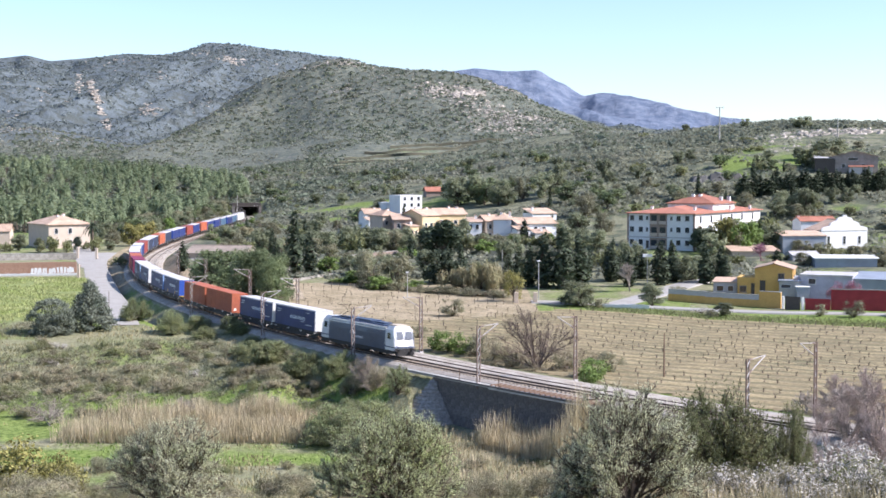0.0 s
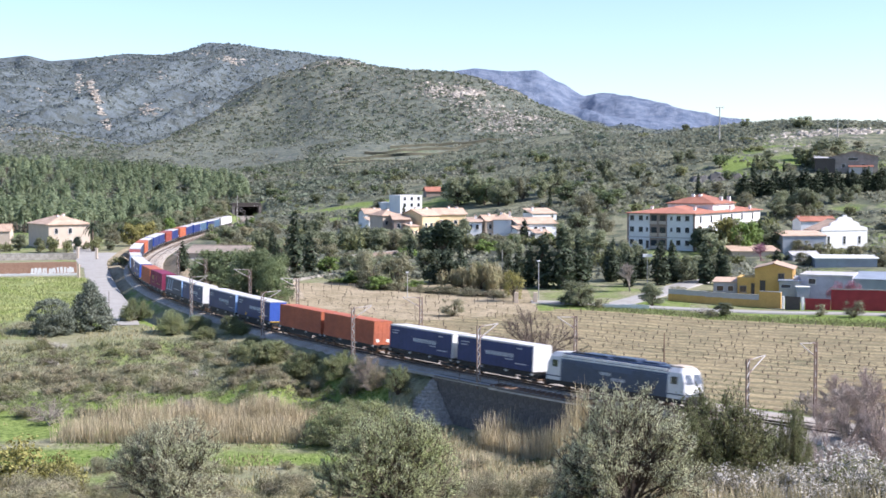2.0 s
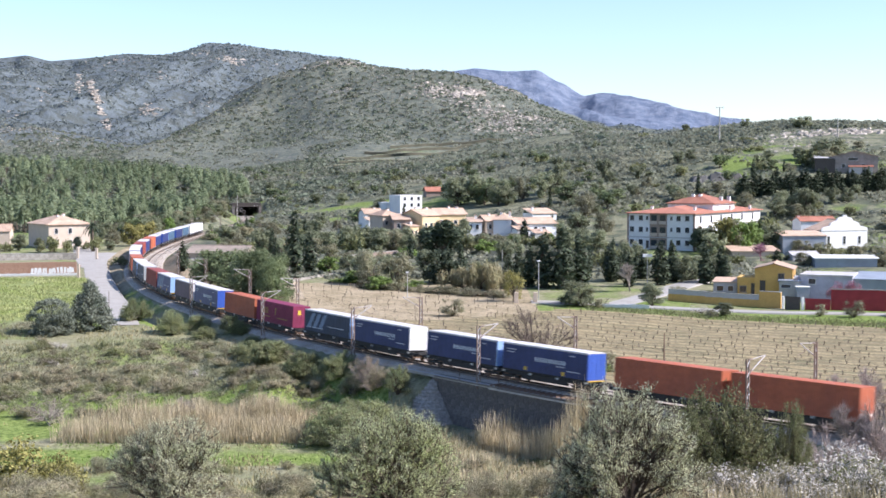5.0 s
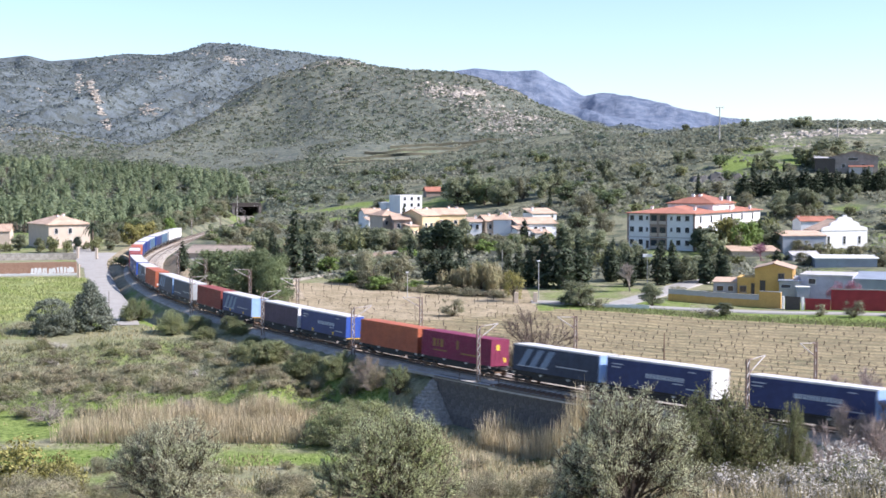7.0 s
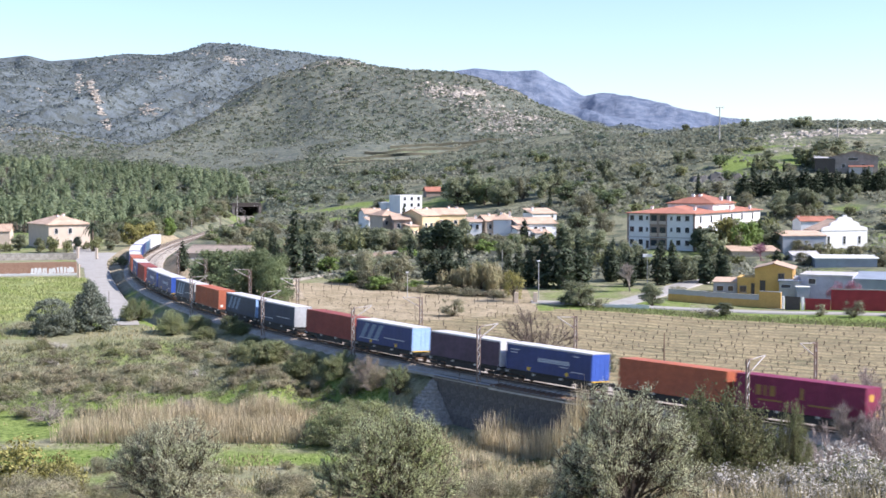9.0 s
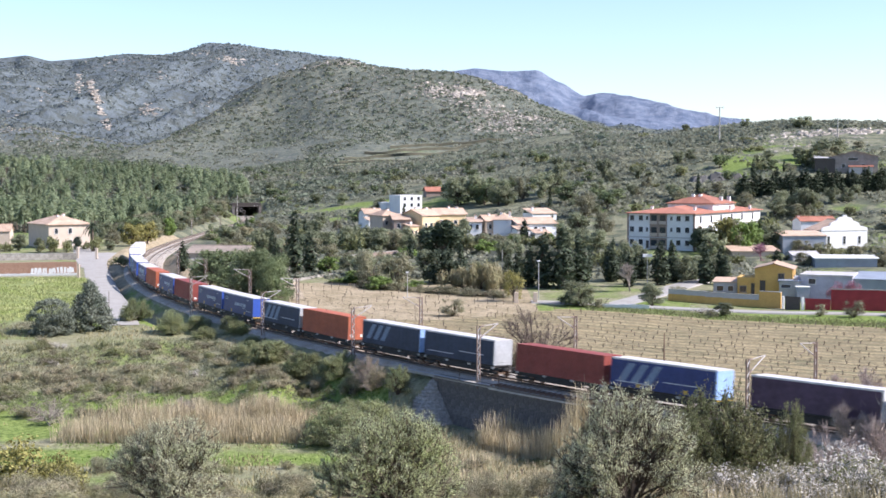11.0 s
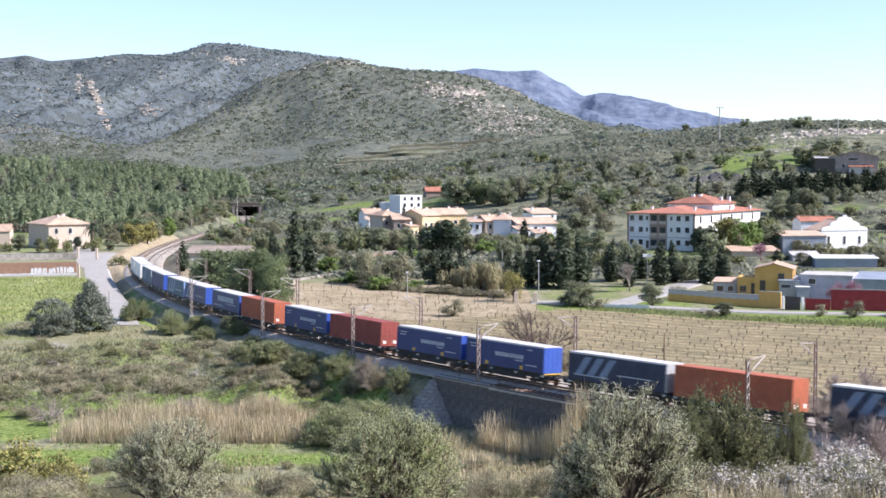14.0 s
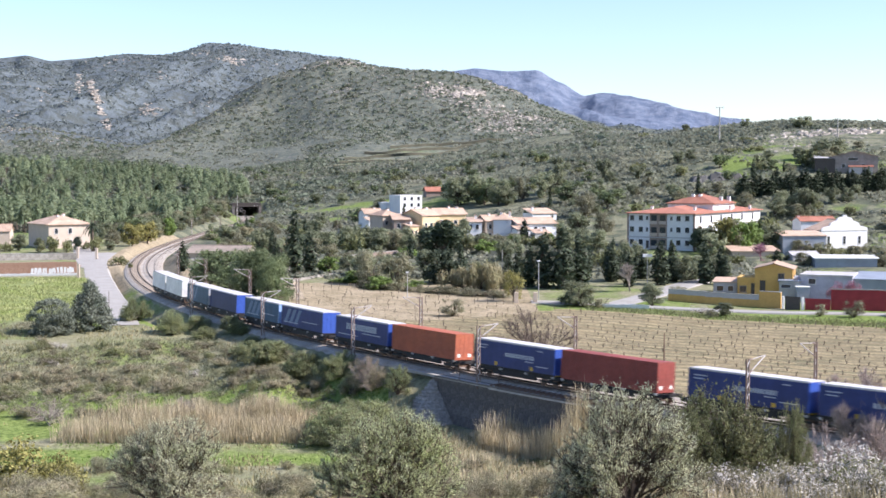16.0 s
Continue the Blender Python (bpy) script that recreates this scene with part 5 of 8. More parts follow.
wall_run("road_parapet", "low white concrete parapet along the road", [(26.6, 230.5), (34.8, 227.5)], 0.7, 0.25, M_WHITE)


# ---------------------------------------------------------------- bridge over the stream bed
M_PITCHING = mat("mortared_rubble", (0.37, 0.34, 0.3), 0.95, scale=0.9, fine=3.5, var=0.25, bump=0.6, island=0.12, tint=(0.33, 0.3, 0.26))


def swept_bm(path, profile):
    vs, fs = ribbon(path, profile, True)
    bm = bmesh.new()
    made = [bm.verts.new(v) for v in vs]
    for f in fs:
        bm.faces.new([made[i] for i in f])
    n = len(profile)
    bm.faces.new(made[:n])
    bm.faces.new(made[-n:][::-1])
    bmesh.ops.recalc_face_normals(bm, faces=bm.faces)
    return bm


def bridge():
    o = tagged(empty("railway_bridge"), "stone railway bridge with dark masonry wall and steel deck edge", "bridge", kind="structure")
    s0, s1 = 541.2, 563.3
    n = 14
    for i in range(n):
        a, b = s0 + (s1 - s0) * i / n, s0 + (s1 - s0) * (i + 1) / n
        x, y, z, h, c = on_track((a + b) / 2, 2.75)
        turn = Matrix.Translation((x, y, 0)) @ Matrix.Rotation(h + math.pi, 4, "Z")
        for j in range(12):
            z0, z1 = z - 7.2 + j * 0.55, z - 7.2 + (j + 1) * 0.55
            off = (b - a) * (0.25 if j % 2 else -0.25)
            st = part("stone_block", boxes((-(b - a) / 2 + 0.004 + off, (b - a) / 2 - 0.004 + off, -0.4, 0.4 + 0.008 * ((i * 7 + j * 5) % 4), z0 + 0.004, z1 - 0.004)), M_DARKSTONE, o)
            st.matrix_basis = turn
        dk = part("deck_beam", boxes((-(b - a) / 2, (b - a) / 2, -0.5, 0.6, z - 0.66, z - 0.5)), M_DARKSTONE, o)
        dk.matrix_basis = turn
    core = new("core", swept("core", rows_along(s0 - 1, s1 + 1, 2, 0), [(2.6, -7.5), (2.6, -0.7), (-6.5, -0.7), (-6.5, -7.5)], M_DARKSTONE, True))
    child(core, o)
    # cone of mortared rubble at the end of the wall
    x, y, z, h, c = on_track(s0 - 0.5, 2.9)
    fwd, outw = Vector((math.cos(h), math.sin(h), 0)), Vector((math.sin(h), -math.cos(h), 0))
    rg = random.Random(3)
    apex = Vector((x, y, z - 0.7))

    def on_cone(t, r, lift=0.0):
        d = fwd * math.cos(t) * 0.75 + outw * math.sin(t)
        return apex + d * (r * (1 + 0.03 * math.sin(7 * t))) + Vector((0, 0, -r * 1.02)) + (d * 0.7 + Vector((0, 0, 0.7))) * lift

    angles = np.linspace(-0.2, math.pi * 0.9, 60)
    rings = np.linspace(0.05, 6.2, 44)
    vs = [on_cone(t, r, rg.uniform(-0.05, 0.05)) for r in rings for t in angles]
    fs = [(i * 60 + j, (i + 1) * 60 + j, (i + 1) * 60 + j + 1, i * 60 + j + 1) for i in range(43) for j in range(59)]
    child(new("cone_facing", mesh_of("cone_facing", vs, fs, M_PITCHING)), o)
    vs, fs = [], []
    for r in np.arange(0.4, 6.0, 0.34):
        t = -0.15
        while t < math.pi * 0.88:
            wd = rg.uniform(0.26, 0.5)
            dt = wd / max(r, 0.5)
            k = len(vs)
            cr = [(t + dt * 0.05, r + rg.uniform(-0.03, 0.03)), (t + dt * 0.9, r + rg.uniform(-0.03, 0.03)), (t + dt * 0.92, r + 0.28), (t + dt * 0.04, r + 0.27)]
            up = rg.uniform(0.05, 0.12)
            vs += [on_cone(a, b, -0.08) for a, b in cr] + [on_cone(a + (dt * 0.08 if n in (0, 3) else -dt * 0.08), b + (0.03 if n < 2 else -0.03), up) for n, (a, b) in enumerate(cr)]
            fs += [(k + 4, k + 5, k + 6, k + 7)] + [(k + n, k + (n + 1) % 4, k + 4 + (n + 1) % 4, k + 4 + n) for n in range(4)]
            t += dt
    child(tagged(new("pitching_stones", mesh_of("pitching_stones", vs, fs, M_PITCHING)), kind="stuff"), o)
    # pale kerb along the wall, then the open steel deck edge with its brackets
    part("kerb", swept_bm(rows_along(s0 - 6, 553.0, 1.5), [(2.75, -0.62), (3.3, -0.62), (3.3, -0.34), (2.75, -0.34)]), M_CONCRETE, o, "pale concrete kerb")
    part("edge_beam", swept_bm(rows_along(550.5, 566, 1.5), [(3.25, -0.74), (3.36, -0.74), (3.36, -0.58), (3.25, -0.58)]), M_STEEL, o, "pale steel edge beam")
    part("girder", swept_bm(rows_along(550.5, 566, 1.5), [(2.2, -1.5), (2.35, -1.5), (2.35, -0.62), (2.2, -0.62)]), M_RUST, o, "dark steel girder")
    for q in np.arange(550.8, 566, 0.75):
        x, y, z, h, c = on_track(q, 2.3)
        b = part("deck_bracket", boxes((-0.09, 0.09, -0.98, 0.98, -0.6, -0.36)), M_RUST, o)
        b.matrix_basis = Matrix.Translation((x, y, z)) @ Matrix.Rotation(h, 4, "Z")
    for q in (545.5, 552.0):
        x, y, z, h, c = on_track(q, 3.2)
        bm = bmesh.new()
        rod(bm, (x, y, z - 0.6), (x, y, z + 0.75), 0.04)
        part("guard_post", bm, M_RUST, o)


bridge()
# overbridge where the line enters the trees
ox, oy, oz, oh, oc = on_track(6)
ob_ = tagged(empty("overbridge"), "dark girder road bridge over the railway", "bridge", kind="structure")
part("girder", boxes((-26.0, 3.0, -5, 9, 4.4, 5.6)), M_SHUTTER, ob_)
part("abutment", boxes((-26.0, 3.4, -5, -3.6, -1, 4.4)), M_DARKSTONE, ob_)
part("abutment", boxes((-26.0, 3.4, 8.0, 9.2, -1, 4.4)), M_DARKSTONE, ob_)
part("portal_shade", boxes((2.8, 3.2, -5, 9, 5.6, 6.3)), M_SHUTTER, ob_, "dark steel parapet")
ob_.matrix_world = Matrix.Translation((ox, oy, oz)) @ Matrix.Rotation(oh, 4, "Z")
# low long farm roof behind the pines
house("long low building with weathered tiled roof", -52.5, 322.0, 14.2, 1.34, 10.0, -12, M_CREAM, "gable", M_OLDTILE, 1.5, 0.4, name="farm_building", category="farm building")


# ---------------------------------------------------------------- masts, poles, lamps
def make_mast(h=5.9):
    o = empty("catenary_mast")
    for sx in (-0.19, 0.19):
        part("leg", boxes((sx - 0.045, sx + 0.045, -0.07, 0.07, -0.6, h)), M_MAST, o)
    n = 12
    for i in range(n):
        bm = bmesh.new()
        z, dz = 0.2 + i * (h - 0.4) / n, (h - 0.4) / n
        s = 1 if i % 2 else -1
        rod(bm, (-0.18 * s, -0.05, z), (0.18 * s, -0.05, z + dz), 0.05, sides=4)
        part("lattice_bar", bm, M_STEEL, o)
    part("foundation", boxes((-0.24, 0.24, -0.2, 0.2, -0.3, 0.05)), M_GREY, o)
    arm = empty("bracket")
    child(arm, o)
    bm = bmesh.new()
    rod(bm, (0.2, 0, h - 1.3), (2.7, 0, h + 0.05), 0.055)
    rod(bm, (0.2, 0, h - 0.12), (2.7, 0, h + 0.08), 0.045)
    part("bracket_tube", bm, M_BRACKET, arm)
    bm = bmesh.new()
    rod(bm, (1.5, 0, h - 0.6), (3.1, 0, h - 1.0), 0.025)
    part("registration_arm", bm, M_MAST, arm)
    for x0, z0, sl in ((0.3, h - 1.24, 0.54), (0.35, h - 0.1, 0.08)):
        bm = bmesh.new()
        for k in range(4):
            rod(bm, (x0 + k * 0.09, 0, z0 + k * 0.09 * sl), (x0 + 0.06 + k * 0.09, 0, z0 + (k * 0.09 + 0.06) * sl), 0.085, sides=8)
        part("insulator", bm, M_BROWNWALL, arm)
    return tagged(o, "rusty lattice catenary mast with bracket beside the tracks", "catenary mast", group="catenary masts")


MASTS = {3.1: make_mast(6.1), -7.4: make_mast(7.0)}
_used = set()
for s, lat in ((466.6, 3.1), (498.0, 3.1), (523.8, 3.1), (548.6, 3.1), (583.0, 3.1), (399.5, -7.4), (433.9, -7.4), (464.0, -7.4), (485.8, -7.4), (522.8, -7.4), (552.5, -7.4), (583.4, -7.4), (180, 3.1), (180, -7.4), (120, -7.4), (60, 3.1), (60, -7.4)):
    x, y, z, h, c = on_track(s, lat)
    m = Matrix.Translation((x, y, z - 0.5)) @ Matrix.Rotation(h + (math.pi / 2 if lat > 0 else -math.pi / 2), 4, "Z")
    if lat in _used:
        copy_thing(MASTS[lat], m)
    else:
        MASTS[lat].matrix_world = m
        _used.add(lat)
for lat in (0.0, INNER):
    wire = tagged(empty("overhead_wire"), "thin overhead contact wires above the track", "overhead wire", group="overhead wires")
    for up, nm in ((4.9, "contact_wire"), (5.6, "catenary_wire")):
        bm = bmesh.new()
        prev = None
        for s in np.arange(60, 720, 15):
            x, y, z, h, c = on_track(s, lat)
            sag = 0.35 * (1 - abs(((s / 60) % 1) * 2 - 1)) if up > 5 else 0
            p = (x, y, z + up - sag)
            if prev:
                rod(bm, prev, p, 0.006, sides=3)
            prev = p
        part(nm, bm, M_BLACK, wire)


def pole(name, label, x, y, h, r, material, category, head=""):
    z = gz(x, y)
    o = tagged(empty(name, Matrix.Translation((x, y, z))), label, category)
    bm = bmesh.new()
    rod(bm, (0, 0, -0.5), (0, 0, h), r, r * 0.6, 8)
    part("pole", bm, material, o)
    if head == "lamp":
        part("lamp_head", boxes((-0.3, 0.3, -0.25, 0.25, h, h + 0.22), bevel=0.08), M_WHITE, o)
    if head == "arms":
        bm = bmesh.new()
        rod(bm, (-h * 0.12, 0, h * 0.97), (h * 0.12, 0, h * 0.97), r * 0.4)
        part("cross_arm", bm, material, o)
        for k in (-0.1, 0, 0.1):
            bm = bmesh.new()
            rod(bm, (h * k, 0, h * 0.97), (h * k, 0, h * 1.0), r * 0.5)
            part("insulator", bm, M_BROWNWALL, o)
    if head == "panel":
        part("solar_panel", boxes((-0.9, 0.9, -0.1, 0.1, h - 0.6, h), bevel=0.02), M_WHITE, o)
    return o


for (x, y, w, h), name, label, r, m, cat, head in (
    ((17.0, 240.5, 0.20, 6.81), "street_lamp", "slim grey street lamp beside the road", 0.09, M_STEEL, "street lamp", "lamp"),
    ((-6.44, 244.5, 0.20, 4.48), "street_lamp", "slim grey street lamp at the field edge", 0.08, M_STEEL, "street lamp", "lamp"),
    ((11.8, 269.5, 0.22, 6.51), "utility_pole", "pale wooden utility pole among bushes", 0.11, M_CONCRETE, "utility pole", ""),
    ((39.4, 261.0, 0.22, 5.98), "street_lamp", "street lamp with a flat panel head", 0.09, M_STEEL, "street lamp", "panel"),
    ((25.0, 152.5, 0.13, 5.21), "utility_pole", "dark wooden pole beside the vineyard", 0.11, M_RUST, "utility pole", ""),
    ((116.2, 572.0, 0.48, 14.3), "power_pole", "tall pale power pole on the hill", 0.35, M_CONCRETE, "power pole", "arms"),
    ((150.2, 518.0, 0.43, 9.50), "power_pole", "pale power pole on the rocky hill", 0.28, M_CONCRETE, "power pole", "arms"),
    ((-54.5, 220.5, 0.18, 3.95), "utility_pole", "thin dark pole beside the lane", 0.07, M_RUST, "utility pole", ""),
    ((-88.1, 581.5, 0.24, 12.8), "utility_pole", "pale pole near the far curve", 0.14, M_CONCRETE, "utility pole", ""),
):
    pole(name, label, x, y, h, r, m, cat, head)
for gx, gy in ((12.8, 236.0), (16.1, 236.0)):
    tagged(part("gate_pillar", boxes((gx - 0.35, gx + 0.35, gy - 0.35, gy + 0.35, gz(gx, gy) - 0.5, gz(gx, gy) + 1.9), bevel=0.04), M_CREAM, None), "cream stone gate pillar at the field entrance", "gate pillar")

# ---------------------------------------------------------------- plants
def cards(rng, centre, out, length, width, up=0.0, flat=0.85):
    """Leaf quads at centres, facing partly along out, random in their plane. Returns vertices and faces."""
    n = len(centre)
    nrm = out * flat + rng.normal(size=(n, 3)) * 0.5
    nrm[:, 2] += 0.25
    nrm /= np.linalg.norm(nrm, axis=1, keepdims=True) + 1e-9
    a = rng.normal(size=(n, 3))
    a[:, 2] += up
    a -= (a * nrm).sum(1, keepdims=True) * nrm
    a /= np.linalg.norm(a, axis=1, keepdims=True) + 1e-9
    b = np.cross(nrm, a)
    L = (length * rng.uniform(0.6, 1.35, n))[:, None] / 2
    W = (width * rng.uniform(0.6, 1.35, n))[:, None] / 2
    v = np.stack([centre - a * L, centre + b * W - a * L * 0.1, centre + a * L, centre - b * W + a * L * 0.1], 1).reshape(-1, 3)
    f = np.arange(4 * n).reshape(-1, 4)
    return v, f


def blob_points(rng, blobs, n, shell=0.45):
    """Points near the skin of ellipsoid blobs (x, y, z, rx, rz)."""
    B = np.array(blobs, float)
    w = B[:, 3] ** 2
    i = rng.choice(len(B), n, p=w / w.sum())
    d = rng.normal(size=(n, 3))
    d /= np.linalg.norm(d, axis=1, keepdims=True)
    r = rng.uniform(shell, 1.08, n)[:, None]
    return B[i, :3] + d * r * np.stack([B[i, 3], B[i, 3], B[i, 4]], 1), d


def limbs(rng, base, tips, r0, bend=0.15):
    """Tapered crooked limbs from a base to tips."""
    bm = bmesh.new()
    for t in tips:
        p0, p1 = Vector(base), Vector(t)
        pts = [p0.lerp(p1, f) + Vector(rng.normal(size=3)) * bend * (p1 - p0).length * f * (1 - f) * 1.6 for f in (0, 0.3, 0.62, 1.0)]
        for k in range(3):
            rod(bm, pts[k], pts[k + 1], r0 * (1 - 0.3 * k), r0 * (1 - 0.3 * (k + 1)), 5)
    return bm


SPEC = {  # height, width, leaves, leaf length, leaf width, upward habit
    "bush": (2.0, 2.6, 2200, 0.14, 0.075, 0.3), "heath": (1.4, 2.2, 2200, 0.22, 0.028, 1.8), "tree": (7.0, 6.0, 4200, 0.42, 0.24, 0.0),
    "pine": (9.0, 6.5, 4200, 0.5, 0.2, 0.3), "cypress": (9.0, 1.7, 1700, 0.45, 0.16, 2.5), "cedar": (8.0, 7.0, 17000, 0.34, 0.14, 0.2),
    "grey": (5.0, 6.0, 2800, 0.42, 0.09, 0.8), "fresh": (4.0, 4.4, 1700, 0.3, 0.18, 0.0), "gold": (4.0, 4.4, 1700, 0.28, 0.14, 0.2),
    "blossom": (2.6, 2.6, 1500, 0.13, 0.07, 1.4),
    "brush": (2.2, 3.4, 5200, 0.22, 0.028, 1.8),
    "mound": (2.4, 3.6, 12000, 0.17, 0.045, 2.2),
    "reedy": (5.0, 6.0, 3200, 0.9, 0.09, 3.5),
    "umbrella": (9.0, 12.0, 16000, 0.34, 0.2, 0.3),
    "holm": (7.0, 6.0, 5200, 0.36, 0.2, 0.0),
    "thicket": (4.0, 5.0, 26000, 0.15, 0.045, 1.2),
}
LEAFKEY = {"holm": "cypress", "umbrella": "pine", "tree": "oak", "brush": "heath", "thicket": "bush"}


def build_kind(kind, seed, far=False):
    rng = np.random.default_rng(seed)
    h, w, n, ll, lw, up = SPEC[kind]
    if far:
        n, ll, lw = (500, 0.34, 0.18) if kind == "bush" else (int(n * (0.42 if kind in ("tree", "pine", "cypress") else 0.85)), ll * 1.5, lw * 1.5)
    R = w / 2
    if kind in ("mound", "thicket"):
        (A, B, ra, rb), ta, tb = skeleton(rng, R, h, 30, 9, 9, 0.2 * R, 0.02)
        k = np.repeat(np.arange(len(ta)), max(1, n // len(ta)))
        c = ta[k] + (tb - ta)[k] * rng.uniform(0.0, 1.05, (len(k), 1)) + rng.normal(size=(len(k), 3)) * ll * 0.5
        c[:, 2] = np.maximum(c[:, 2], 0.03)
        v, f = cards(rng, c, (tb - ta)[k] * 0.3 + np.array([0, 0, 0.2]), ll, lw, up)
        return mesh_of("trunk", *tubes(A, B, ra, rb), M_BARK), mesh_of("crown", v, f, LEAF[LEAFKEY.get(kind, kind)]), h, w
    tips, trunk = [], None
    if kind == "cypress":
        blobs = [(0, 0, h * f, R * g, h * 0.13) for f, g in ((0.1, 0.8), (0.24, 1.0), (0.4, 0.97), (0.55, 0.85), (0.7, 0.66), (0.82, 0.45), (0.92, 0.26))]
        tips = [(0, 0, h * 0.8)]
    elif kind == "cedar":
        # clumped sprays over an egg-shaped or a conical body
        blobs = []
        for k in range(150):
            f = rng.uniform(0, 1) ** 1.25
            full = (1 - f) ** 0.75 if seed >= 100 + sum(map(ord, kind)) else math.sqrt(max(0.03, 1 - ((f - 0.36) / 0.66) ** 2))
            a = rng.uniform(0, math.tau)
            rad = R * full * rng.uniform(0.74, 0.95)
            q = R * rng.uniform(0.13, 0.2) * (1.05 - 0.4 * f)
            blobs.append((math.cos(a) * rad, math.sin(a) * rad, h * (0.05 + 0.9 * f), q, q * 0.8))
        blobs += [(0, 0, h * 0.3, R * 0.72, h * 0.26), (0, 0, h * 0.55, R * 0.45, h * 0.3), (0, 0, h * 0.95, R * 0.08, h * 0.06)]
        tips = [(0, 0, h * 0.95)]
    elif kind == "pine":
        blobs = [(rng.normal() * R * 0.5, rng.normal() * R * 0.5, h * rng.uniform(0.25, 0.88), R * rng.uniform(0.32, 0.5), h * rng.uniform(0.11, 0.16)) for _ in range(20)]
        tips = [b[:3] for b in blobs]
    elif kind in ("bush", "heath", "blossom", "brush", "reedy"):
        blobs = [(rng.normal() * R * 0.48, rng.normal() * R * 0.48, h * rng.uniform(0.18, 0.62), R * rng.uniform(0.24, 0.45), h * rng.uniform(0.2, 0.36)) for _ in range(11)]
        tips = [b[:3] for b in blobs]
    else:
        blobs = []
        for _ in range(60 if kind == "umbrella" else 24):
            a, q = rng.uniform(0, math.tau), math.sqrt(rng.uniform(0, 1))
            zz = rng.uniform(0.03 if kind == "umbrella" else 0.14, 0.9)
            lim = math.sqrt(max(0.05, 1 - ((zz - 0.5) / 0.52) ** 2)) if kind != "umbrella" else math.sqrt(1 - zz * zz)
            blobs.append((math.cos(a) * q * R * 0.78 * lim, math.sin(a) * q * R * 0.78 * lim, h * zz, R * rng.uniform(0.24, 0.4), h * rng.uniform(0.11, 0.18)))
        tips = [b[:3] for b in blobs]
    pts, out = blob_points(rng, blobs, n, 0.8 if kind == "blossom" else 0.1 if kind in ("grey", "heath", "brush") else 0.4)
    # stray sprays beyond the outline
    pts += rng.normal(size=pts.shape) * (0.05 * R)
    pts[:, 2] = np.maximum(pts[:, 2], 0.03)
    v, f = cards(rng, pts, out, ll, lw, up)
    crown = mesh_of("crown", v, f, LEAF[LEAFKEY.get(kind, kind)])
    bm = limbs(rng, (0, 0, h * 0.22) if kind in ("tree", "holm", "pine", "fresh", "gold") else (0, 0, 0.1), tips[:14], 0.03 if kind == "bush" else 0.028 * h, 0.2)
    if kind in ("tree", "holm", "pine", "fresh", "gold", "cypress", "cedar"):
        rod(bm, (0, 0, -0.6), (0, 0, h * 0.26), 0.035 * h, 0.026 * h, 8)
    trunk = bpy.data.meshes.new("trunk")
    bm.to_mesh(trunk)
    bm.free()
    trunk.materials.append(M_BARK)
    return trunk, crown, h, w


_kinds = {}
NAMES = {"holm": ("tree", "very dark evergreen oak with a dense round crown", "tree"), "umbrella": ("pine_tree", "broad dense stone pine with a rounded crown", "tree"), "reedy": ("cane_clump", "tall beige cane clump at the field edge", "reeds"), "mound": ("shrub", "olive-green rounded shrub beside the embankment", "shrub"), "brush": ("brush", "low grey-brown brush on the near slope", "shrub"), "thicket": ("thicket", "dense dark green thicket on the near slope", "bush"), "bush": ("bush", "dark green evergreen bush on the slope", "bush"), "heath": ("shrub", "brownish dry shrub on the rough grass", "shrub"), "tree": ("tree", "dark evergreen oak with a dense crown", "tree"), "pine": ("pine_tree", "stone pine with a clumped green crown", "tree"), "cypress": ("cypress", "slim dark green cypress tree", "tree"), "cedar": ("conifer", "broad blue-green conifer standing in the meadow", "tree"), "grey": ("olive_tree", "grey-green leafy olive tree", "tree"), "fresh": ("young_tree", "tree in bright spring green leaf", "tree"), "gold": ("yellow_tree", "yellowish flowering garden tree", "tree"), "blossom": ("blossoming_shrub", "shrub covered in pale blossom", "shrub")}


def plant(kind, x, y, w, h, variant=0, turn=None, z=None, label=""):
    key = (kind, variant, y > 255)
    if key not in _kinds:
        _kinds[key] = build_kind(kind, 100 * variant + sum(map(ord, kind)), y > 255)
    trunk, crown, h0, w0 = _kinds[key]
    name, text, cat = NAMES[kind]
    o = tagged(empty(name), label or text, cat)
    child(new("trunk" if cat == "tree" else "stem", trunk), o)
    child(new("crown", crown), o)
    o.location = (x, y, (gz(x, y) if z is None else z) - 0.05)
    o.rotation_euler = (0, 0, (x * 12.9898 + y * 4.1) % 6.28 if turn is None else turn)
    o.scale = (w / w0, w / w0, h / h0)
    return o


M_BRAMBLE = mat("bramble_twig", (0.38, 0.315, 0.275), 0.95, scale=2, island=0.3, tint=(0.31, 0.245, 0.22))
M_THORN = mat("dark_twig", (0.17, 0.13, 0.105), 0.95, scale=3, island=0.3)


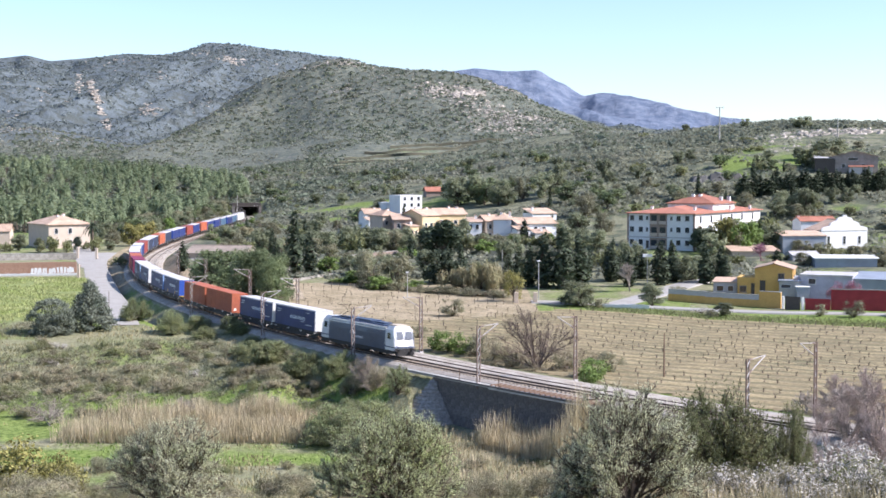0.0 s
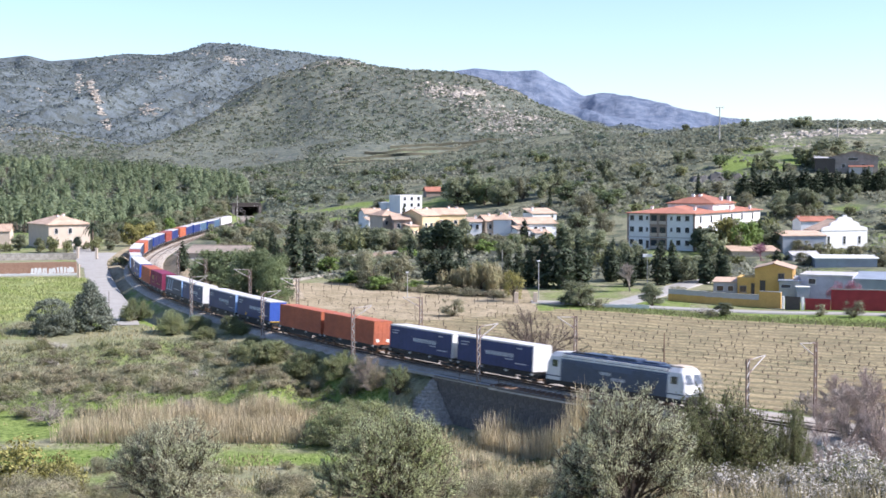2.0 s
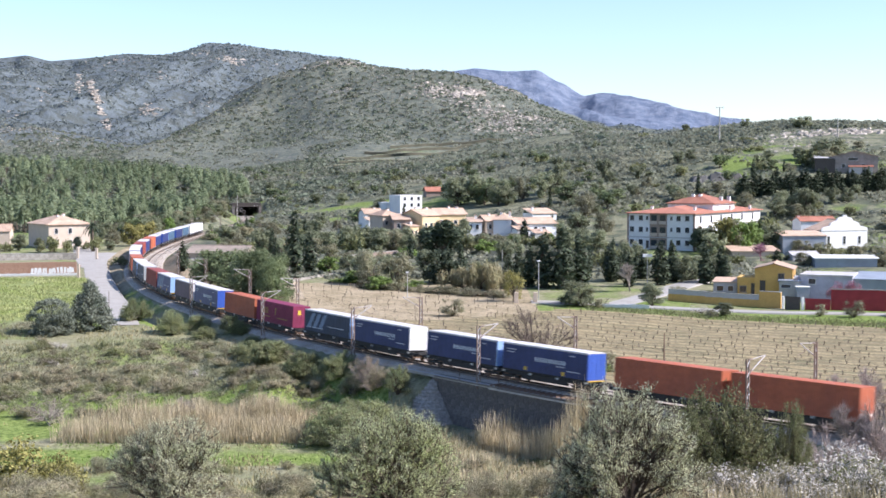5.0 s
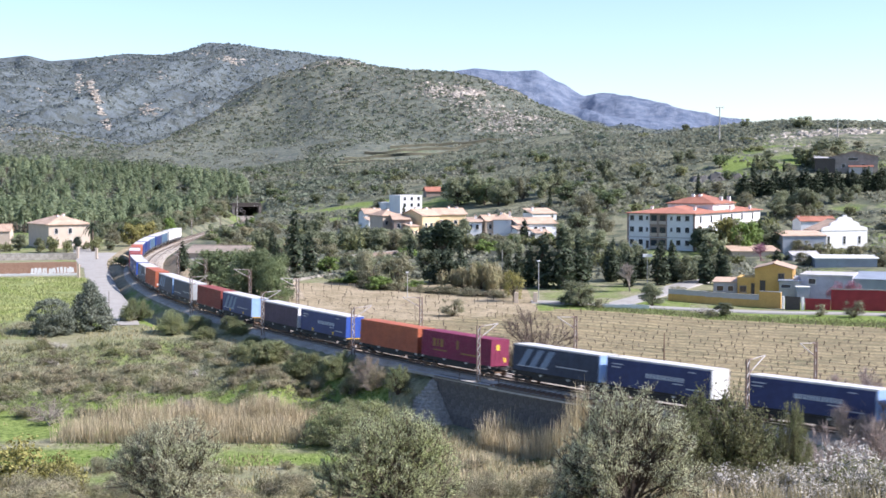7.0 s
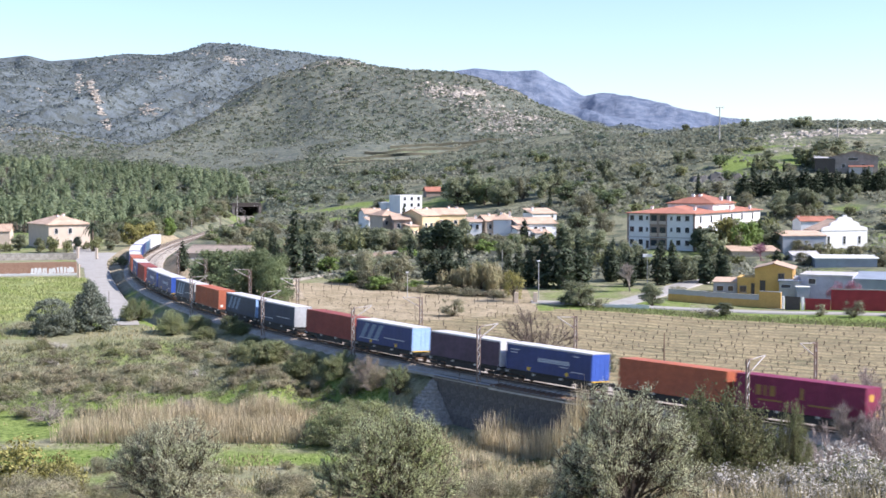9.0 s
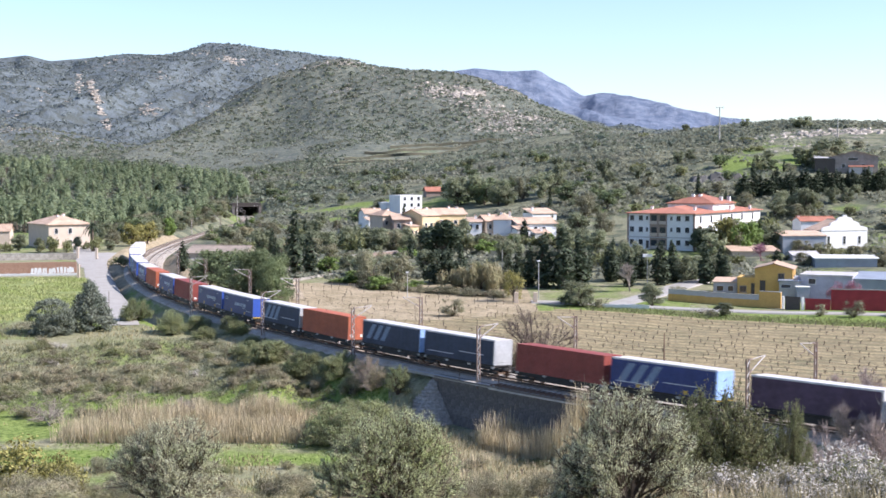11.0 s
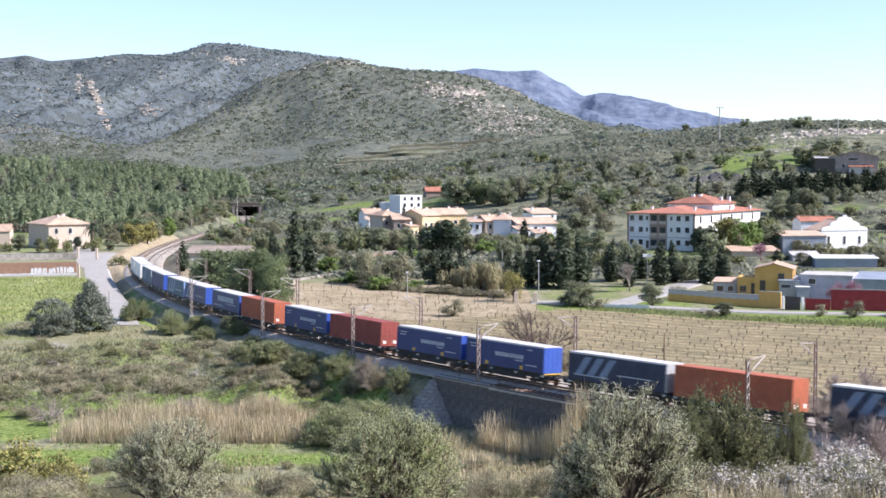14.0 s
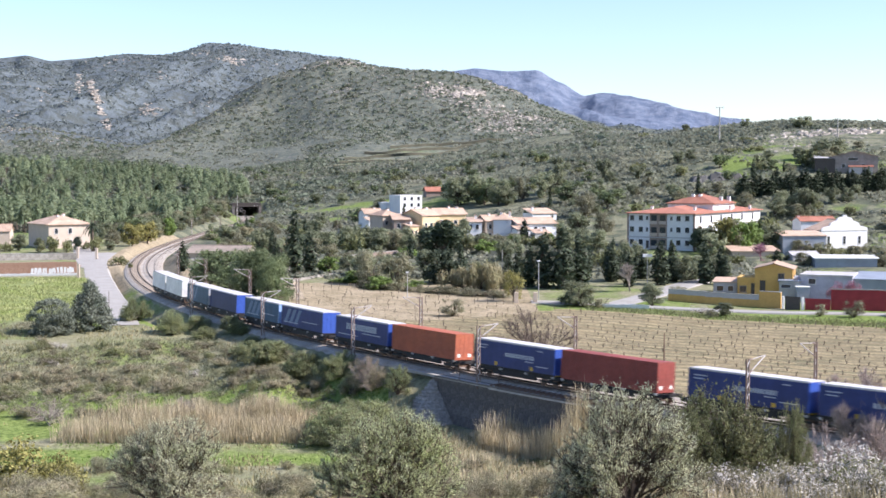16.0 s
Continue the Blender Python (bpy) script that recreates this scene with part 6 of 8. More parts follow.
def bare_tree(x, y, w, h, seed, label, twigs=900, material=None):
    """A leafless crown of forking twigs."""
    rng = np.random.default_rng(seed)
    vs, fs = [], []

    def strip(a, b, r):
        d = b - a
        s = np.cross(d, rng.normal(size=3))
        s = s / (np.linalg.norm(s) + 1e-9) * r
        t = np.cross(d, s)
        t = t / (np.linalg.norm(t) + 1e-9) * r
        k = len(vs)
        for p, q in ((a, 1.0), (b, 0.6)):
            for o in (s, t * 0.9 - s * 0.5, -t * 0.9 - s * 0.5):
                vs.append(tuple(p + o * q))
        fs.extend([(k + i, k + (i + 1) % 3, k + 3 + (i + 1) % 3, k + 3 + i) for i in range(3)])

    tips = [(np.array([0, 0, -0.3]), np.array([rng.normal() * 0.1, rng.normal() * 0.1, 1.0]), 0.2 * h, 0.035 * h)]
    while tips and len(fs) < twigs * 3:
        p, d, L, r = tips.pop(0)
        q = p + d / np.linalg.norm(d) * L
        strip(p, q, max(r, 0.008))
        if L > 0.05 * h:
            for _ in range(3 if len(fs) > 20 else 5):
                e = d / np.linalg.norm(d) + rng.normal(size=3) * np.array([0.5, 0.5, 0.3]) * (w / h) ** 0.5 + np.array([0, 0, 0.12])
                tips.append((q, e, L * rng.uniform(0.68, 0.92), r * 0.62))
    o = tagged(empty("bare_tree"), label, "tree")
    child(new("bare_crown", mesh_of("bare_crown", vs, fs, material or M_TWIG)), o)
    V = np.array(vs)
    o.location = (x, y, gz(x, y) - 0.05)
    o.scale = (w / np.ptp(V[:, 0]), w / np.ptp(V[:, 1]), h / V[:, 2].max())
    return o


def tubes(A, B, ra, rb):
    """Three-sided tapered sticks from A to B."""
    n = len(A)
    d = B - A
    d = d / (np.linalg.norm(d, axis=1, keepdims=True) + 1e-9)
    s = np.cross(d, np.where(np.abs(d[:, 2:3]) < 0.9, np.array([[0, 0, 1.0]]), np.array([[1.0, 0, 0]])))
    s = s / (np.linalg.norm(s, axis=1, keepdims=True) + 1e-9)
    t = np.cross(d, s)
    ring = [s, -0.5 * s + 0.87 * t, -0.5 * s - 0.87 * t]
    v = np.stack([A + q * ra[:, None] for q in ring] + [B + q * rb[:, None] for q in ring], 1).reshape(-1, 3)
    f = np.array([(0, 1, 4, 3), (1, 2, 5, 4), (2, 0, 3, 5)])
    return v, (f[None] + 6 * np.arange(n)[:, None, None]).reshape(-1, 4)


def skeleton(rng, R, h, stems, subs, twigs, twig_len, low=0.12):
    """Stems fanning from the base to a dome, branches off them, twigs off those. Returns sticks and the twigs' ends."""
    dome = np.array([R, R, h])

    def curve(P0, P1, P2, t):
        return P0 * (1 - t) ** 2 + P1 * 2 * t * (1 - t) + P2 * t ** 2

    def chain(P0, P1, P2, r0, r1, steps=5):
        A, B, a, b = [], [], [], []
        for k in range(steps):
            u, w = k / steps, (k + 1) / steps
            A.append(curve(P0, P1, P2, u))
            B.append(curve(P0, P1, P2, w))
            a.append(r0 + (r1 - r0) * u)
            b.append(r0 + (r1 - r0) * w)
        return np.concatenate(A), np.concatenate(B), np.concatenate(a), np.concatenate(b)

    az = rng.uniform(0, math.tau, stems)
    el = np.arcsin(rng.uniform(low, 1.0, stems))
    q = rng.uniform(0.74, 0.95, stems)[:, None]
    tip = np.stack([np.cos(az) * np.cos(el), np.sin(az) * np.cos(el), np.sin(el)], 1) * dome * q
    base = rng.normal(size=(stems, 3)) * np.array([0.05, 0.05, 0]) * R
    ctrl = base + (tip - base) * np.array([0.3, 0.3, 0.55]) + rng.normal(size=(stems, 3)) * 0.06 * R
    sticks = [chain(base, ctrl, tip, np.full(stems, 0.014 * h), np.full(stems, 0.005 * h), 7)]
    i = np.repeat(np.arange(stems), subs)
    t = rng.uniform(0.3, 1.0, len(i))[:, None]
    p0 = curve(base[i], ctrl[i], tip[i], t)
    out = p0 / dome
    out = out / (np.linalg.norm(out, axis=1, keepdims=True) + 1e-9)
    d = out * 0.8 + rng.normal(size=out.shape) * 0.55 + np.array([0, 0, 0.3])
    p2 = p0 + d * R * rng.uniform(0.18, 0.42, len(i))[:, None]
    rad = np.linalg.norm(p2 / dome, axis=1, keepdims=True)
    p2 = np.where(rad > 1, p2 / rad * rng.uniform(0.9, 1.04, (len(i), 1)), p2)
    p2[:, 2] = np.maximum(p2[:, 2], 0.06 * h)
    p1 = (p0 + p2) / 2 + rng.normal(size=p0.shape) * 0.04 * R
    sticks.append(chain(p0, p1, p2, np.full(len(i), 0.005 * h), np.full(len(i), 0.0022 * h), 3))
    j = np.repeat(np.arange(len(i)), twigs)
    t = rng.uniform(0.25, 1.0, len(j))[:, None]
    a = curve(p0[j], p1[j], p2[j], t)
    out = a / dome
    out = out / (np.linalg.norm(out, axis=1, keepdims=True) + 1e-9)
    d = out * 0.7 + rng.normal(size=out.shape) * 0.5 + np.array([0, 0, 0.35])
    b = a + d / np.linalg.norm(d, axis=1, keepdims=True) * twig_len * rng.uniform(0.5, 1.3, (len(j), 1))
    b[:, 2] = np.maximum(b[:, 2], 0.05)
    n = len(j)
    sticks.append((a, b, np.full(n, 0.0022 * h), np.full(n, 0.001 * h)))
    return [np.concatenate(c) for c in zip(*sticks)], a, b


def leafy_tree(x, y, w, h, seed, leaf, stems, subs, twigs, per, size, twig_len, label, name="olive_tree", category="tree", bark=None, low=0.12):
    """A many-stemmed tree whose leaves sit along the outer twigs."""
    rng = np.random.default_rng(seed)
    (A, B, ra, rb), ta, tb = skeleton(rng, w / 2, h, stems, subs, twigs, twig_len, low)
    o = tagged(empty(name), label, category)
    child(new("trunk" if per else "bare_crown", mesh_of("trunk" if per else "bare_crown", *tubes(A, B, ra, rb), bark or M_BARK)), o)
    if per:
        outer = np.linalg.norm(tb / np.array([w / 2, w / 2, h]), axis=1) > rng.uniform(0.35, 0.78, len(tb))
        k = np.repeat(np.flatnonzero(outer), per)
        c = ta[k] + (tb - ta)[k] * rng.uniform(0.1, 1.05, (len(k), 1)) + rng.normal(size=(len(k), 3)) * size * 0.45
        d = (tb - ta)[k]
        d = d / (np.linalg.norm(d, axis=1, keepdims=True) + 1e-9)
        v, f = cards(rng, c, d * 0.2 + np.array([0, 0, 0.3]), size, size * 0.28, 2.2)
        child(new("crown", mesh_of("crown", v, f, leaf)), o)
    o.location = (x, y, gz(x, y) - 0.05)
    return o


# --- near hillside
leafy_tree(7.6, 56, 6.8, 5.6, 31, LEAF["olive"], 50, 12, 12, 9, 0.1, 0.42, "silvery olive tree with many stems on the near hillside", low=0.03)
leafy_tree(-2.3, 58, 7.2, 4.3, 32, LEAF["green_olive"], 52, 12, 12, 9, 0.1, 0.38, "dense silvery olive bush on the near hillside")
leafy_tree(-12.6, 62, 6.2, 4.4, 33, LEAF["olive"], 46, 11, 12, 9, 0.1, 0.42, "silvery olive tree on the near hillside")
plant("thicket", 15.8, 76, 7.2, 6.9, 0)
plant("thicket", 13.2, 74, 4.8, 5.6, 1)
plant("brush", 14.6, 66, 3.6, 2.4, 1)
plant("brush", 16.4, 66, 3.6, 2.0, 0)
plant("thicket", 20.2, 78, 3.0, 6.2, 1)
plant("thicket", 18.2, 80, 3.4, 5.2, 0)
plant("brush", 12.4, 64, 4.0, 2.6, 1)
for i, (x, y, w, h) in enumerate([(13.0, 58, 3.2, 2.3), (15.3, 60, 3.0, 2.6), (17.6, 59, 3.4, 3.0), (19.6, 61, 3.4, 3.4), (18.6, 56, 3.0, 2.2), (16.0, 56, 2.6, 1.6), (11.4, 57, 2.4, 1.6), (20.6, 58, 3.0, 3.0)]):
    plant("brush" if i % 3 == 1 or x < 16.5 else "bush", x, y + 0.3, w * 1.05, h * 0.95, i % 2)
    if i != 6:
        plant("blossom", x, y, w * 0.95, h, i % 2)
for i, (x, y, w, h) in enumerate([(25.0, 84, 4.5, 6.0), (28.0, 86, 4.0, 6.2), (22.6, 86, 3.0, 4.2), (30.0, 90, 4.0, 5.5), (26.5, 92, 4.6, 6.5), (24.0, 90, 3.6, 5.0)]):
    leafy_tree(x, y, w, h * 0.95, 40 + i, None, 18, 10, 22, 0, 0.1, 0.7, "leafless grey-brown shrub on the slope", "bare_shrub", "shrub", M_BRAMBLE)
for i, (x, y, w, h) in enumerate([(-33, 98, 4.2, 3.4), (-30, 100, 3.6, 3.0), (-34.5, 104, 3.0, 3.0), (-28.6, 104, 2.4, 2.0)]):
    plant("gold" if i in (1, 3) else "bush", x, y, w, h, i % 2, label="olive-yellow bush on the near slope")

_q = random.Random(77)
for i in range(34):
    y = _q.uniform(72, 104)
    x = _q.uniform(-0.34, 0.14) * y
    if min(math.hypot(x - a, (y - b) * 0.6) for a, b in ((7.5, 56), (-3.2, 58), (-12.6, 62))) < 4:
        continue
    plant("brush", x, y, _q.uniform(2.6, 4.6), _q.uniform(1.5, 2.6), i % 2)
for x, y, w, h in ((-29.5, 92, 5.0, 4.6), (-27.2, 94, 3.6, 3.6), (-25.0, 90, 3.0, 2.6)):
    plant("gold", x, y, w, h, 1, label="olive-yellow bush on the near slope")

# --- beside the track and the meadow
plant("cedar", -57.4, 198.0, 7.09, 5.28, 0)
plant("cedar", -52.8, 202.0, 7.91, 7.49, 1)
MEADOW = [(-9.37, 135.0, 7.99, 4.72), (-21.8, 171.0, 5.70, 5.13), (-17.1, 167.5, 5.58, 5.16), (-13.1, 162.0, 4.72, 4.99), (-25.5, 176.5, 4.41, 3.68), (-10.5, 157.0, 3.27, 3.27), (-48.4, 213.0, 4.70, 4.26), (-39.5, 198.0, 3.71, 1.81), (-34.5, 194.5, 4.05, 2.11), (-3.34, 134.5, 3.92, 3.36), (-29.1, 193.5, 4.03, 2.18), (-46.9, 186.5, 1.79, 1.55), (-16.0, 162.5, 2.71, 1.49)]
for i, p in enumerate(MEADOW):
    if p[2] > 3:
        plant("mound", p[0], p[1], p[2] * 1.15, p[3] * (0.52 if 1 <= i <= 5 else 0.8), i % 2)
    else:
        plant("bush", *p, i % 2)
for i, p in enumerate([(-28.4, 146.5, 2.75, 3.17), (-42.6, 146.0, 3.65, 2.25), (34.7, 251.0, 3.56, 5.65), (35.1, 130.0, 3.52, 2.44), (39.4, 128.5, 5.78, 3.21), (-31.8, 268.0, 4.47, 3.91)]):
    bare_tree(*p, 60 + i, "leafless twiggy tree with grey-brown branches", 900)
leafy_tree(11.1, 160.5, 11.0, 7.6, 63, None, 15, 9, 14, 0, 0.1, 0.9, "large leafless tree with many dark stems beside the track", "bare_tree", "tree", M_THORN, 0.3)
for p in ((65.0, 213.5, 4.27, 2.67), (60.1, 215.5, 2.69, 2.06), (70.9, 213.5, 3.91, 1.60), (43.1, 217.5, 3.26, 1.27), (27.1, 230.5, 4.80, 1.73)):
    plant("grey", *p, 0, label="round grey-green bush on the road verge")
plant("fresh", 16.4, 148.5, 3.71, 2.60, 0, label="bright green shrub beside the track")
plant("fresh", -0.59, 177.0, 3.54, 2.95, 1, label="bright green shrub beside the track")
plant("grey", 1.55, 218.5, 5.28, 2.91, 0, label="grey-green bush at the field edge")
for i, p in enumerate([(3.98, 257.5, 6.22, 5.36), (7.08, 256.5, 5.98, 6.20), (10.1, 257.5, 5.90, 5.36)]):
    plant("reedy", *p, i % 2)

for i, p in enumerate([(2.3, 173.7, 3.62, 2.89), (16.9, 154.1, 4.49, 2.25), (0.9, 175.4, 3.2, 2.3)]):
    plant("fresh", *p, i % 2, label="bright green shrub beside the track")
for i, p in enumerate([(4.7, 171.4, 4.28, 3.0), (7.1, 167.4, 3.84, 3.35), (8.2, 161.5, 2.69, 2.35), (-3.5, 190.2, 3.17, 1.98), (14.5, 159.9, 3.33, 2.66), (19.5, 157.5, 3.94, 2.62)]):
    plant("heath" if i in (1, 2, 4) else "grey", *p, i % 2, label="grey-brown bramble thicket beside the track")
for i, p in enumerate([(-26.2, 185.6, 2.8, 0.9), (-16.6, 169.6, 3.4, 1.1), (-11.9, 163.7, 3.41, 2.0), (-37.1, 204.5, 5.11, 2.56), (-40.3, 199.1, 4.98, 3.32), (-30.6, 195.4, 4.07, 2.44)]):
    plant("mound", *p, i % 2)
for i, p in enumerate([(-10.7, 155.9, 3.25, 2.6), (-8.0, 154.6, 3.86, 3.22), (-15.2, 161.8, 2.7, 1.68), (-20.7, 162.1, 3.38, 2.03), (-25.4, 162.1, 3.04, 1.89), (-20.4, 171.6, 4.29, 2.14), (-33.4, 164.3, 4.11, 2.05), (-38.9, 164.3, 4.11, 2.05), (-46.3, 161.3, 4.7, 2.02)]):
    plant("heath", *p, i % 3)
leafy_tree(-8.6, 155.0, 6.4, 3.9, 84, LEAF["heath"], 26, 9, 9, 6, 0.12, 0.5, "brown half-bare bush beside the bridge end", "bush", "bush", M_BRAMBLE)
leafy_tree(-5.0, 150.5, 3.4, 3.4, 85, LEAF["mound"], 24, 9, 9, 8, 0.12, 0.4, "olive-green bush beside the stone cone", "bush", "bush")
leafy_tree(-43.6, 148.5, 4.8, 2.6, 81, None, 14, 8, 9, 0, 0.1, 0.5, "grey leafless shrub beside the reed bed", "bare_shrub", "shrub", M_BRAMBLE)
for i, p in enumerate([(-11.3, 138.3, 6.34, 4.32), (-7.5, 144.3, 5.41, 3.61), (-10.2, 148.5, 4.95, 2.78)]):
    plant("mound", p[0], p[1], p[2], p[3] * 0.85, i % 2, label="dense olive-green shrub at the stream bed")
for i, (x, y, w, h) in enumerate([(39.3, 134.4, 4.2, 3.0), (42.6, 136.0, 4.6, 3.6), (38.1, 126.7, 3.6, 2.8), (32.6, 116.3, 3.6, 2.6), (33.5, 111.3, 3.6, 3.8), (35.9, 111.3, 3.6, 4.3), (40.7, 128.2, 4.2, 3.8)]):
    leafy_tree(x, y, w, h, 90 + i, None, 16, 9, 22, 0, 0.1, 0.6, "purplish leafless bramble beside the line", "bare_shrub", "shrub", M_BRAMBLE)
for i, p in enumerate([(125.7, 471.8, 7.86, 5.9), (129.0, 462.4, 8.67, 6.74), (136.5, 471.8, 7.86, 5.5), (153.8, 503.0, 5.24, 2.51)]):
    plant("grey" if i % 2 else "tree", *p, i % 2)
for i, p in enumerate([(111.9, 522.0, 6.5, 2.6), (119.4, 516.8, 5.6, 2.6), (123.7, 555.6, 8.0, 2.3)]):
    plant("bush", *p, i % 2)

for i, p in enumerate([(-31.6, 170.8, 1.85, 1.42), (-52.7, 186.1, 2.33, 1.09), (-50.8, 176.3, 1.47, 0.88), (5.4, 137.9, 1.72, 1.72), (6.2, 139.7, 1.16, 1.05)]):
    plant("blossom", *p, i % 2, label="small shrub with pale flower heads on the meadow")

# --- the wood inside the curve and the gardens
WOOD = [(-42.8, 257.5, 7.29, 7.72), (-36.2, 250.0, 6.77, 8.54), (-32.0, 246.0, 5.64, 7.99), (-29.3, 237.0, 5.13, 6.22), (-47.7, 269.5, 5.61, 5.05), (-38.8, 248.0, 6.20, 5.37), (-45.0, 261.5, 5.99, 7.41), (-32.9, 243.0, 6.07, 7.69), (-29.2, 241.0, 3.92, 7.03)]
for i, p in enumerate(WOOD):
    plant("pine", *p, i % 3)
plant("umbrella", -33.7, 238.0, 9.32, 9.22, 0)
plant("umbrella", -29.7, 235.0, 7.05, 7.83, 1)
GARDEN_OAKS = [(-25.5, 344.0, 6.16, 5.73), (-20.8, 348.5, 6.10, 6.10), (-15.6, 347.0, 6.94, 5.78), (-11.0, 348.0, 5.80, 5.36), (-0.34, 321.5, 12.5, 9.11), (0.50, 268.0, 9.71, 6.92), (-28.2, 331.5, 5.52, 5.52), (-44.3, 332.5, 6.93, 6.23), (-35.8, 302.0, 5.03, 6.29), (5.06, 467.0, 11.7, 9.73), (11.8, 466.0, 9.71, 10.1), (18.7, 456.5, 8.56, 9.51), (38.7, 468.5, 8.78, 9.76), (58.0, 491.5, 7.17, 8.19), (-19.8, 289.5, 4.82, 3.62), (6.88, 270.0, 3.37, 4.27)]
for i, p in enumerate(GARDEN_OAKS):
    plant("holm" if i in (4, 5) else "tree", *p, i % 3)
GARDEN_MORE = [(35.5, 288.5, 5.05, 7.45), (47.1, 267.0, 4.78, 5.78), (56.4, 295.0, 4.92, 3.20), (60.8, 296.5, 4.94, 3.21), (82.3, 346.0, 6.92, 9.80), (99.9, 396.0, 6.93, 6.93), (105.3, 395.0, 9.38, 7.73), (65.2, 326.5, 7.48, 5.71), (126.3, 470.0, 7.83, 7.83), (133.7, 468.5, 11.7, 9.56), (23.1, 233.5, 6.91, 4.67), (35.9, 231.5, 4.82, 4.05), (34.9, 303.0, 5.05, 3.79), (154.1, 583.5, 10.7, 5.10), (45.4, 218.5, 3.46, 2.28)]
for i, p in enumerate(GARDEN_MORE):
    plant("tree" if i % 4 else "bush", *p, (i + 1) % 3)
CYPRESSES = [(-31.0, 281.5, 4.22, 13.5), (-28.3, 286.5, 3.46, 8.83), (14.7, 264.0, 3.19, 7.37), (16.7, 260.5, 3.26, 8.68), (19.4, 258.5, 4.63, 11.0), (22.6, 256.0, 4.91, 12.4), (26.2, 259.0, 4.64, 9.71), (21.8, 363.5, 3.18, 7.12), (6.12, 407.5, 3.06, 6.79), (35.5, 258.0, 2.79, 6.66), (41.9, 261.0, 4.02, 8.81), (76.6, 310.5, 2.59, 3.23), (-56.1, 292.0, 2.92, 6.69), (39.3, 303.0, 2.52, 3.79), (13.1, 269.5, 2.69, 5.61)]
for i, p in enumerate(CYPRESSES):
    plant("cypress", *p, i % 2)
hx0, hy0, hx1, hy1 = 91.8, 420.5, 137.7, 423.0
for i in range(36):
    f = i / 35
    plant("cypress", hx0 + (hx1 - hx0) * f, hy0 + (hy1 - hy0) * f + 0.6 * math.sin(i * 5.1), 3.3 + 0.7 * math.sin(i * 2.1), 7.0 + 1.3 * math.sin(i * 1.7) + (2.2 if i in (9, 21) else 0), i % 2, label="dark cypress in a hedge row on the hill")
for p in ((-23.8, 284.0, 5.56, 3.67), (74.0, 334.5, 7.25, 7.53), (80.9, 345.5, 7.20, 7.20), (-92.8, 459.0, 4.97, 6.69), (-17.9, 269.0, 5.60, 2.47), (-12.3, 257.5, 6.44, 2.57), (-70.5, 477.5, 5.6, 2.2)):
    plant("fresh", *p, 1)
for p in ((-90.4, 394.0, 7.22, 6.73), (-90.5, 415.0, 7.26, 6.92), (12.4, 238.5, 4.37, 5.56)):
    plant("gold", *p, 0)
for i, p in enumerate([(-14.1, 264.5, 7.49, 6.94), (-8.74, 261.5, 7.41, 6.75), (73.3, 344.5, 7.46, 6.46), (-49.6, 388.0, 7.27, 6.14), (-101.5, 527.5, 9.89, 6.15), (-26.6, 316.5, 5.93, 3.96), (-70.2, 409.0, 7.2, 2.1), (11.1, 349.5, 8.74, 3.64), (93.5, 339.0, 7.06, 4.66), (41.7, 240.0, 4.00, 2.50)]):
    plant("grey", *p, i % 2)
for i, p in enumerate([(-116.4, 371.5, 4.64, 4.64), (-105.2, 365.0, 5.63, 6.08), (-101.6, 365.5, 3.05, 4.26), (-100.3, 371.5, 2.79, 4.18), (-119.0, 367.0, 4.59, 3.36), (-95.0, 370.0, 2.77, 4.32), (-108.9, 364.5, 2.43, 4.25), (-78.3, 328.5, 3.56, 3.01), (-73.9, 320.0, 1.33, 2.13)]):
    plant("bush" if i % 3 else "tree", *p, i % 3)


def palm(x, y, w, h):
    o = tagged(empty("palm_tree"), "dark palm tree beside the country house", "tree")
    bm = bmesh.new()
    rod(bm, (0, 0, -0.5), (0, 0, h * 0.75), 0.4, 0.3, 8)
    part("trunk", bm, M_BARK, o)
    rng = random.Random(8)
    for k in range(26):
        a, e = k * 2.4, rng.uniform(-0.5, 1.1)
        bm = bmesh.new()
        prev = None
        L = w * 0.55
        for j in range(6):
            f = j / 5
            r = L * f
            z = h * 0.76 + L * (math.sin(e) * f - 0.7 * f * f)
            c = Vector((math.cos(a) * r * math.cos(e * 0.6), math.sin(a) * r * math.cos(e * 0.6), z))
            s = Vector((-math.sin(a), math.cos(a), -0.3)) * 0.35 * (1 - f * 0.8)
            cur = (bm.verts.new(c + s), bm.verts.new(c), bm.verts.new(c - Vector((s.x, s.y, -s.z))))
            if prev:
                bm.faces.new((prev[0], prev[1], cur[1], cur[0]))
                bm.faces.new((prev[1], prev[2], cur[2], cur[1]))
            prev = cur
        part("frond", bm, LEAF["cypress"], o)
    o.location = (x, y, gz(x, y))


palm(-95.7, 370.0, 5.55, 9.40)

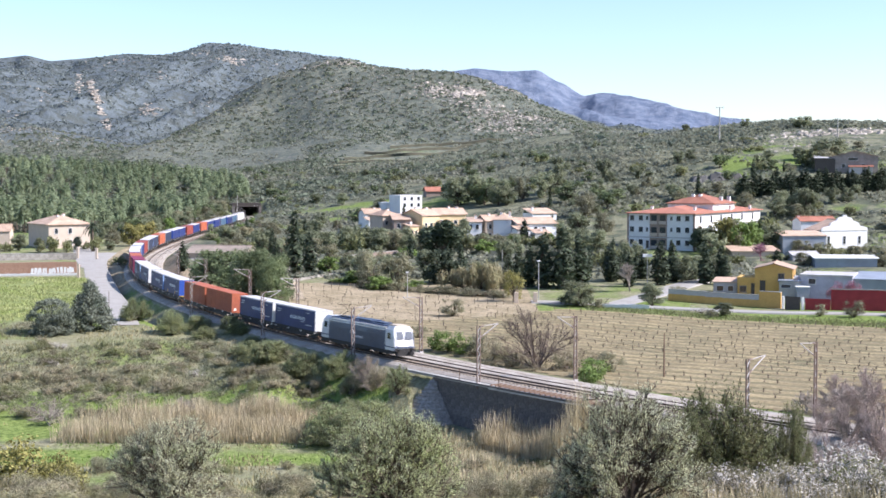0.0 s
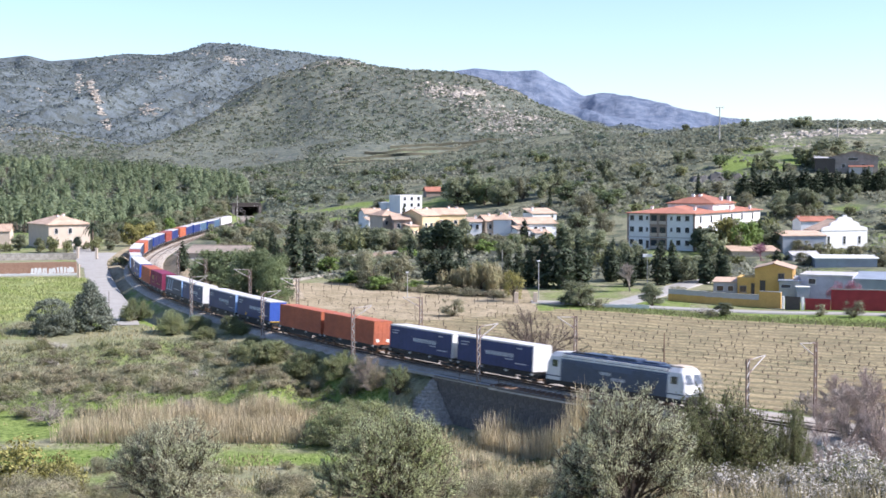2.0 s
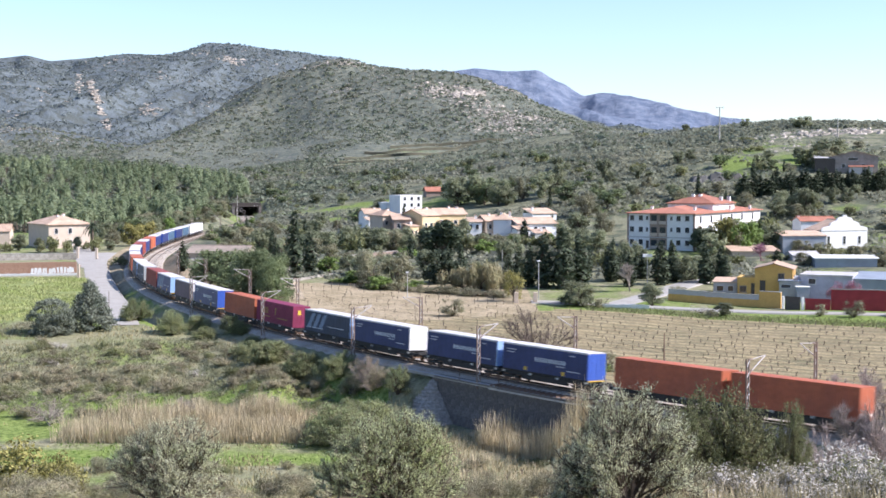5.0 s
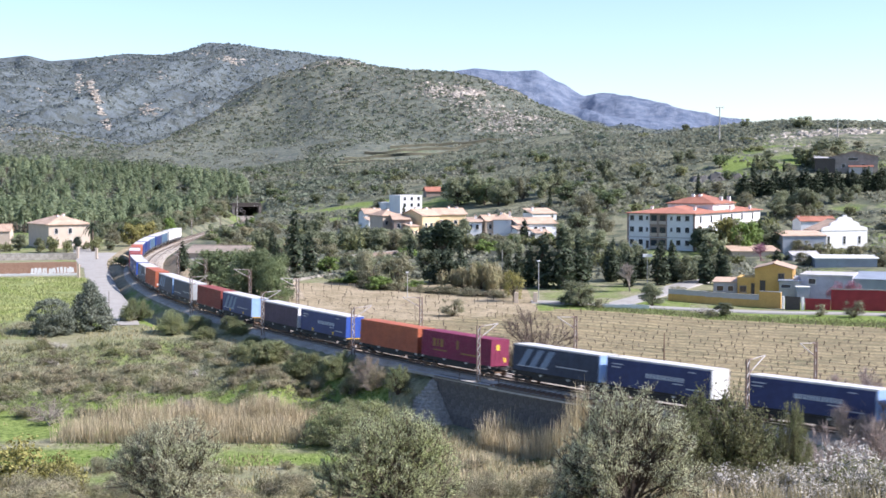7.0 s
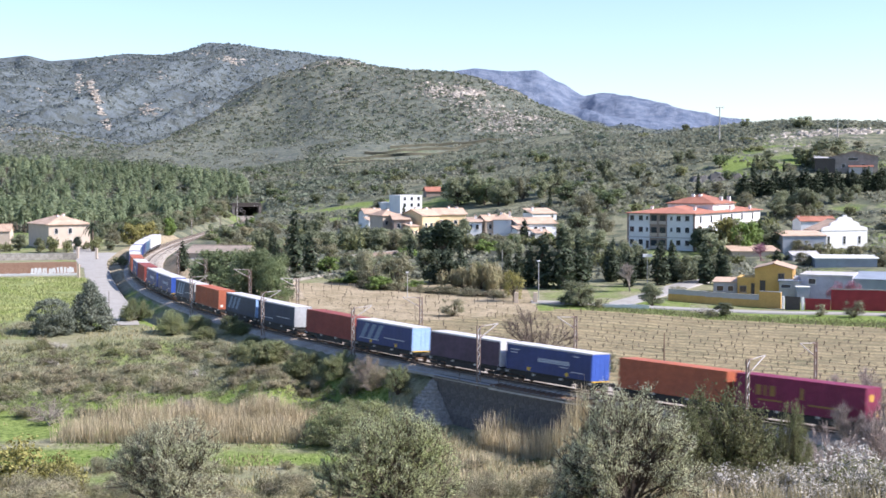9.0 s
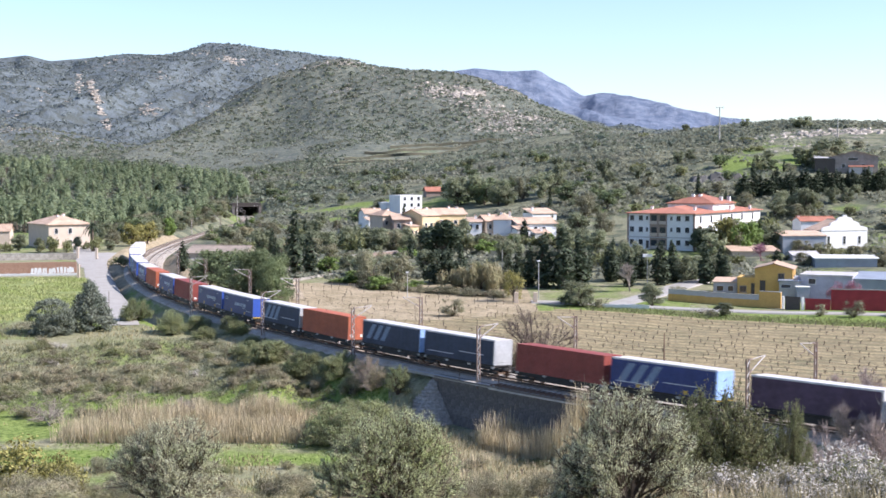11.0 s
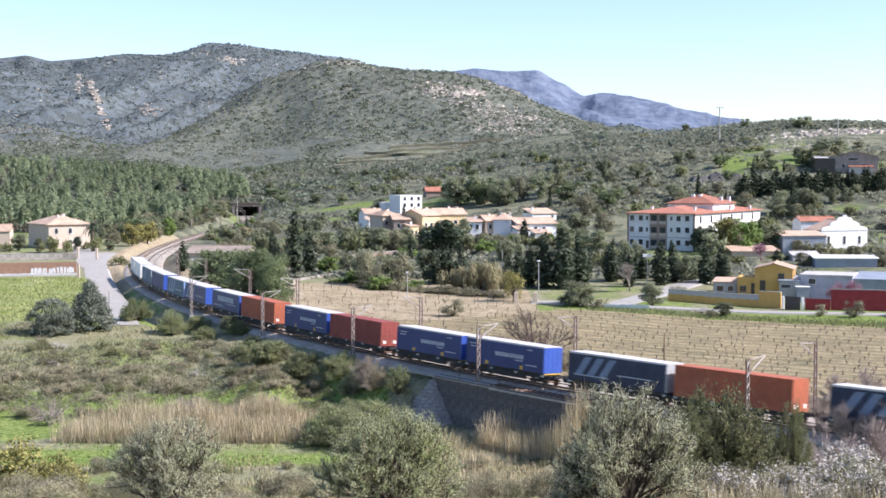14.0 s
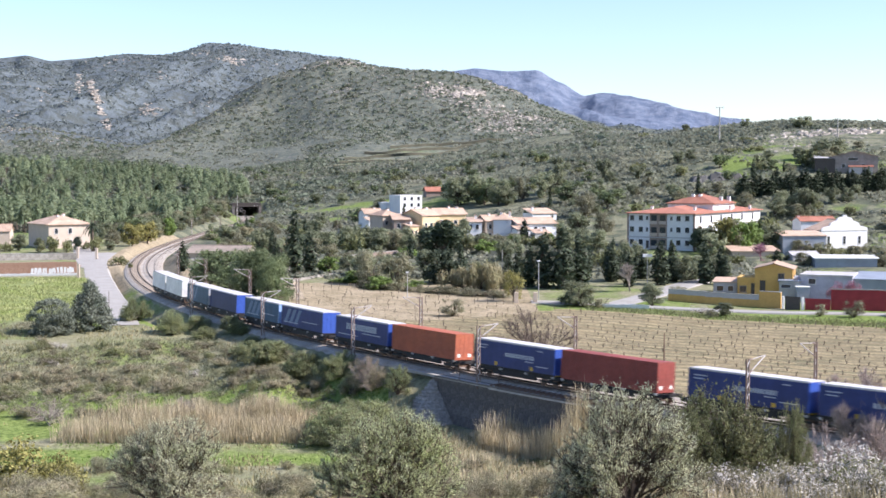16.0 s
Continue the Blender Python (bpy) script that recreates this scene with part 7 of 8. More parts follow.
# scattered shrubs on the meadow and in the gardens
_r = random.Random(21)
_n = 0
while _n < 90:
    x, y = _r.uniform(-66, 4), _r.uniform(150, 202)
    lat = float(lateral(x, y)[0][0])
    if lat < 9 or abs(x / y) > 0.36 or (y > 186 and x < -24 and _r.random() < 0.75):
        continue
    k = "heath" if _r.random() < 0.72 else "bush"
    plant(k, x, y, _r.uniform(1.6, 4.2), _r.uniform(0.8, 1.7), _r.randrange(3))
    _n += 1
_n = 0
while _n < 120:
    y = _r.uniform(272, 470)
    x = _r.uniform(-0.17, 0.3) * y
    lat = float(lateral(x, y)[0][0])
    if lat > -14 or (38 < x < 105 and 325 < y < 400) or (60 < x < 130 and y < 330) or (-30 < x < 25 and 330 < y < 420):
        continue
    k = _r.choice(("tree", "grey", "bush", "bush", "cypress", "tree"))
    s = _r.uniform(0.7, 1.2)
    w, h = {"tree": (5, 5), "grey": (5, 4), "bush": (4, 2.6), "cypress": (1.7, 6)}[k]
    plant(k, x, y, w * s, h * s, _r.randrange(2 if k in ("cypress", "grey") else 3))
    _n += 1
_n = 0
while _n < 16:
    x, y = 41.8, 266.0
    x, y = x + _r.uniform(-14, 14), y + _r.uniform(-4, 10)
    plant("cypress", x, y, _r.uniform(2.0, 3.4), _r.uniform(4.5, 8.5), _n % 2)
    _n += 1
for i in range(12):
    x, y = 59.3, 299.5
    plant("bush", x - 6 + i * 1.15, y + 0.3 * i, 3.4, 3.0, i % 3, label="dark clipped hedge bush below the apartment block")
# tree belt below the village, and the wooded bank of the far curve
VILLAGE_BELT = [(4.12, 340.5, 7.09, 8.23), (-4.13, 341.0, 5.68, 6.54), (-23.1, 337.0, 5.62, 6.46), (-20.7, 334.5, 5.02, 6.41), (-16.1, 336.0, 5.88, 6.30), (-12.8, 340.5, 6.24, 5.67), (-8.59, 337.5, 5.34, 4.50), (8.08, 339.5, 4.81, 3.68), (12.2, 335.0, 5.30, 3.35), (16.3, 337.5, 4.50, 3.37), (-19.7, 349.0, 5.53, 5.23), (-14.9, 347.0, 5.49, 5.20), (-9.63, 344.5, 5.45, 5.74), (-5.59, 352.5, 5.29, 4.70), (-0.30, 356.5, 5.35, 5.35), (4.36, 348.0, 5.22, 5.22), (9.92, 349.5, 4.66, 4.08), (14.4, 345.0, 4.60, 4.02), (31.2, 346.5, 5.77, 4.04), (34.4, 335.0, 5.58, 4.47)]
for i, p in enumerate(VILLAGE_BELT):
    plant(("tree", "grey", "tree", "bush")[i % 4], *p, i % 2)
for i in range(64):
    s = _r.uniform(0, 250)
    x, y, _a, _b, _c = on_track(s, _r.uniform(8.5, 26))
    h = _r.uniform(3.2, 6.5)
    plant(_r.choice(("tree", "pine", "grey", "tree")), x, y, h * 1.1, h, _r.randrange(2))
for p in ((81.1, 305.5, 5.09, 3.05), (91.3, 327.0, 4.63, 3.00), (98.0, 303.5, 4.43, 3.79), (93.8, 348.0, 5.80, 3.77), (61.7, 304.0, 5.07, 2.79), (101.0, 331.0, 4.14, 2.21)):
    plant("grey", *p, 0)
M_PINK = mat("pink_blossom_twig", (0.42, 0.22, 0.27), 0.9, scale=4, island=0.3)
for i, p in enumerate([(67.2, 229.5, 3.2, 4.5), (70.0, 229.0, 3.6, 4.7), (73.5, 313.5, 4.18, 4.44)]):
    bare_tree(*p, 140 + i, "small tree with pinkish spring blossom twigs", 2200, M_PINK)
# trees dotted over the lower hillsides
for cx, cy, n, sx, sy in ((13.5, 493.0, 16, 26, 24), (44.0, 490.0, 9, 30, 30), (64.1, 472.5, 7, 22, 30), (-33.9, 565.5, 16, 40, 40), (-94.5, 747.0, 16, 40, 40), (105.5, 411.0, 12, 20, 14), (89.6, 483.0, 10, 18, 20), (50.0, 405.0, 12, 14, 14), (41.0, 377.0, 16, 12, 14), (109.9, 368.0, 8, 14, 6), (-42.3, 705.5, 22, 60, 40), (16.6, 604.5, 22, 50, 40), (-107.6, 980.0, 22, 50, 40)):
    for _ in range(n):
        x, y = _r.gauss(cx, sx), _r.gauss(cy, sy)
        if min(math.hypot(x - a, y - b) - c for a, b, c in SITES) < 3 or abs(float(lateral(x, y)[0][0])) < 16:
            continue
        k = _r.choice(("tree", "tree", "bush", "pine"))
        h = _r.uniform(2.6, 5.5)
        plant(k, x, y, h * 1.15, h, _r.randrange(3))
for i, p in enumerate([(5.64, 475.5, 8.91, 8.72), (14.1, 462.0, 8.66, 8.08), (27.0, 459.0, 7.65, 8.03), (34.0, 458.0, 8.59, 8.40), (41.0, 440.5, 8.26, 7.71), (43.3, 413.5, 8.61, 7.24), (21.5, 454.5, 6.63, 6.44), (50.9, 420.0, 8.75, 7.00), (45.2, 385.5, 8.03, 6.42), (38.5, 387.5, 7.26, 6.78), (140.8, 486.5, 8.11, 5.68), (133.4, 483.5, 7.05, 5.24), (127.7, 486.0, 6.48, 4.45)]):
    plant(("tree", "pine", "grey")[i % 3] if i < 10 else "tree", *p, i % 2)
for i, p in enumerate([(96.1, 332.0, 6.22, 1.94), (102.2, 334.0, 6.26, 2.09), (108.0, 334.5, 6.27, 2.51), (87.1, 329.5, 6.18, 3.57), (90.8, 330.0, 5.09, 4.12), (123.2, 374.0, 8.10, 3.90), (78.6, 316.0, 5.27, 1.84), (97.5, 301.0, 5.02, 2.76)]):
    plant(("bush", "grey")[i % 2], *p, 0)
for k, p in (("holm", (63.8, 333.0, 6.6, 6.0)), ("gold", (69.5, 333.5, 7.6, 8.6)), ("fresh", (73.2, 332.0, 7.4, 8.4)), ("tree", (66.2, 334.5, 7.25, 5.85)), ("grey", (70.5, 333.0, 8.60, 8.74)), ("fresh", (75.5, 333.0, 6.38, 7.63)), ("tree", (81.9, 335.0, 7.82, 6.70)), ("tree", (95.5, 389.5, 6.49, 6.49)), ("grey", (102.7, 389.0, 7.29, 4.54)), ("blossom", (42.3, 221.5, 3.14, 1.57))):
    plant(k, *p, 0)
# low rows at the upper edge of the bare field
(ra, rb), (rc, rd) = (-15.6, 259.5), (10.8, 244.5)
for i in range(20):
    f = i / 19
    plant("grey", ra + (rc - ra) * f, rb + (rd - rb) * f + _r.uniform(-1, 1), _r.uniform(3, 5), _r.uniform(0.9, 1.7), i % 2, label="low grey-green row shrub at the field edge")
(ra, rb), (rc, rd) = (-20.9, 268.5), (-5.35, 261.5)
for i in range(11):
    f = i / 10
    plant("fresh", ra + (rc - ra) * f, rb + (rd - rb) * f + _r.uniform(-1, 1), _r.uniform(3, 5), _r.uniform(0.8, 1.4), 0, label="low bright green hedge bush above the field")
for i, p in enumerate([(-20.9, 301.5, 5.53, 3.01), (-8.39, 314.0, 5.23, 3.40), (-40.9, 339.0, 4.80, 3.95), (-31.1, 331.0, 5.79, 4.14), (10.7, 332.5, 6.37, 3.60), (-62.8, 425.5, 7.09, 4.25), (-64.9, 485.0, 8.2, 2.6)]):
    plant(("grey", "fresh", "reedy")[i % 3], *p, 0)
# undergrowth along the far curve
_n = 0
while _n < 70:
    s = _r.uniform(20, 330)
    lat = _r.choice((_r.uniform(-34, -11), _r.uniform(8, 22)))
    if lat > 0 and s > 300:
        continue
    x, y, _a, _b, _c = on_track(s, lat)
    k = _r.choice(("bush", "grey", "tree", "bush", "fresh")) if lat < 0 else _r.choice(("bush", "tree", "grey"))
    h = _r.uniform(1.6, 2.6) if lat < 0 else _r.uniform(2.5, 5.5)
    plant(k, x, y, h * 1.25, h, _r.randrange(2))
    _n += 1
for i in range(90):
    x, y, _a, _b, _c = on_track(_r.uniform(70, 275), _r.uniform(5.5, 15))
    h = _r.uniform(1.2, 3.0)
    plant(("bush", "grey", "tree", "grey")[i % 4], x, y, h * 1.5, h, i % 2, label="grey-green scrub bush on the bank of the railway curve")
for i in range(26):
    x = 8 + 22 * i / 25 + _r.uniform(-0.6, 0.6)
    y = 366 - 0.35 * (x - 8) + _r.uniform(-2.5, 1.5)
    plant(("grey", "bush", "grey", "fresh")[i % 4], x, y, _r.uniform(2.8, 4.2), _r.uniform(2.2, 3.4), i % 2, label="light green garden shrub below the village houses")
for _ in range(60):
    x, y = _r.uniform(-38, 30), _r.uniform(96, 128)
    plant(_r.choice(("heath", "heath", "bush", "grey")), x, y, _r.uniform(1.6, 3.2), _r.uniform(0.8, 1.6), _r.randrange(2))


# ---------------------------------------------------------------- uncountable growth
def blades(rng, x, y, z, height, width, lean):
    n = len(x)
    a = rng.uniform(0, math.tau, n)
    dx, dy = np.cos(a), np.sin(a)
    h = height * rng.uniform(0.45, 1.25, n)
    l = lean * h * rng.normal(size=n)
    b = np.stack([x, y, z - 0.05], 1)
    s = np.stack([dx, dy, np.zeros(n)], 1) * (width * rng.uniform(0.6, 1.4, n))[:, None]
    t = b + np.stack([-dy * l, dx * l, h], 1)
    v = np.stack([b - s, b + s, t + s * 0.25, t - s * 0.25], 1).reshape(-1, 3)
    return v, np.arange(4 * n).reshape(-1, 4)


def stuff(name, v, f, material, label, category):
    return tagged(new(name, mesh_of(name, v, f, material)), label, category, kind="stuff")


rng = np.random.default_rng(4)
# rough grass
N = 90000
y = rng.uniform(60, 205, N)
x = rng.uniform(-0.36, 0.36, N) * y
lat, _z = lateral(x, y)
keep = (lat > 5) & (vnoise(x, y, 6, 31) + vnoise(x, y, 2, 32) * 0.5 > -0.35)
x, y = x[keep], y[keep]
lush = ((y > 127) & (y < 138) & (x < -3) & (vnoise(x, y, 11, 61) > -0.35)) | ((y > 150) & (y < 163) & (vnoise(x, y, 9, 12) > -0.3))
for m, mk, nm, lb, hh in ((~lush, "grass", "rough_grass", "dry rough grass tufts on the slope", 0.42), (lush, "lush", "lush_grass", "fresh green grass strip", 0.28)):
    v, f = blades(rng, x[m], y[m], land(x[m], y[m]), hh, 0.06, 0.35)
    stuff(nm, v, f, LEAF[mk], lb, "grass")
# low dry shrubs between the track and the ditch
N = 5200
y = rng.uniform(150, 208, N)
x = rng.uniform(-0.36, 0.05, N) * y
lat, _z = lateral(x, y)
keep = (lat > 7) & (vnoise(x, y, 17, 71) + 0.5 * vnoise(x, y, 6, 72) > np.where((y > 186) & (x < -26), 0.25, -0.35))
x, y = x[keep], y[keep]
n = len(x)
per = 20
d = rng.normal(size=(n, per, 3))
d /= np.linalg.norm(d, axis=2, keepdims=True)
d[:, :, 2] = np.abs(d[:, :, 2]) * 0.9
R = rng.uniform(0.35, 1.05, n)
c = np.stack([x, y, land(x, y)], 1)[:, None, :] + d * R[:, None, None] * rng.uniform(0.3, 1.0, (n, per, 1))
v, f = cards(rng, c.reshape(-1, 3), d.reshape(-1, 3), 0.42, 0.09, 1.2)
stuff("meadow_scrub", v, f, mat("meadow_scrub", (0.26, 0.245, 0.165), 0.9, scale=0.12, fine=0.9, island=0.25, tint=(0.215, 0.23, 0.125), trans=0.45), "low brown and olive scrub on the meadow", "scrub")
# dry brown growth between the track and the vines
N = 1500
y = rng.uniform(158, 212, N)
x = rng.uniform(0.02, 0.115, N) * y
lat, _z = lateral(x, y)
keep = (lat < -8.5) & (vnoise(x, y, 9, 75) + 0.4 * vnoise(x, y, 3, 76) > np.clip((-lat - 18) / 20, -0.5, 0.9) - 0.2)
x, y = x[keep], y[keep]
n, per = len(x), 26
d = rng.normal(size=(n, per, 3))
d /= np.linalg.norm(d, axis=2, keepdims=True)
d[:, :, 2] = np.abs(d[:, :, 2]) * 1.1
c = np.stack([x, y, land(x, y)], 1)[:, None, :] + d * rng.uniform(0.3, 1.1, n)[:, None, None] * rng.uniform(0.3, 1.0, (n, per, 1))
v, f = cards(rng, c.reshape(-1, 3), d.reshape(-1, 3), 0.5, 0.05, 2.0)
stuff("field_edge_scrub", v, f, mat("field_edge_scrub", (0.25, 0.205, 0.15), 0.9, scale=0.12, fine=0.9, island=0.3, tint=(0.21, 0.195, 0.115), trans=0.35), "dry brown growth at the field edge", "scrub")
# young crop on the field behind the conifers
N = 26000
y = rng.uniform(212, 296, N)
x = rng.uniform(-0.36, -0.262, N) * y
lat, _z = lateral(x, y)
keep = (lat > 9) & (vnoise(x, y, 5, 91) + 0.6 * vnoise(x, y, 1.6, 92) > -0.5)
x, y = x[keep], y[keep]
v, f = blades(rng, x, y, land(x, y), 0.38, 0.09, 0.5)
stuff("field_crop", v, f, mat("young_crop", (0.3, 0.35, 0.115), 0.85, scale=0.15, fine=1.0, island=0.35, tint=(0.4, 0.41, 0.185), trans=0.35), "yellow-green young crop on the field", "crop")
# rough growth on the verge above the vineyard
N = 9000
q = rng.uniform(0, 1, N)
x = 24 + 52 * q
y = np.interp(x, [24, 40, 64, 76], [231, 219.5, 204.5, 198.5]) + rng.normal(0, 2.4, N)
v, f = blades(rng, x, y, land(x, y), 0.36, 0.08, 0.7)
stuff("verge_growth", v, f, mat("verge_growth", (0.19, 0.235, 0.075), 0.9, scale=0.2, fine=1.0, island=0.4, tint=(0.26, 0.26, 0.13), trans=0.3), "rough olive-green growth on the road verge", "grass")
# reeds
N = 32000
y = rng.uniform(136.5, 149, N)
x = rng.uniform(-40, -8, N)
ok = (vnoise(x, y, 7, 33) > -0.75) & (rng.uniform(0, 1, N) < np.clip((x + 42) / 12, 0.3, 1))
x, y = x[ok], y[ok]
reed_spots = [on_track(a, b)[:2] for a, b in zip(rng.uniform(555.0, 566.5, 5200), rng.uniform(4.4, 9.0, 5200))]
x2, y2 = np.array(reed_spots).T
x3 = rng.uniform(-6, 20, 17000)
y3 = rng.uniform(92, 141, 17000)
ok = (vnoise(x3, y3, 6, 34) + 0.5 * vnoise(x3, y3, 2, 35) > -0.25) & (x3 > -0.03 * y3)
x3, y3 = x3[ok], y3[ok]
x3 = np.append(x3, rng.uniform(8.8, 18.0, 3000))
y3 = np.append(y3, rng.uniform(54.0, 66.0, 3000))
for a, b, hh, nm, lb in ((x, y, 2.5, "reed_bed", "pale dry reed bed along the ditch"), (x2, y2, 3.7, "reed_clump", "tall dry reeds before the bridge"), (x3, y3, 1.2, "tall_dry_grass", "tall straw-coloured grass")):
    l2, _z = lateral(a, b)
    a, b = a[l2 > 3.2], b[l2 > 3.2]
    v, f = blades(rng, a, b, land(a, b), hh * (0.74 + 0.34 * vnoise(a, b, 3.5, 81) + 0.16 * vnoise(a, b, 1.1, 82)), 0.028, 0.2 if hh > 3 else 0.27)
    stuff(nm, v, f, LEAF["reed"], lb, "reeds")


def clumps(rng, x, y, R, per, size, tall=0.6):
    """Low rounded bushes of a few leaf cards each."""
    n = len(x)
    d = rng.normal(size=(n, per, 3))
    d /= np.linalg.norm(d, axis=2, keepdims=True)
    d[:, :, 2] = np.abs(d[:, :, 2])
    c = np.stack([x, y, land(x, y)], 1)[:, None, :] + d * (R[:, None, None] * np.array([1, 1, tall])) * rng.uniform(0.5, 1.0, (n, per, 1))
    rep = np.repeat(R, per) * size
    nrm = d.reshape(-1, 3)
    v, f = cards(rng, c.reshape(-1, 3), nrm, 1.0, 0.8, 0.2, 0.9)
    cc = c.reshape(-1, 3)
    v = (v.reshape(-1, 4, 3) - cc[:, None]) * rep[:, None, None] + cc[:, None]
    return v.reshape(-1, 3), f


# scrub on the hills
def scrub(name, label, n, d0, d1, per, size, r0, r1, material, need=-0.4, az0=-19.3, az1=19.3):
    d = d0 * np.exp(rng.uniform(0, 1, n) * math.log(d1 / d0))
    az = np.radians(rng.uniform(az0, az1, n))
    x, y = d * np.sin(az), d * np.cos(az)
    lat, _z = lateral(x, y)
    keep = (np.abs(lat + 2) > 11) & (vnoise(x, y, 75, 41) * 0.7 + 0.5 * vnoise(x, y, 24, 42) > need)
    keep &= ~((lat > 0) & (y < 470))
    for gx, gy, rx, ry in GLADES:
        keep &= ((x - gx) / rx) ** 2 + ((y - gy) / ry) ** 2 > rng.uniform(0.4, 1.5, n)
    for sx, sy, sw in SITES:
        keep &= (np.abs(x - sx) > sw * 0.55 + 2) | (y > sy + sw) | (y < sy - sw * 0.6 - 14)
    x, y, d = x[keep], y[keep], d[keep]
    R = (r0 + (r1 - r0) * rng.uniform(0, 1, len(x)) ** 2.2) * (0.8 + d / 3000)
    v, f = clumps(rng, x, y, R, per, size)
    stuff(name, v, f, material, label, "scrub")


# distance haze put into both base colours: paler scrub, bluer far scrub
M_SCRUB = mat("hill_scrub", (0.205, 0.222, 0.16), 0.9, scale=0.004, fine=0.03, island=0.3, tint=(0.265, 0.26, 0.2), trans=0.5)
M_HAZED_SCRUB = mat("far_scrub", (0.145, 0.17, 0.158), 0.9, scale=0.004, fine=0.03, island=0.3, tint=(0.18, 0.205, 0.192), trans=0.35)
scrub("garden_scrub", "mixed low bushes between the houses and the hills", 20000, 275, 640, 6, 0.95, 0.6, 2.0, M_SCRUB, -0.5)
scrub("hill_scrub", "grey-green scrub covering the middle hills, with a little painted haze", 74000, 600, 1800, 4, 1.0, 0.7, 2.4, M_SCRUB, -0.62)
scrub("slope_bushes", "dense evergreen bushes on the lower slopes of the main hill", 9500, 640, 1680, 11, 0.7, 1.6, 4.0, mat("slope_bush", (0.15, 0.176, 0.122), 0.9, scale=0.01, fine=0.03, island=0.25, tint=(0.175, 0.195, 0.13), trans=0.45), -0.15, -17.5, 7.0)
scrub("hill_bushes", "dark evergreen bushes dotted over the middle hills", 6500, 560, 1750, 11, 0.7, 1.5, 3.4, mat("hill_bush", (0.16, 0.185, 0.14), 0.9, scale=0.004, fine=0.03, island=0.3, tint=(0.15, 0.165, 0.11), trans=0.4), -0.3)
scrub("east_scrub", "grey-green scrub on the eastern hill", 9000, 385, 800, 9, 0.7, 0.5, 2.2, mat("east_scrub", (0.225, 0.24, 0.165), 0.9, scale=0.01, fine=0.03, island=0.3, tint=(0.285, 0.28, 0.205), trans=0.5), -0.25, 3.5)
scrub("far_scrub", "grey-green scrub covering the far ridge, with haze painted in", 52000, 1720, 2750, 4, 1.0, 0.9, 3.0, M_HAZED_SCRUB, -0.7)
# pine wood in the west
N = 900
y = rng.uniform(470, 830, N)
x = rng.uniform(-0.34, -0.145, N) * y
lat, _z = lateral(x, y)
keep = (np.abs(lat) > 18) & ~((y < 520) & (x > -120))
x, y = x[keep], y[keep]
R = rng.uniform(1.9, 3.4, len(x))
vv, ff = [], []
base = land(x, y)
H = rng.uniform(6.5, 10.5, len(x))
c, outs = [], []
for k in range(150):
    q = rng.uniform(0, 1, len(x))
    a = rng.uniform(0, math.tau, len(x))
    rr = R * np.sqrt(1.05 - q) * rng.uniform(0.55, 1.0, len(x)) * (1 + 0.25 * np.sin(3 * a + x))
    outs.append(np.stack([np.cos(a) * (1.1 - q), np.sin(a) * (1.1 - q), q], 1))
    c.append(np.stack([x + np.cos(a) * rr, y + np.sin(a) * rr, base + H * (0.38 + 0.62 * q)], 1))
c = np.stack(c, 1).reshape(-1, 3)
v, f = cards(rng, c, np.stack(outs, 1).reshape(-1, 3), 1.15, 0.75, 0.4, 1.6)
# needle colours are lightened to stand in for haze over the wood
wood = stuff("pine_wood", v, f, mat("pine_wood", (0.22, 0.275, 0.155), 0.8, scale=0.05, fine=0.02, island=0.25, tint=(0.275, 0.315, 0.185), trans=0.5), "dense green pine wood on the valley side", "wood")
bm = bmesh.new()
vs, fs = [], []
for px_, py_, pz_, ph_ in zip(x, y, base, H):
    k = len(vs)
    for zz, r in ((-0.5, 0.2), (ph_ * 0.8, 0.08)):
        for j in range(3):
            vs.append((px_ + r * math.cos(j * 2.09), py_ + r * math.sin(j * 2.09), pz_ + zz))
    fs += [(k + j, k + (j + 1) % 3, k + 3 + (j + 1) % 3, k + 3 + j) for j in range(3)]
bm.free()
tagged(child(new("trunks", mesh_of("trunks", vs, fs, M_BARK)), wood), kind="stuff")


# rocks on the crests
def boulders(rng, x, y, R):
    n = len(x)
    base = np.array([(1, 0, 0), (0.3, 0.95, 0), (-0.8, 0.6, 0), (-0.8, -0.6, 0), (0.3, -0.95, 0), (0.4, 0.3, 0.8), (-0.5, 0.2, 0.7), (0, -0.5, 0.75)])
    faces = [(0, 1, 5), (1, 2, 6), (1, 6, 5), (2, 3, 6), (3, 4, 7), (3, 7, 6), (4, 0, 7), (0, 5, 7), (5, 6, 7)]
    p = base[None] * (1 + rng.normal(size=(n, 8, 1)) * 0.22) * (R[:, None, None] * np.stack([rng.uniform(0.7, 1.5, n), rng.uniform(0.7, 1.3, n), rng.uniform(0.4, 0.9, n)], 1)[:, None])
    a = rng.uniform(0, math.tau, n)
    ca, sa = np.cos(a)[:, None], np.sin(a)[:, None]
    q = np.stack([p[..., 0] * ca - p[..., 1] * sa, p[..., 0] * sa + p[..., 1] * ca, p[..., 2]], 2)
    q += np.stack([x, y, land(x, y) - 0.15 * R], 1)[:, None]
    f = (np.array(faces)[None] + 8 * np.arange(n)[:, None, None]).reshape(-1, 3)
    return q.reshape(-1, 3), f


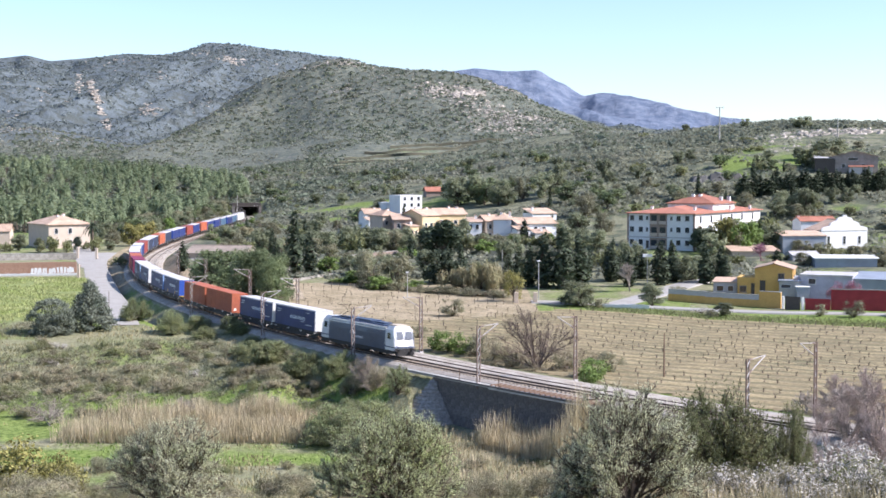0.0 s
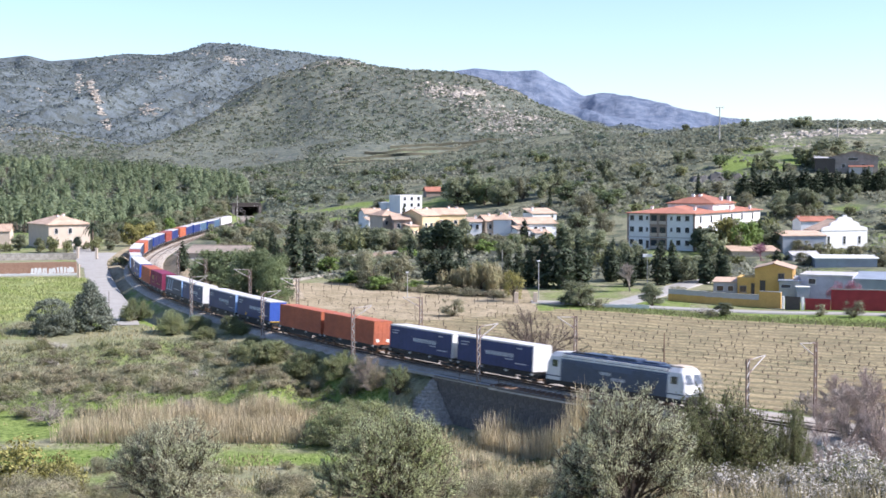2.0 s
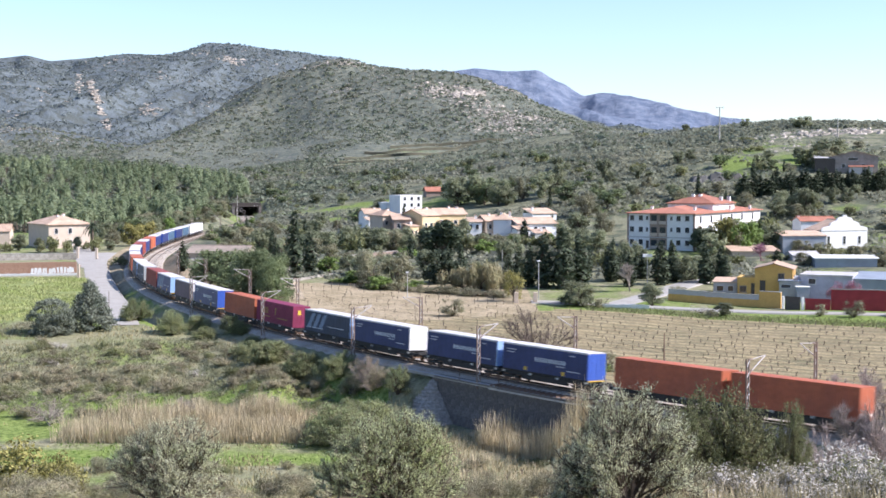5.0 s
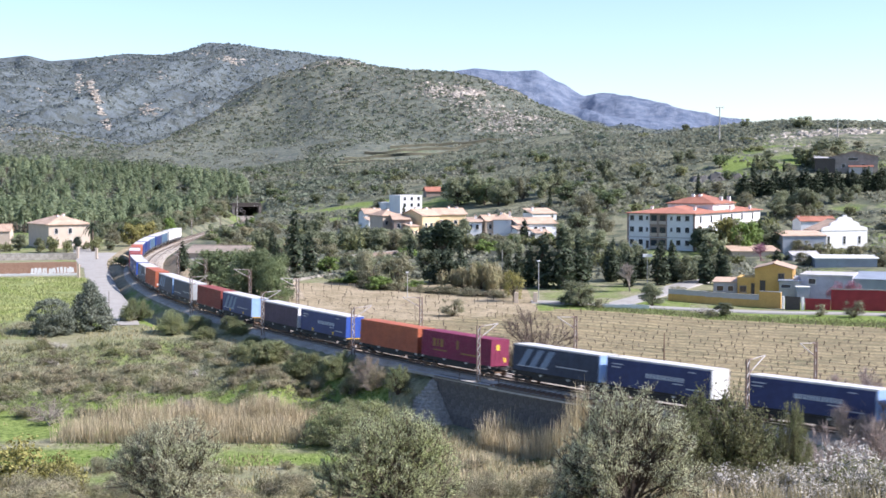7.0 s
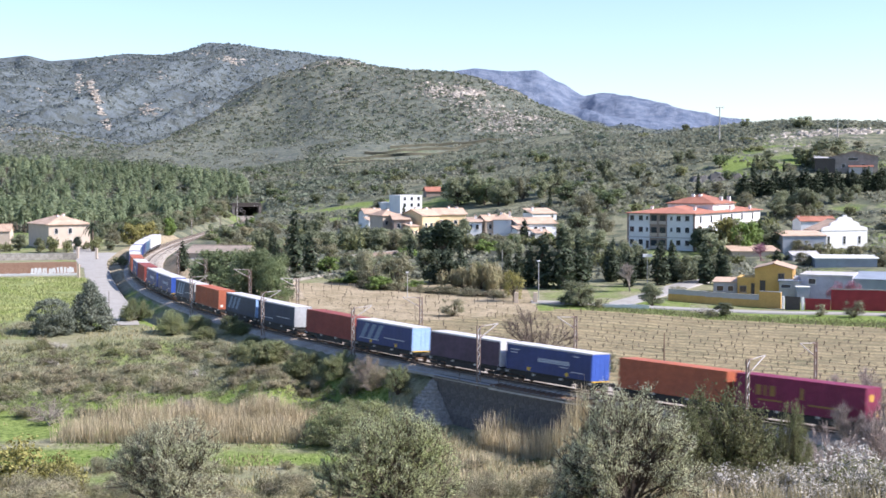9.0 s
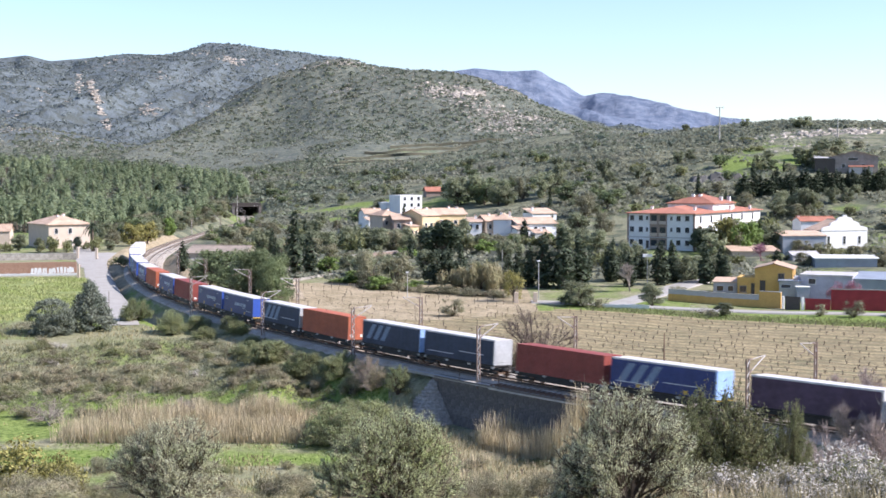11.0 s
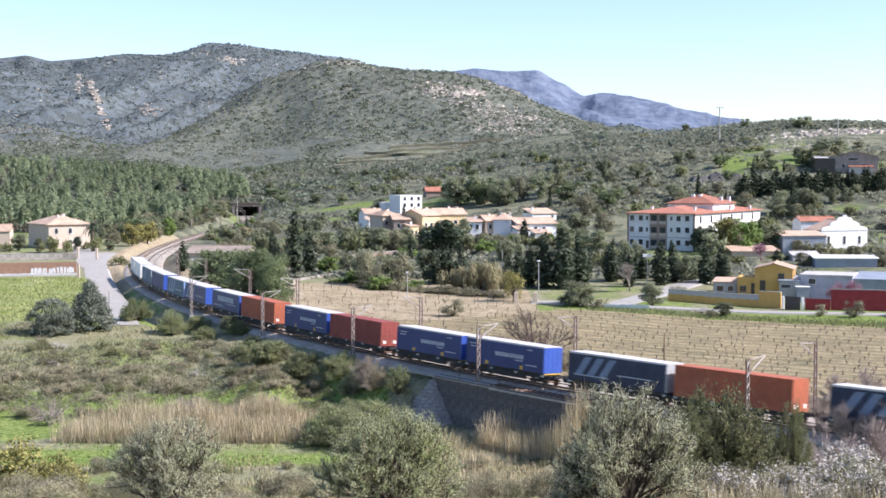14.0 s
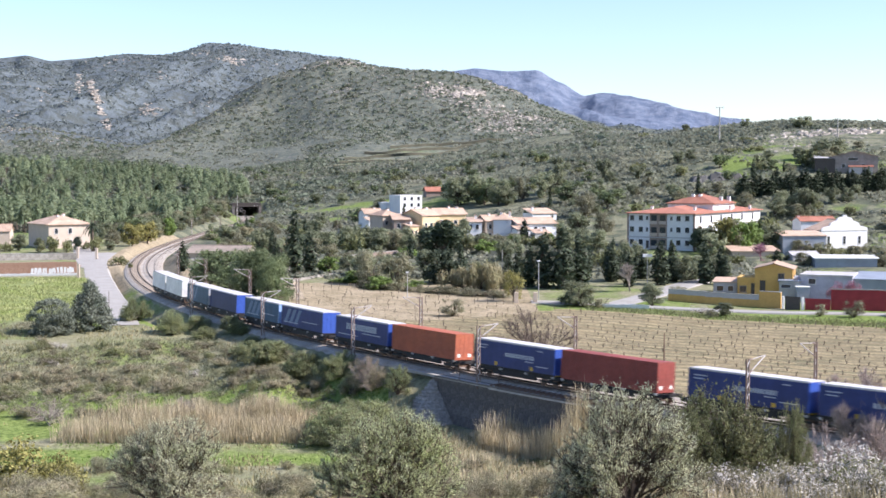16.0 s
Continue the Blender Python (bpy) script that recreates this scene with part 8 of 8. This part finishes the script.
xs, ys, rs = [], [], []
for cx, cy, sx, sy, n, r in (
        (-5.8, 1545.8, 16, 16, 130, 3.6), (10.2, 1534.5, 16, 14, 110, 3.6), (32.4, 1534.5, 8, 9, 60, 5.0), (22.3, 1495.6, 18, 12, 70, 2.9), (43.1, 1463.0, 18, 14, 60, 2.6), (69.8, 1451.0, 20, 12, 130, 2.9), (50.2, 1406.5, 20, 16, 140, 2.4), (81.3, 1388.5, 22, 18, 130, 2.2), (102.3, 1441.7, 12, 14, 70, 2.6), (76.8, 1597.8, 16, 12, 50, 2.9), (-127.8, 1677.4, 22, 6, 90, 2.6), (-95.3, 1596.3, 30, 20, 30, 1.9),
        (-390.9, 2491.4, 12, 14, 70, 4.0), (-429.5, 2568.4, 40, 30, 40, 3.2), (-455.2, 2114.4, 8, 10, 50, 3.2), (-651.1, 2040.4, 20, 5, 50, 3.0), (-505.6, 1636.9, 20, 12, 70, 2.0), (-445.3, 1545.0, 24, 16, 60, 1.8), (-623.3, 2119.8, 40, 50, 50, 3.0), (-325.2, 2501.7, 50, 30, 50, 3.0), (-580.9, 2444.3, 40, 30, 40, 3.0), (-465.3, 2320.2, 30, 20, 30, 3.0), (-348.6, 2029.9, 20, 16, 40, 2.4),
        (158.0, 562.0, 16, 7, 90, 1.7), (166.0, 552.0, 13, 4, 70, 2.0), (150.0, 545.0, 10, 4, 40, 1.5), (131.1, 520.5, 10, 6, 40, 0.9), (155.4, 522.5, 12, 10, 40, 0.8)):
    xs.append(rng.normal(cx, sx, n))
    ys.append(rng.normal(cy, sy, n))
    rs.append(rng.uniform(0.3, 1.0, n) * r)
# steep rock ribs down the western ridge
for x0, y0, x1, y1, n, r in ((-607.0, 2347.9, -539.4, 2105.7, 70, 5.5), (-539.4, 2105.7, -530.5, 2093.7, 50, 4.5), (-530.5, 2093.7, -514.9, 2068.0, 50, 3.6), (-514.9, 2068.0, -493.0, 2006.0, 50, 3.8), (-644.7, 2405.5, -587.0, 2195.5, 60, 4.0), (-469.7, 2152.9, -443.8, 2101.3, 40, 3.5), (-406.8, 2546.0, -373.8, 2453.1, 40, 4.0)):
    q = rng.uniform(0, 1, n)
    xs.append(x0 + (x1 - x0) * q + rng.normal(0, 3, n))
    ys.append(y0 + (y1 - y0) * q + rng.normal(0, 4, n))
    rs.append(rng.uniform(0.4, 1.0, n) * r)
v, f = boulders(rng, np.concatenate(xs), np.concatenate(ys), np.concatenate(rs))
stuff("rock_outcrop", v, f, mat("granite", (0.4, 0.355, 0.3), 0.95, scale=0.05, fine=0.8, island=0.3, bump=0.3), "pale granite boulders on the hillsides", "rocks")
# crag on the eastern hill, its shadow put into the rock colour
rk = np.random.default_rng(12)
q = rk.uniform(0, 1, 60)
v, f = boulders(rk, 86 + 14 * q + rk.normal(0, 1, 60), 463 + rk.normal(0, 1.0, 60), rk.uniform(1.2, 4.2, 60) * (1 - 0.5 * np.abs(q - 0.5)))
stuff("rock_crag", v, f, mat("shadow_dark_rock", (0.13, 0.125, 0.115), 0.95, scale=0.3, fine=1.5, island=0.35, bump=0.4), "rock crag above the village, coloured dark for its shadow", "rocks")


# old terraces on the main hill
M_TERRACE = mat("overgrown_terrace_wall", (0.055, 0.055, 0.036), 0.95, scale=0.1, fine=1.0, var=0.3, tint=(0.085, 0.08, 0.055))
TERRACES = [
    ((-48.6, 1243.7), (-23.7, 1297.4), (3.3, 1316.5), (36.3, 1323.8), (58.8, 1334.8)),
    ((-70.1, 1214.4), (-42.5, 1216.7), (-12.6, 1264.5), (27.8, 1311.7)),
    ((-83.3, 1151.5), (-51.6, 1194.5), (-21.9, 1198.9), (19.3, 1287.9)),
    ((-84.4, 1102.9), (-53.2, 1123.3), (-20.0, 1150.0), (22.0, 1230.0)),
    ((-85.5, 1060.2), (-55.0, 1080.0), (-25.0, 1110.0)),
]
M_TREAD = mat("terrace_grass", (0.225, 0.245, 0.125), 0.95, scale=0.06, fine=0.7, var=0.3, tint=(0.25, 0.235, 0.145))
for pts in TERRACES:
    rows = [(x, y, gz(x, y), 0.0) for x, y, _z, _h in road_path(pts, 40)]
    riser = tagged(new("terrace_wall", mesh_of("terrace_wall", *ribbon(rows, [(2.4, -2.0), (1.8, 2.2), (0.3, 2.5), (0.0, 1.9)]), M_TERRACE)), "old overgrown terrace wall on the hillside", "terrace wall", group="hill terraces")
    child(new("grass_tread", mesh_of("grass_tread", *ribbon(rows, [(0.3, 2.0), (-6.0, 2.6), (-12.0, 2.9), (-15.0, 1.6)]), M_TREAD)), riser)


# ---------------------------------------------------------------- vineyard
VD = Vector((0.85, -0.53)).normalized()
VO = Vector((20.0, 150.0))


def vineyard():
    period = 3.2
    us = np.arange(-100, 122, 0.4)
    ws = np.arange(-90, 100, 2.0)
    U, V = np.meshgrid(us, ws)
    x = VO.x + VD.x * V - VD.y * U
    y = VO.y + VD.y * V + VD.x * U
    lat, _z = lateral(x.ravel(), y.ravel())
    lat = lat.reshape(x.shape)
    edge = 212.5 - 0.62 * (x - 45.0)
    ok = (lat < -11) & (y < edge) & (x > -0.06 * y) & (y < 214 + 0.8 * np.clip(x, 0, 40)) & (x < 90)
    soft = np.clip((x + 0.06 * y) / 5, 0, 1) * np.clip((-lat - 11) / 2, 0, 1) * np.clip((214 + 0.8 * np.clip(x, 0, 40) - y) / 4, 0, 1)
    ph = (U % period) / period
    z = land(x.ravel(), y.ravel()).reshape(x.shape) + 0.02 + soft * (0.1 + 0.13 * np.exp(-((ph - 0.5) / 0.17) ** 2) + vnoise(x, y, 1.7, 51) * 0.05 + vnoise(x, y, 0.9, 52) * 0.04)
    idx = np.arange(x.size).reshape(x.shape)
    a, b, c, d = idx[:-1, :-1], idx[:-1, 1:], idx[1:, 1:], idx[1:, :-1]
    good = ok[:-1, :-1] & ok[:-1, 1:] & ok[1:, 1:] & ok[1:, :-1]
    f = np.stack([a[good], b[good], c[good], d[good]], 1)
    v = np.stack([x.ravel(), y.ravel(), z.ravel()], 1)
    soil = mat("vineyard_soil", (0.31, 0.25, 0.138), 0.95, scale=0.22, fine=2.2, var=0.3, tint=(0.215, 0.172, 0.096), bump=0.6)
    # weedy furrows also carry the ridges' shade as a darker brown
    shaded_weeds = mat("vineyard_shaded_weeds", (0.195, 0.16, 0.086), 0.95, scale=0.08, fine=2.2, var=0.3, tint=(0.15, 0.135, 0.07), bump=0.6)
    me = mesh_of("vineyard_soil", v, f, [soil, shaded_weeds])
    pf = ph[:-1, :-1][good]
    xf, yf = x[:-1, :-1][good], y[:-1, :-1][good]
    patchy = 0.29 + 0.06 * vnoise(xf, yf, 7, 53) + 0.05 * vnoise(xf, yf, 1.6, 54)
    me.polygons.foreach_set("material_index", (np.abs(pf - 0.5) > patchy).astype(np.int32))
    tagged(new("vineyard_soil", me), "furrowed brown vineyard soil", "field", kind="structure")
    # pruned vine stocks along the ridges
    vs, fs = [], []
    rg = random.Random(9)
    for u in np.arange(-100.0 + period / 2, 122, period):
        for w in np.arange(-90, 100, 2.2):
            if rg.random() < 0.3:
                continue
            w += rg.uniform(-0.4, 0.4)
            px, py = VO.x + VD.x * w - VD.y * u, VO.y + VD.y * w + VD.x * u
            l = float(np.min(np.hypot(TX - px, TY - py)))
            if not (l > 13 and py < 211.5 - 0.62 * (px - 45.0) and -0.05 * py < px < 80 and 110 < py < 213 + 0.8 * max(px, 0) and px < 0.36 * py):
                continue
            pz = gz(px, py) + 0.2
            for arm in range(4):
                a, hh = rg.uniform(0, 6.28), rg.uniform(0.2, 0.38)
                lean = 0.2 if arm == 0 else 0.8
                k = len(vs)
                r = 0.11 if arm == 0 else 0.06
                z0 = 0.0 if arm == 0 else 0.24
                for q, rr in ((0.0, r), (1.0, r * 0.5)):
                    for j in range(3):
                        vs.append((px + math.cos(a) * lean * q * hh + rr * math.cos(j * 2.1), py + math.sin(a) * lean * q * hh + rr * math.sin(j * 2.1), pz + z0 + q * hh * 0.8))
                fs += [(k + j, k + (j + 1) % 3, k + 3 + (j + 1) % 3, k + 3 + j) for j in range(3)]
    stuff("vine_stocks", np.array(vs), fs, M_BARK, "rows of pruned dark vine stocks", "vines")


vineyard()


def young_vines():
    """Posts and pruned stems in the bare field beside the track."""
    vs, fs = [], []
    rg = random.Random(17)
    for y in np.arange(200, 262, 4.5):
        for x in np.arange(-52, 14, 1.7):
            px, py = x + rg.uniform(-0.5, 0.5), y + rg.uniform(-0.4, 0.4) - 0.12 * x
            l = float(np.min(np.hypot(TX - px, TY - py)))
            if l < 16 or rg.random() < 0.4 or px < -0.24 * py or (py < 214 and px > -0.06 * py):
                continue
            pz, hh = gz(px, py), rg.uniform(0.35, 0.95)
            for arm in range(3):
                k = len(vs)
                a, ln = rg.uniform(0, 6.28), 0.0 if arm == 0 else 0.3
                z0 = 0 if arm == 0 else hh * 0.6
                for q, rr in ((0, 0.06), (1, 0.03)):
                    for j in range(3):
                        vs.append((px + math.cos(a) * ln * q + rr * math.cos(j * 2.1), py + math.sin(a) * ln * q + rr * math.sin(j * 2.1), pz + z0 + q * hh * (1 if arm == 0 else 0.4)))
                fs.extend([(k + j, k + (j + 1) % 3, k + 3 + (j + 1) % 3, k + 3 + j) for j in range(3)])
    stuff("young_vines", np.array(vs), fs, M_BARK, "pruned young vines and posts in bare soil", "vines")


young_vines()


# ---------------------------------------------------------------- motion
def rolling(s, half, up):
    """Pose of a vehicle whose bogies stand half a wheelbase before and behind s."""
    ax, ay, az, ah, ac = on_track(s + half)
    bx, by, bz, bh, bc = on_track(s - half)
    a, b = Vector((ax, ay, az)), Vector((bx, by, bz))
    f = (a - b).normalized()
    left = Vector((0, 0, 1)).cross(f).normalized()
    m = Matrix((f, left, f.cross(left))).transposed().to_4x4()
    m.translation = (a + b) / 2
    return m @ Matrix.Rotation(-(ac + bc) / 2, 4, "X") @ Matrix.Translation((0, 0, up))


def motions():
    for thing, s, half, up in TRAIN:
        walk(thing, [(t, rolling(s + SPEED * t, half, up)) for t in np.arange(0, 16.01, 0.5)])


motions()
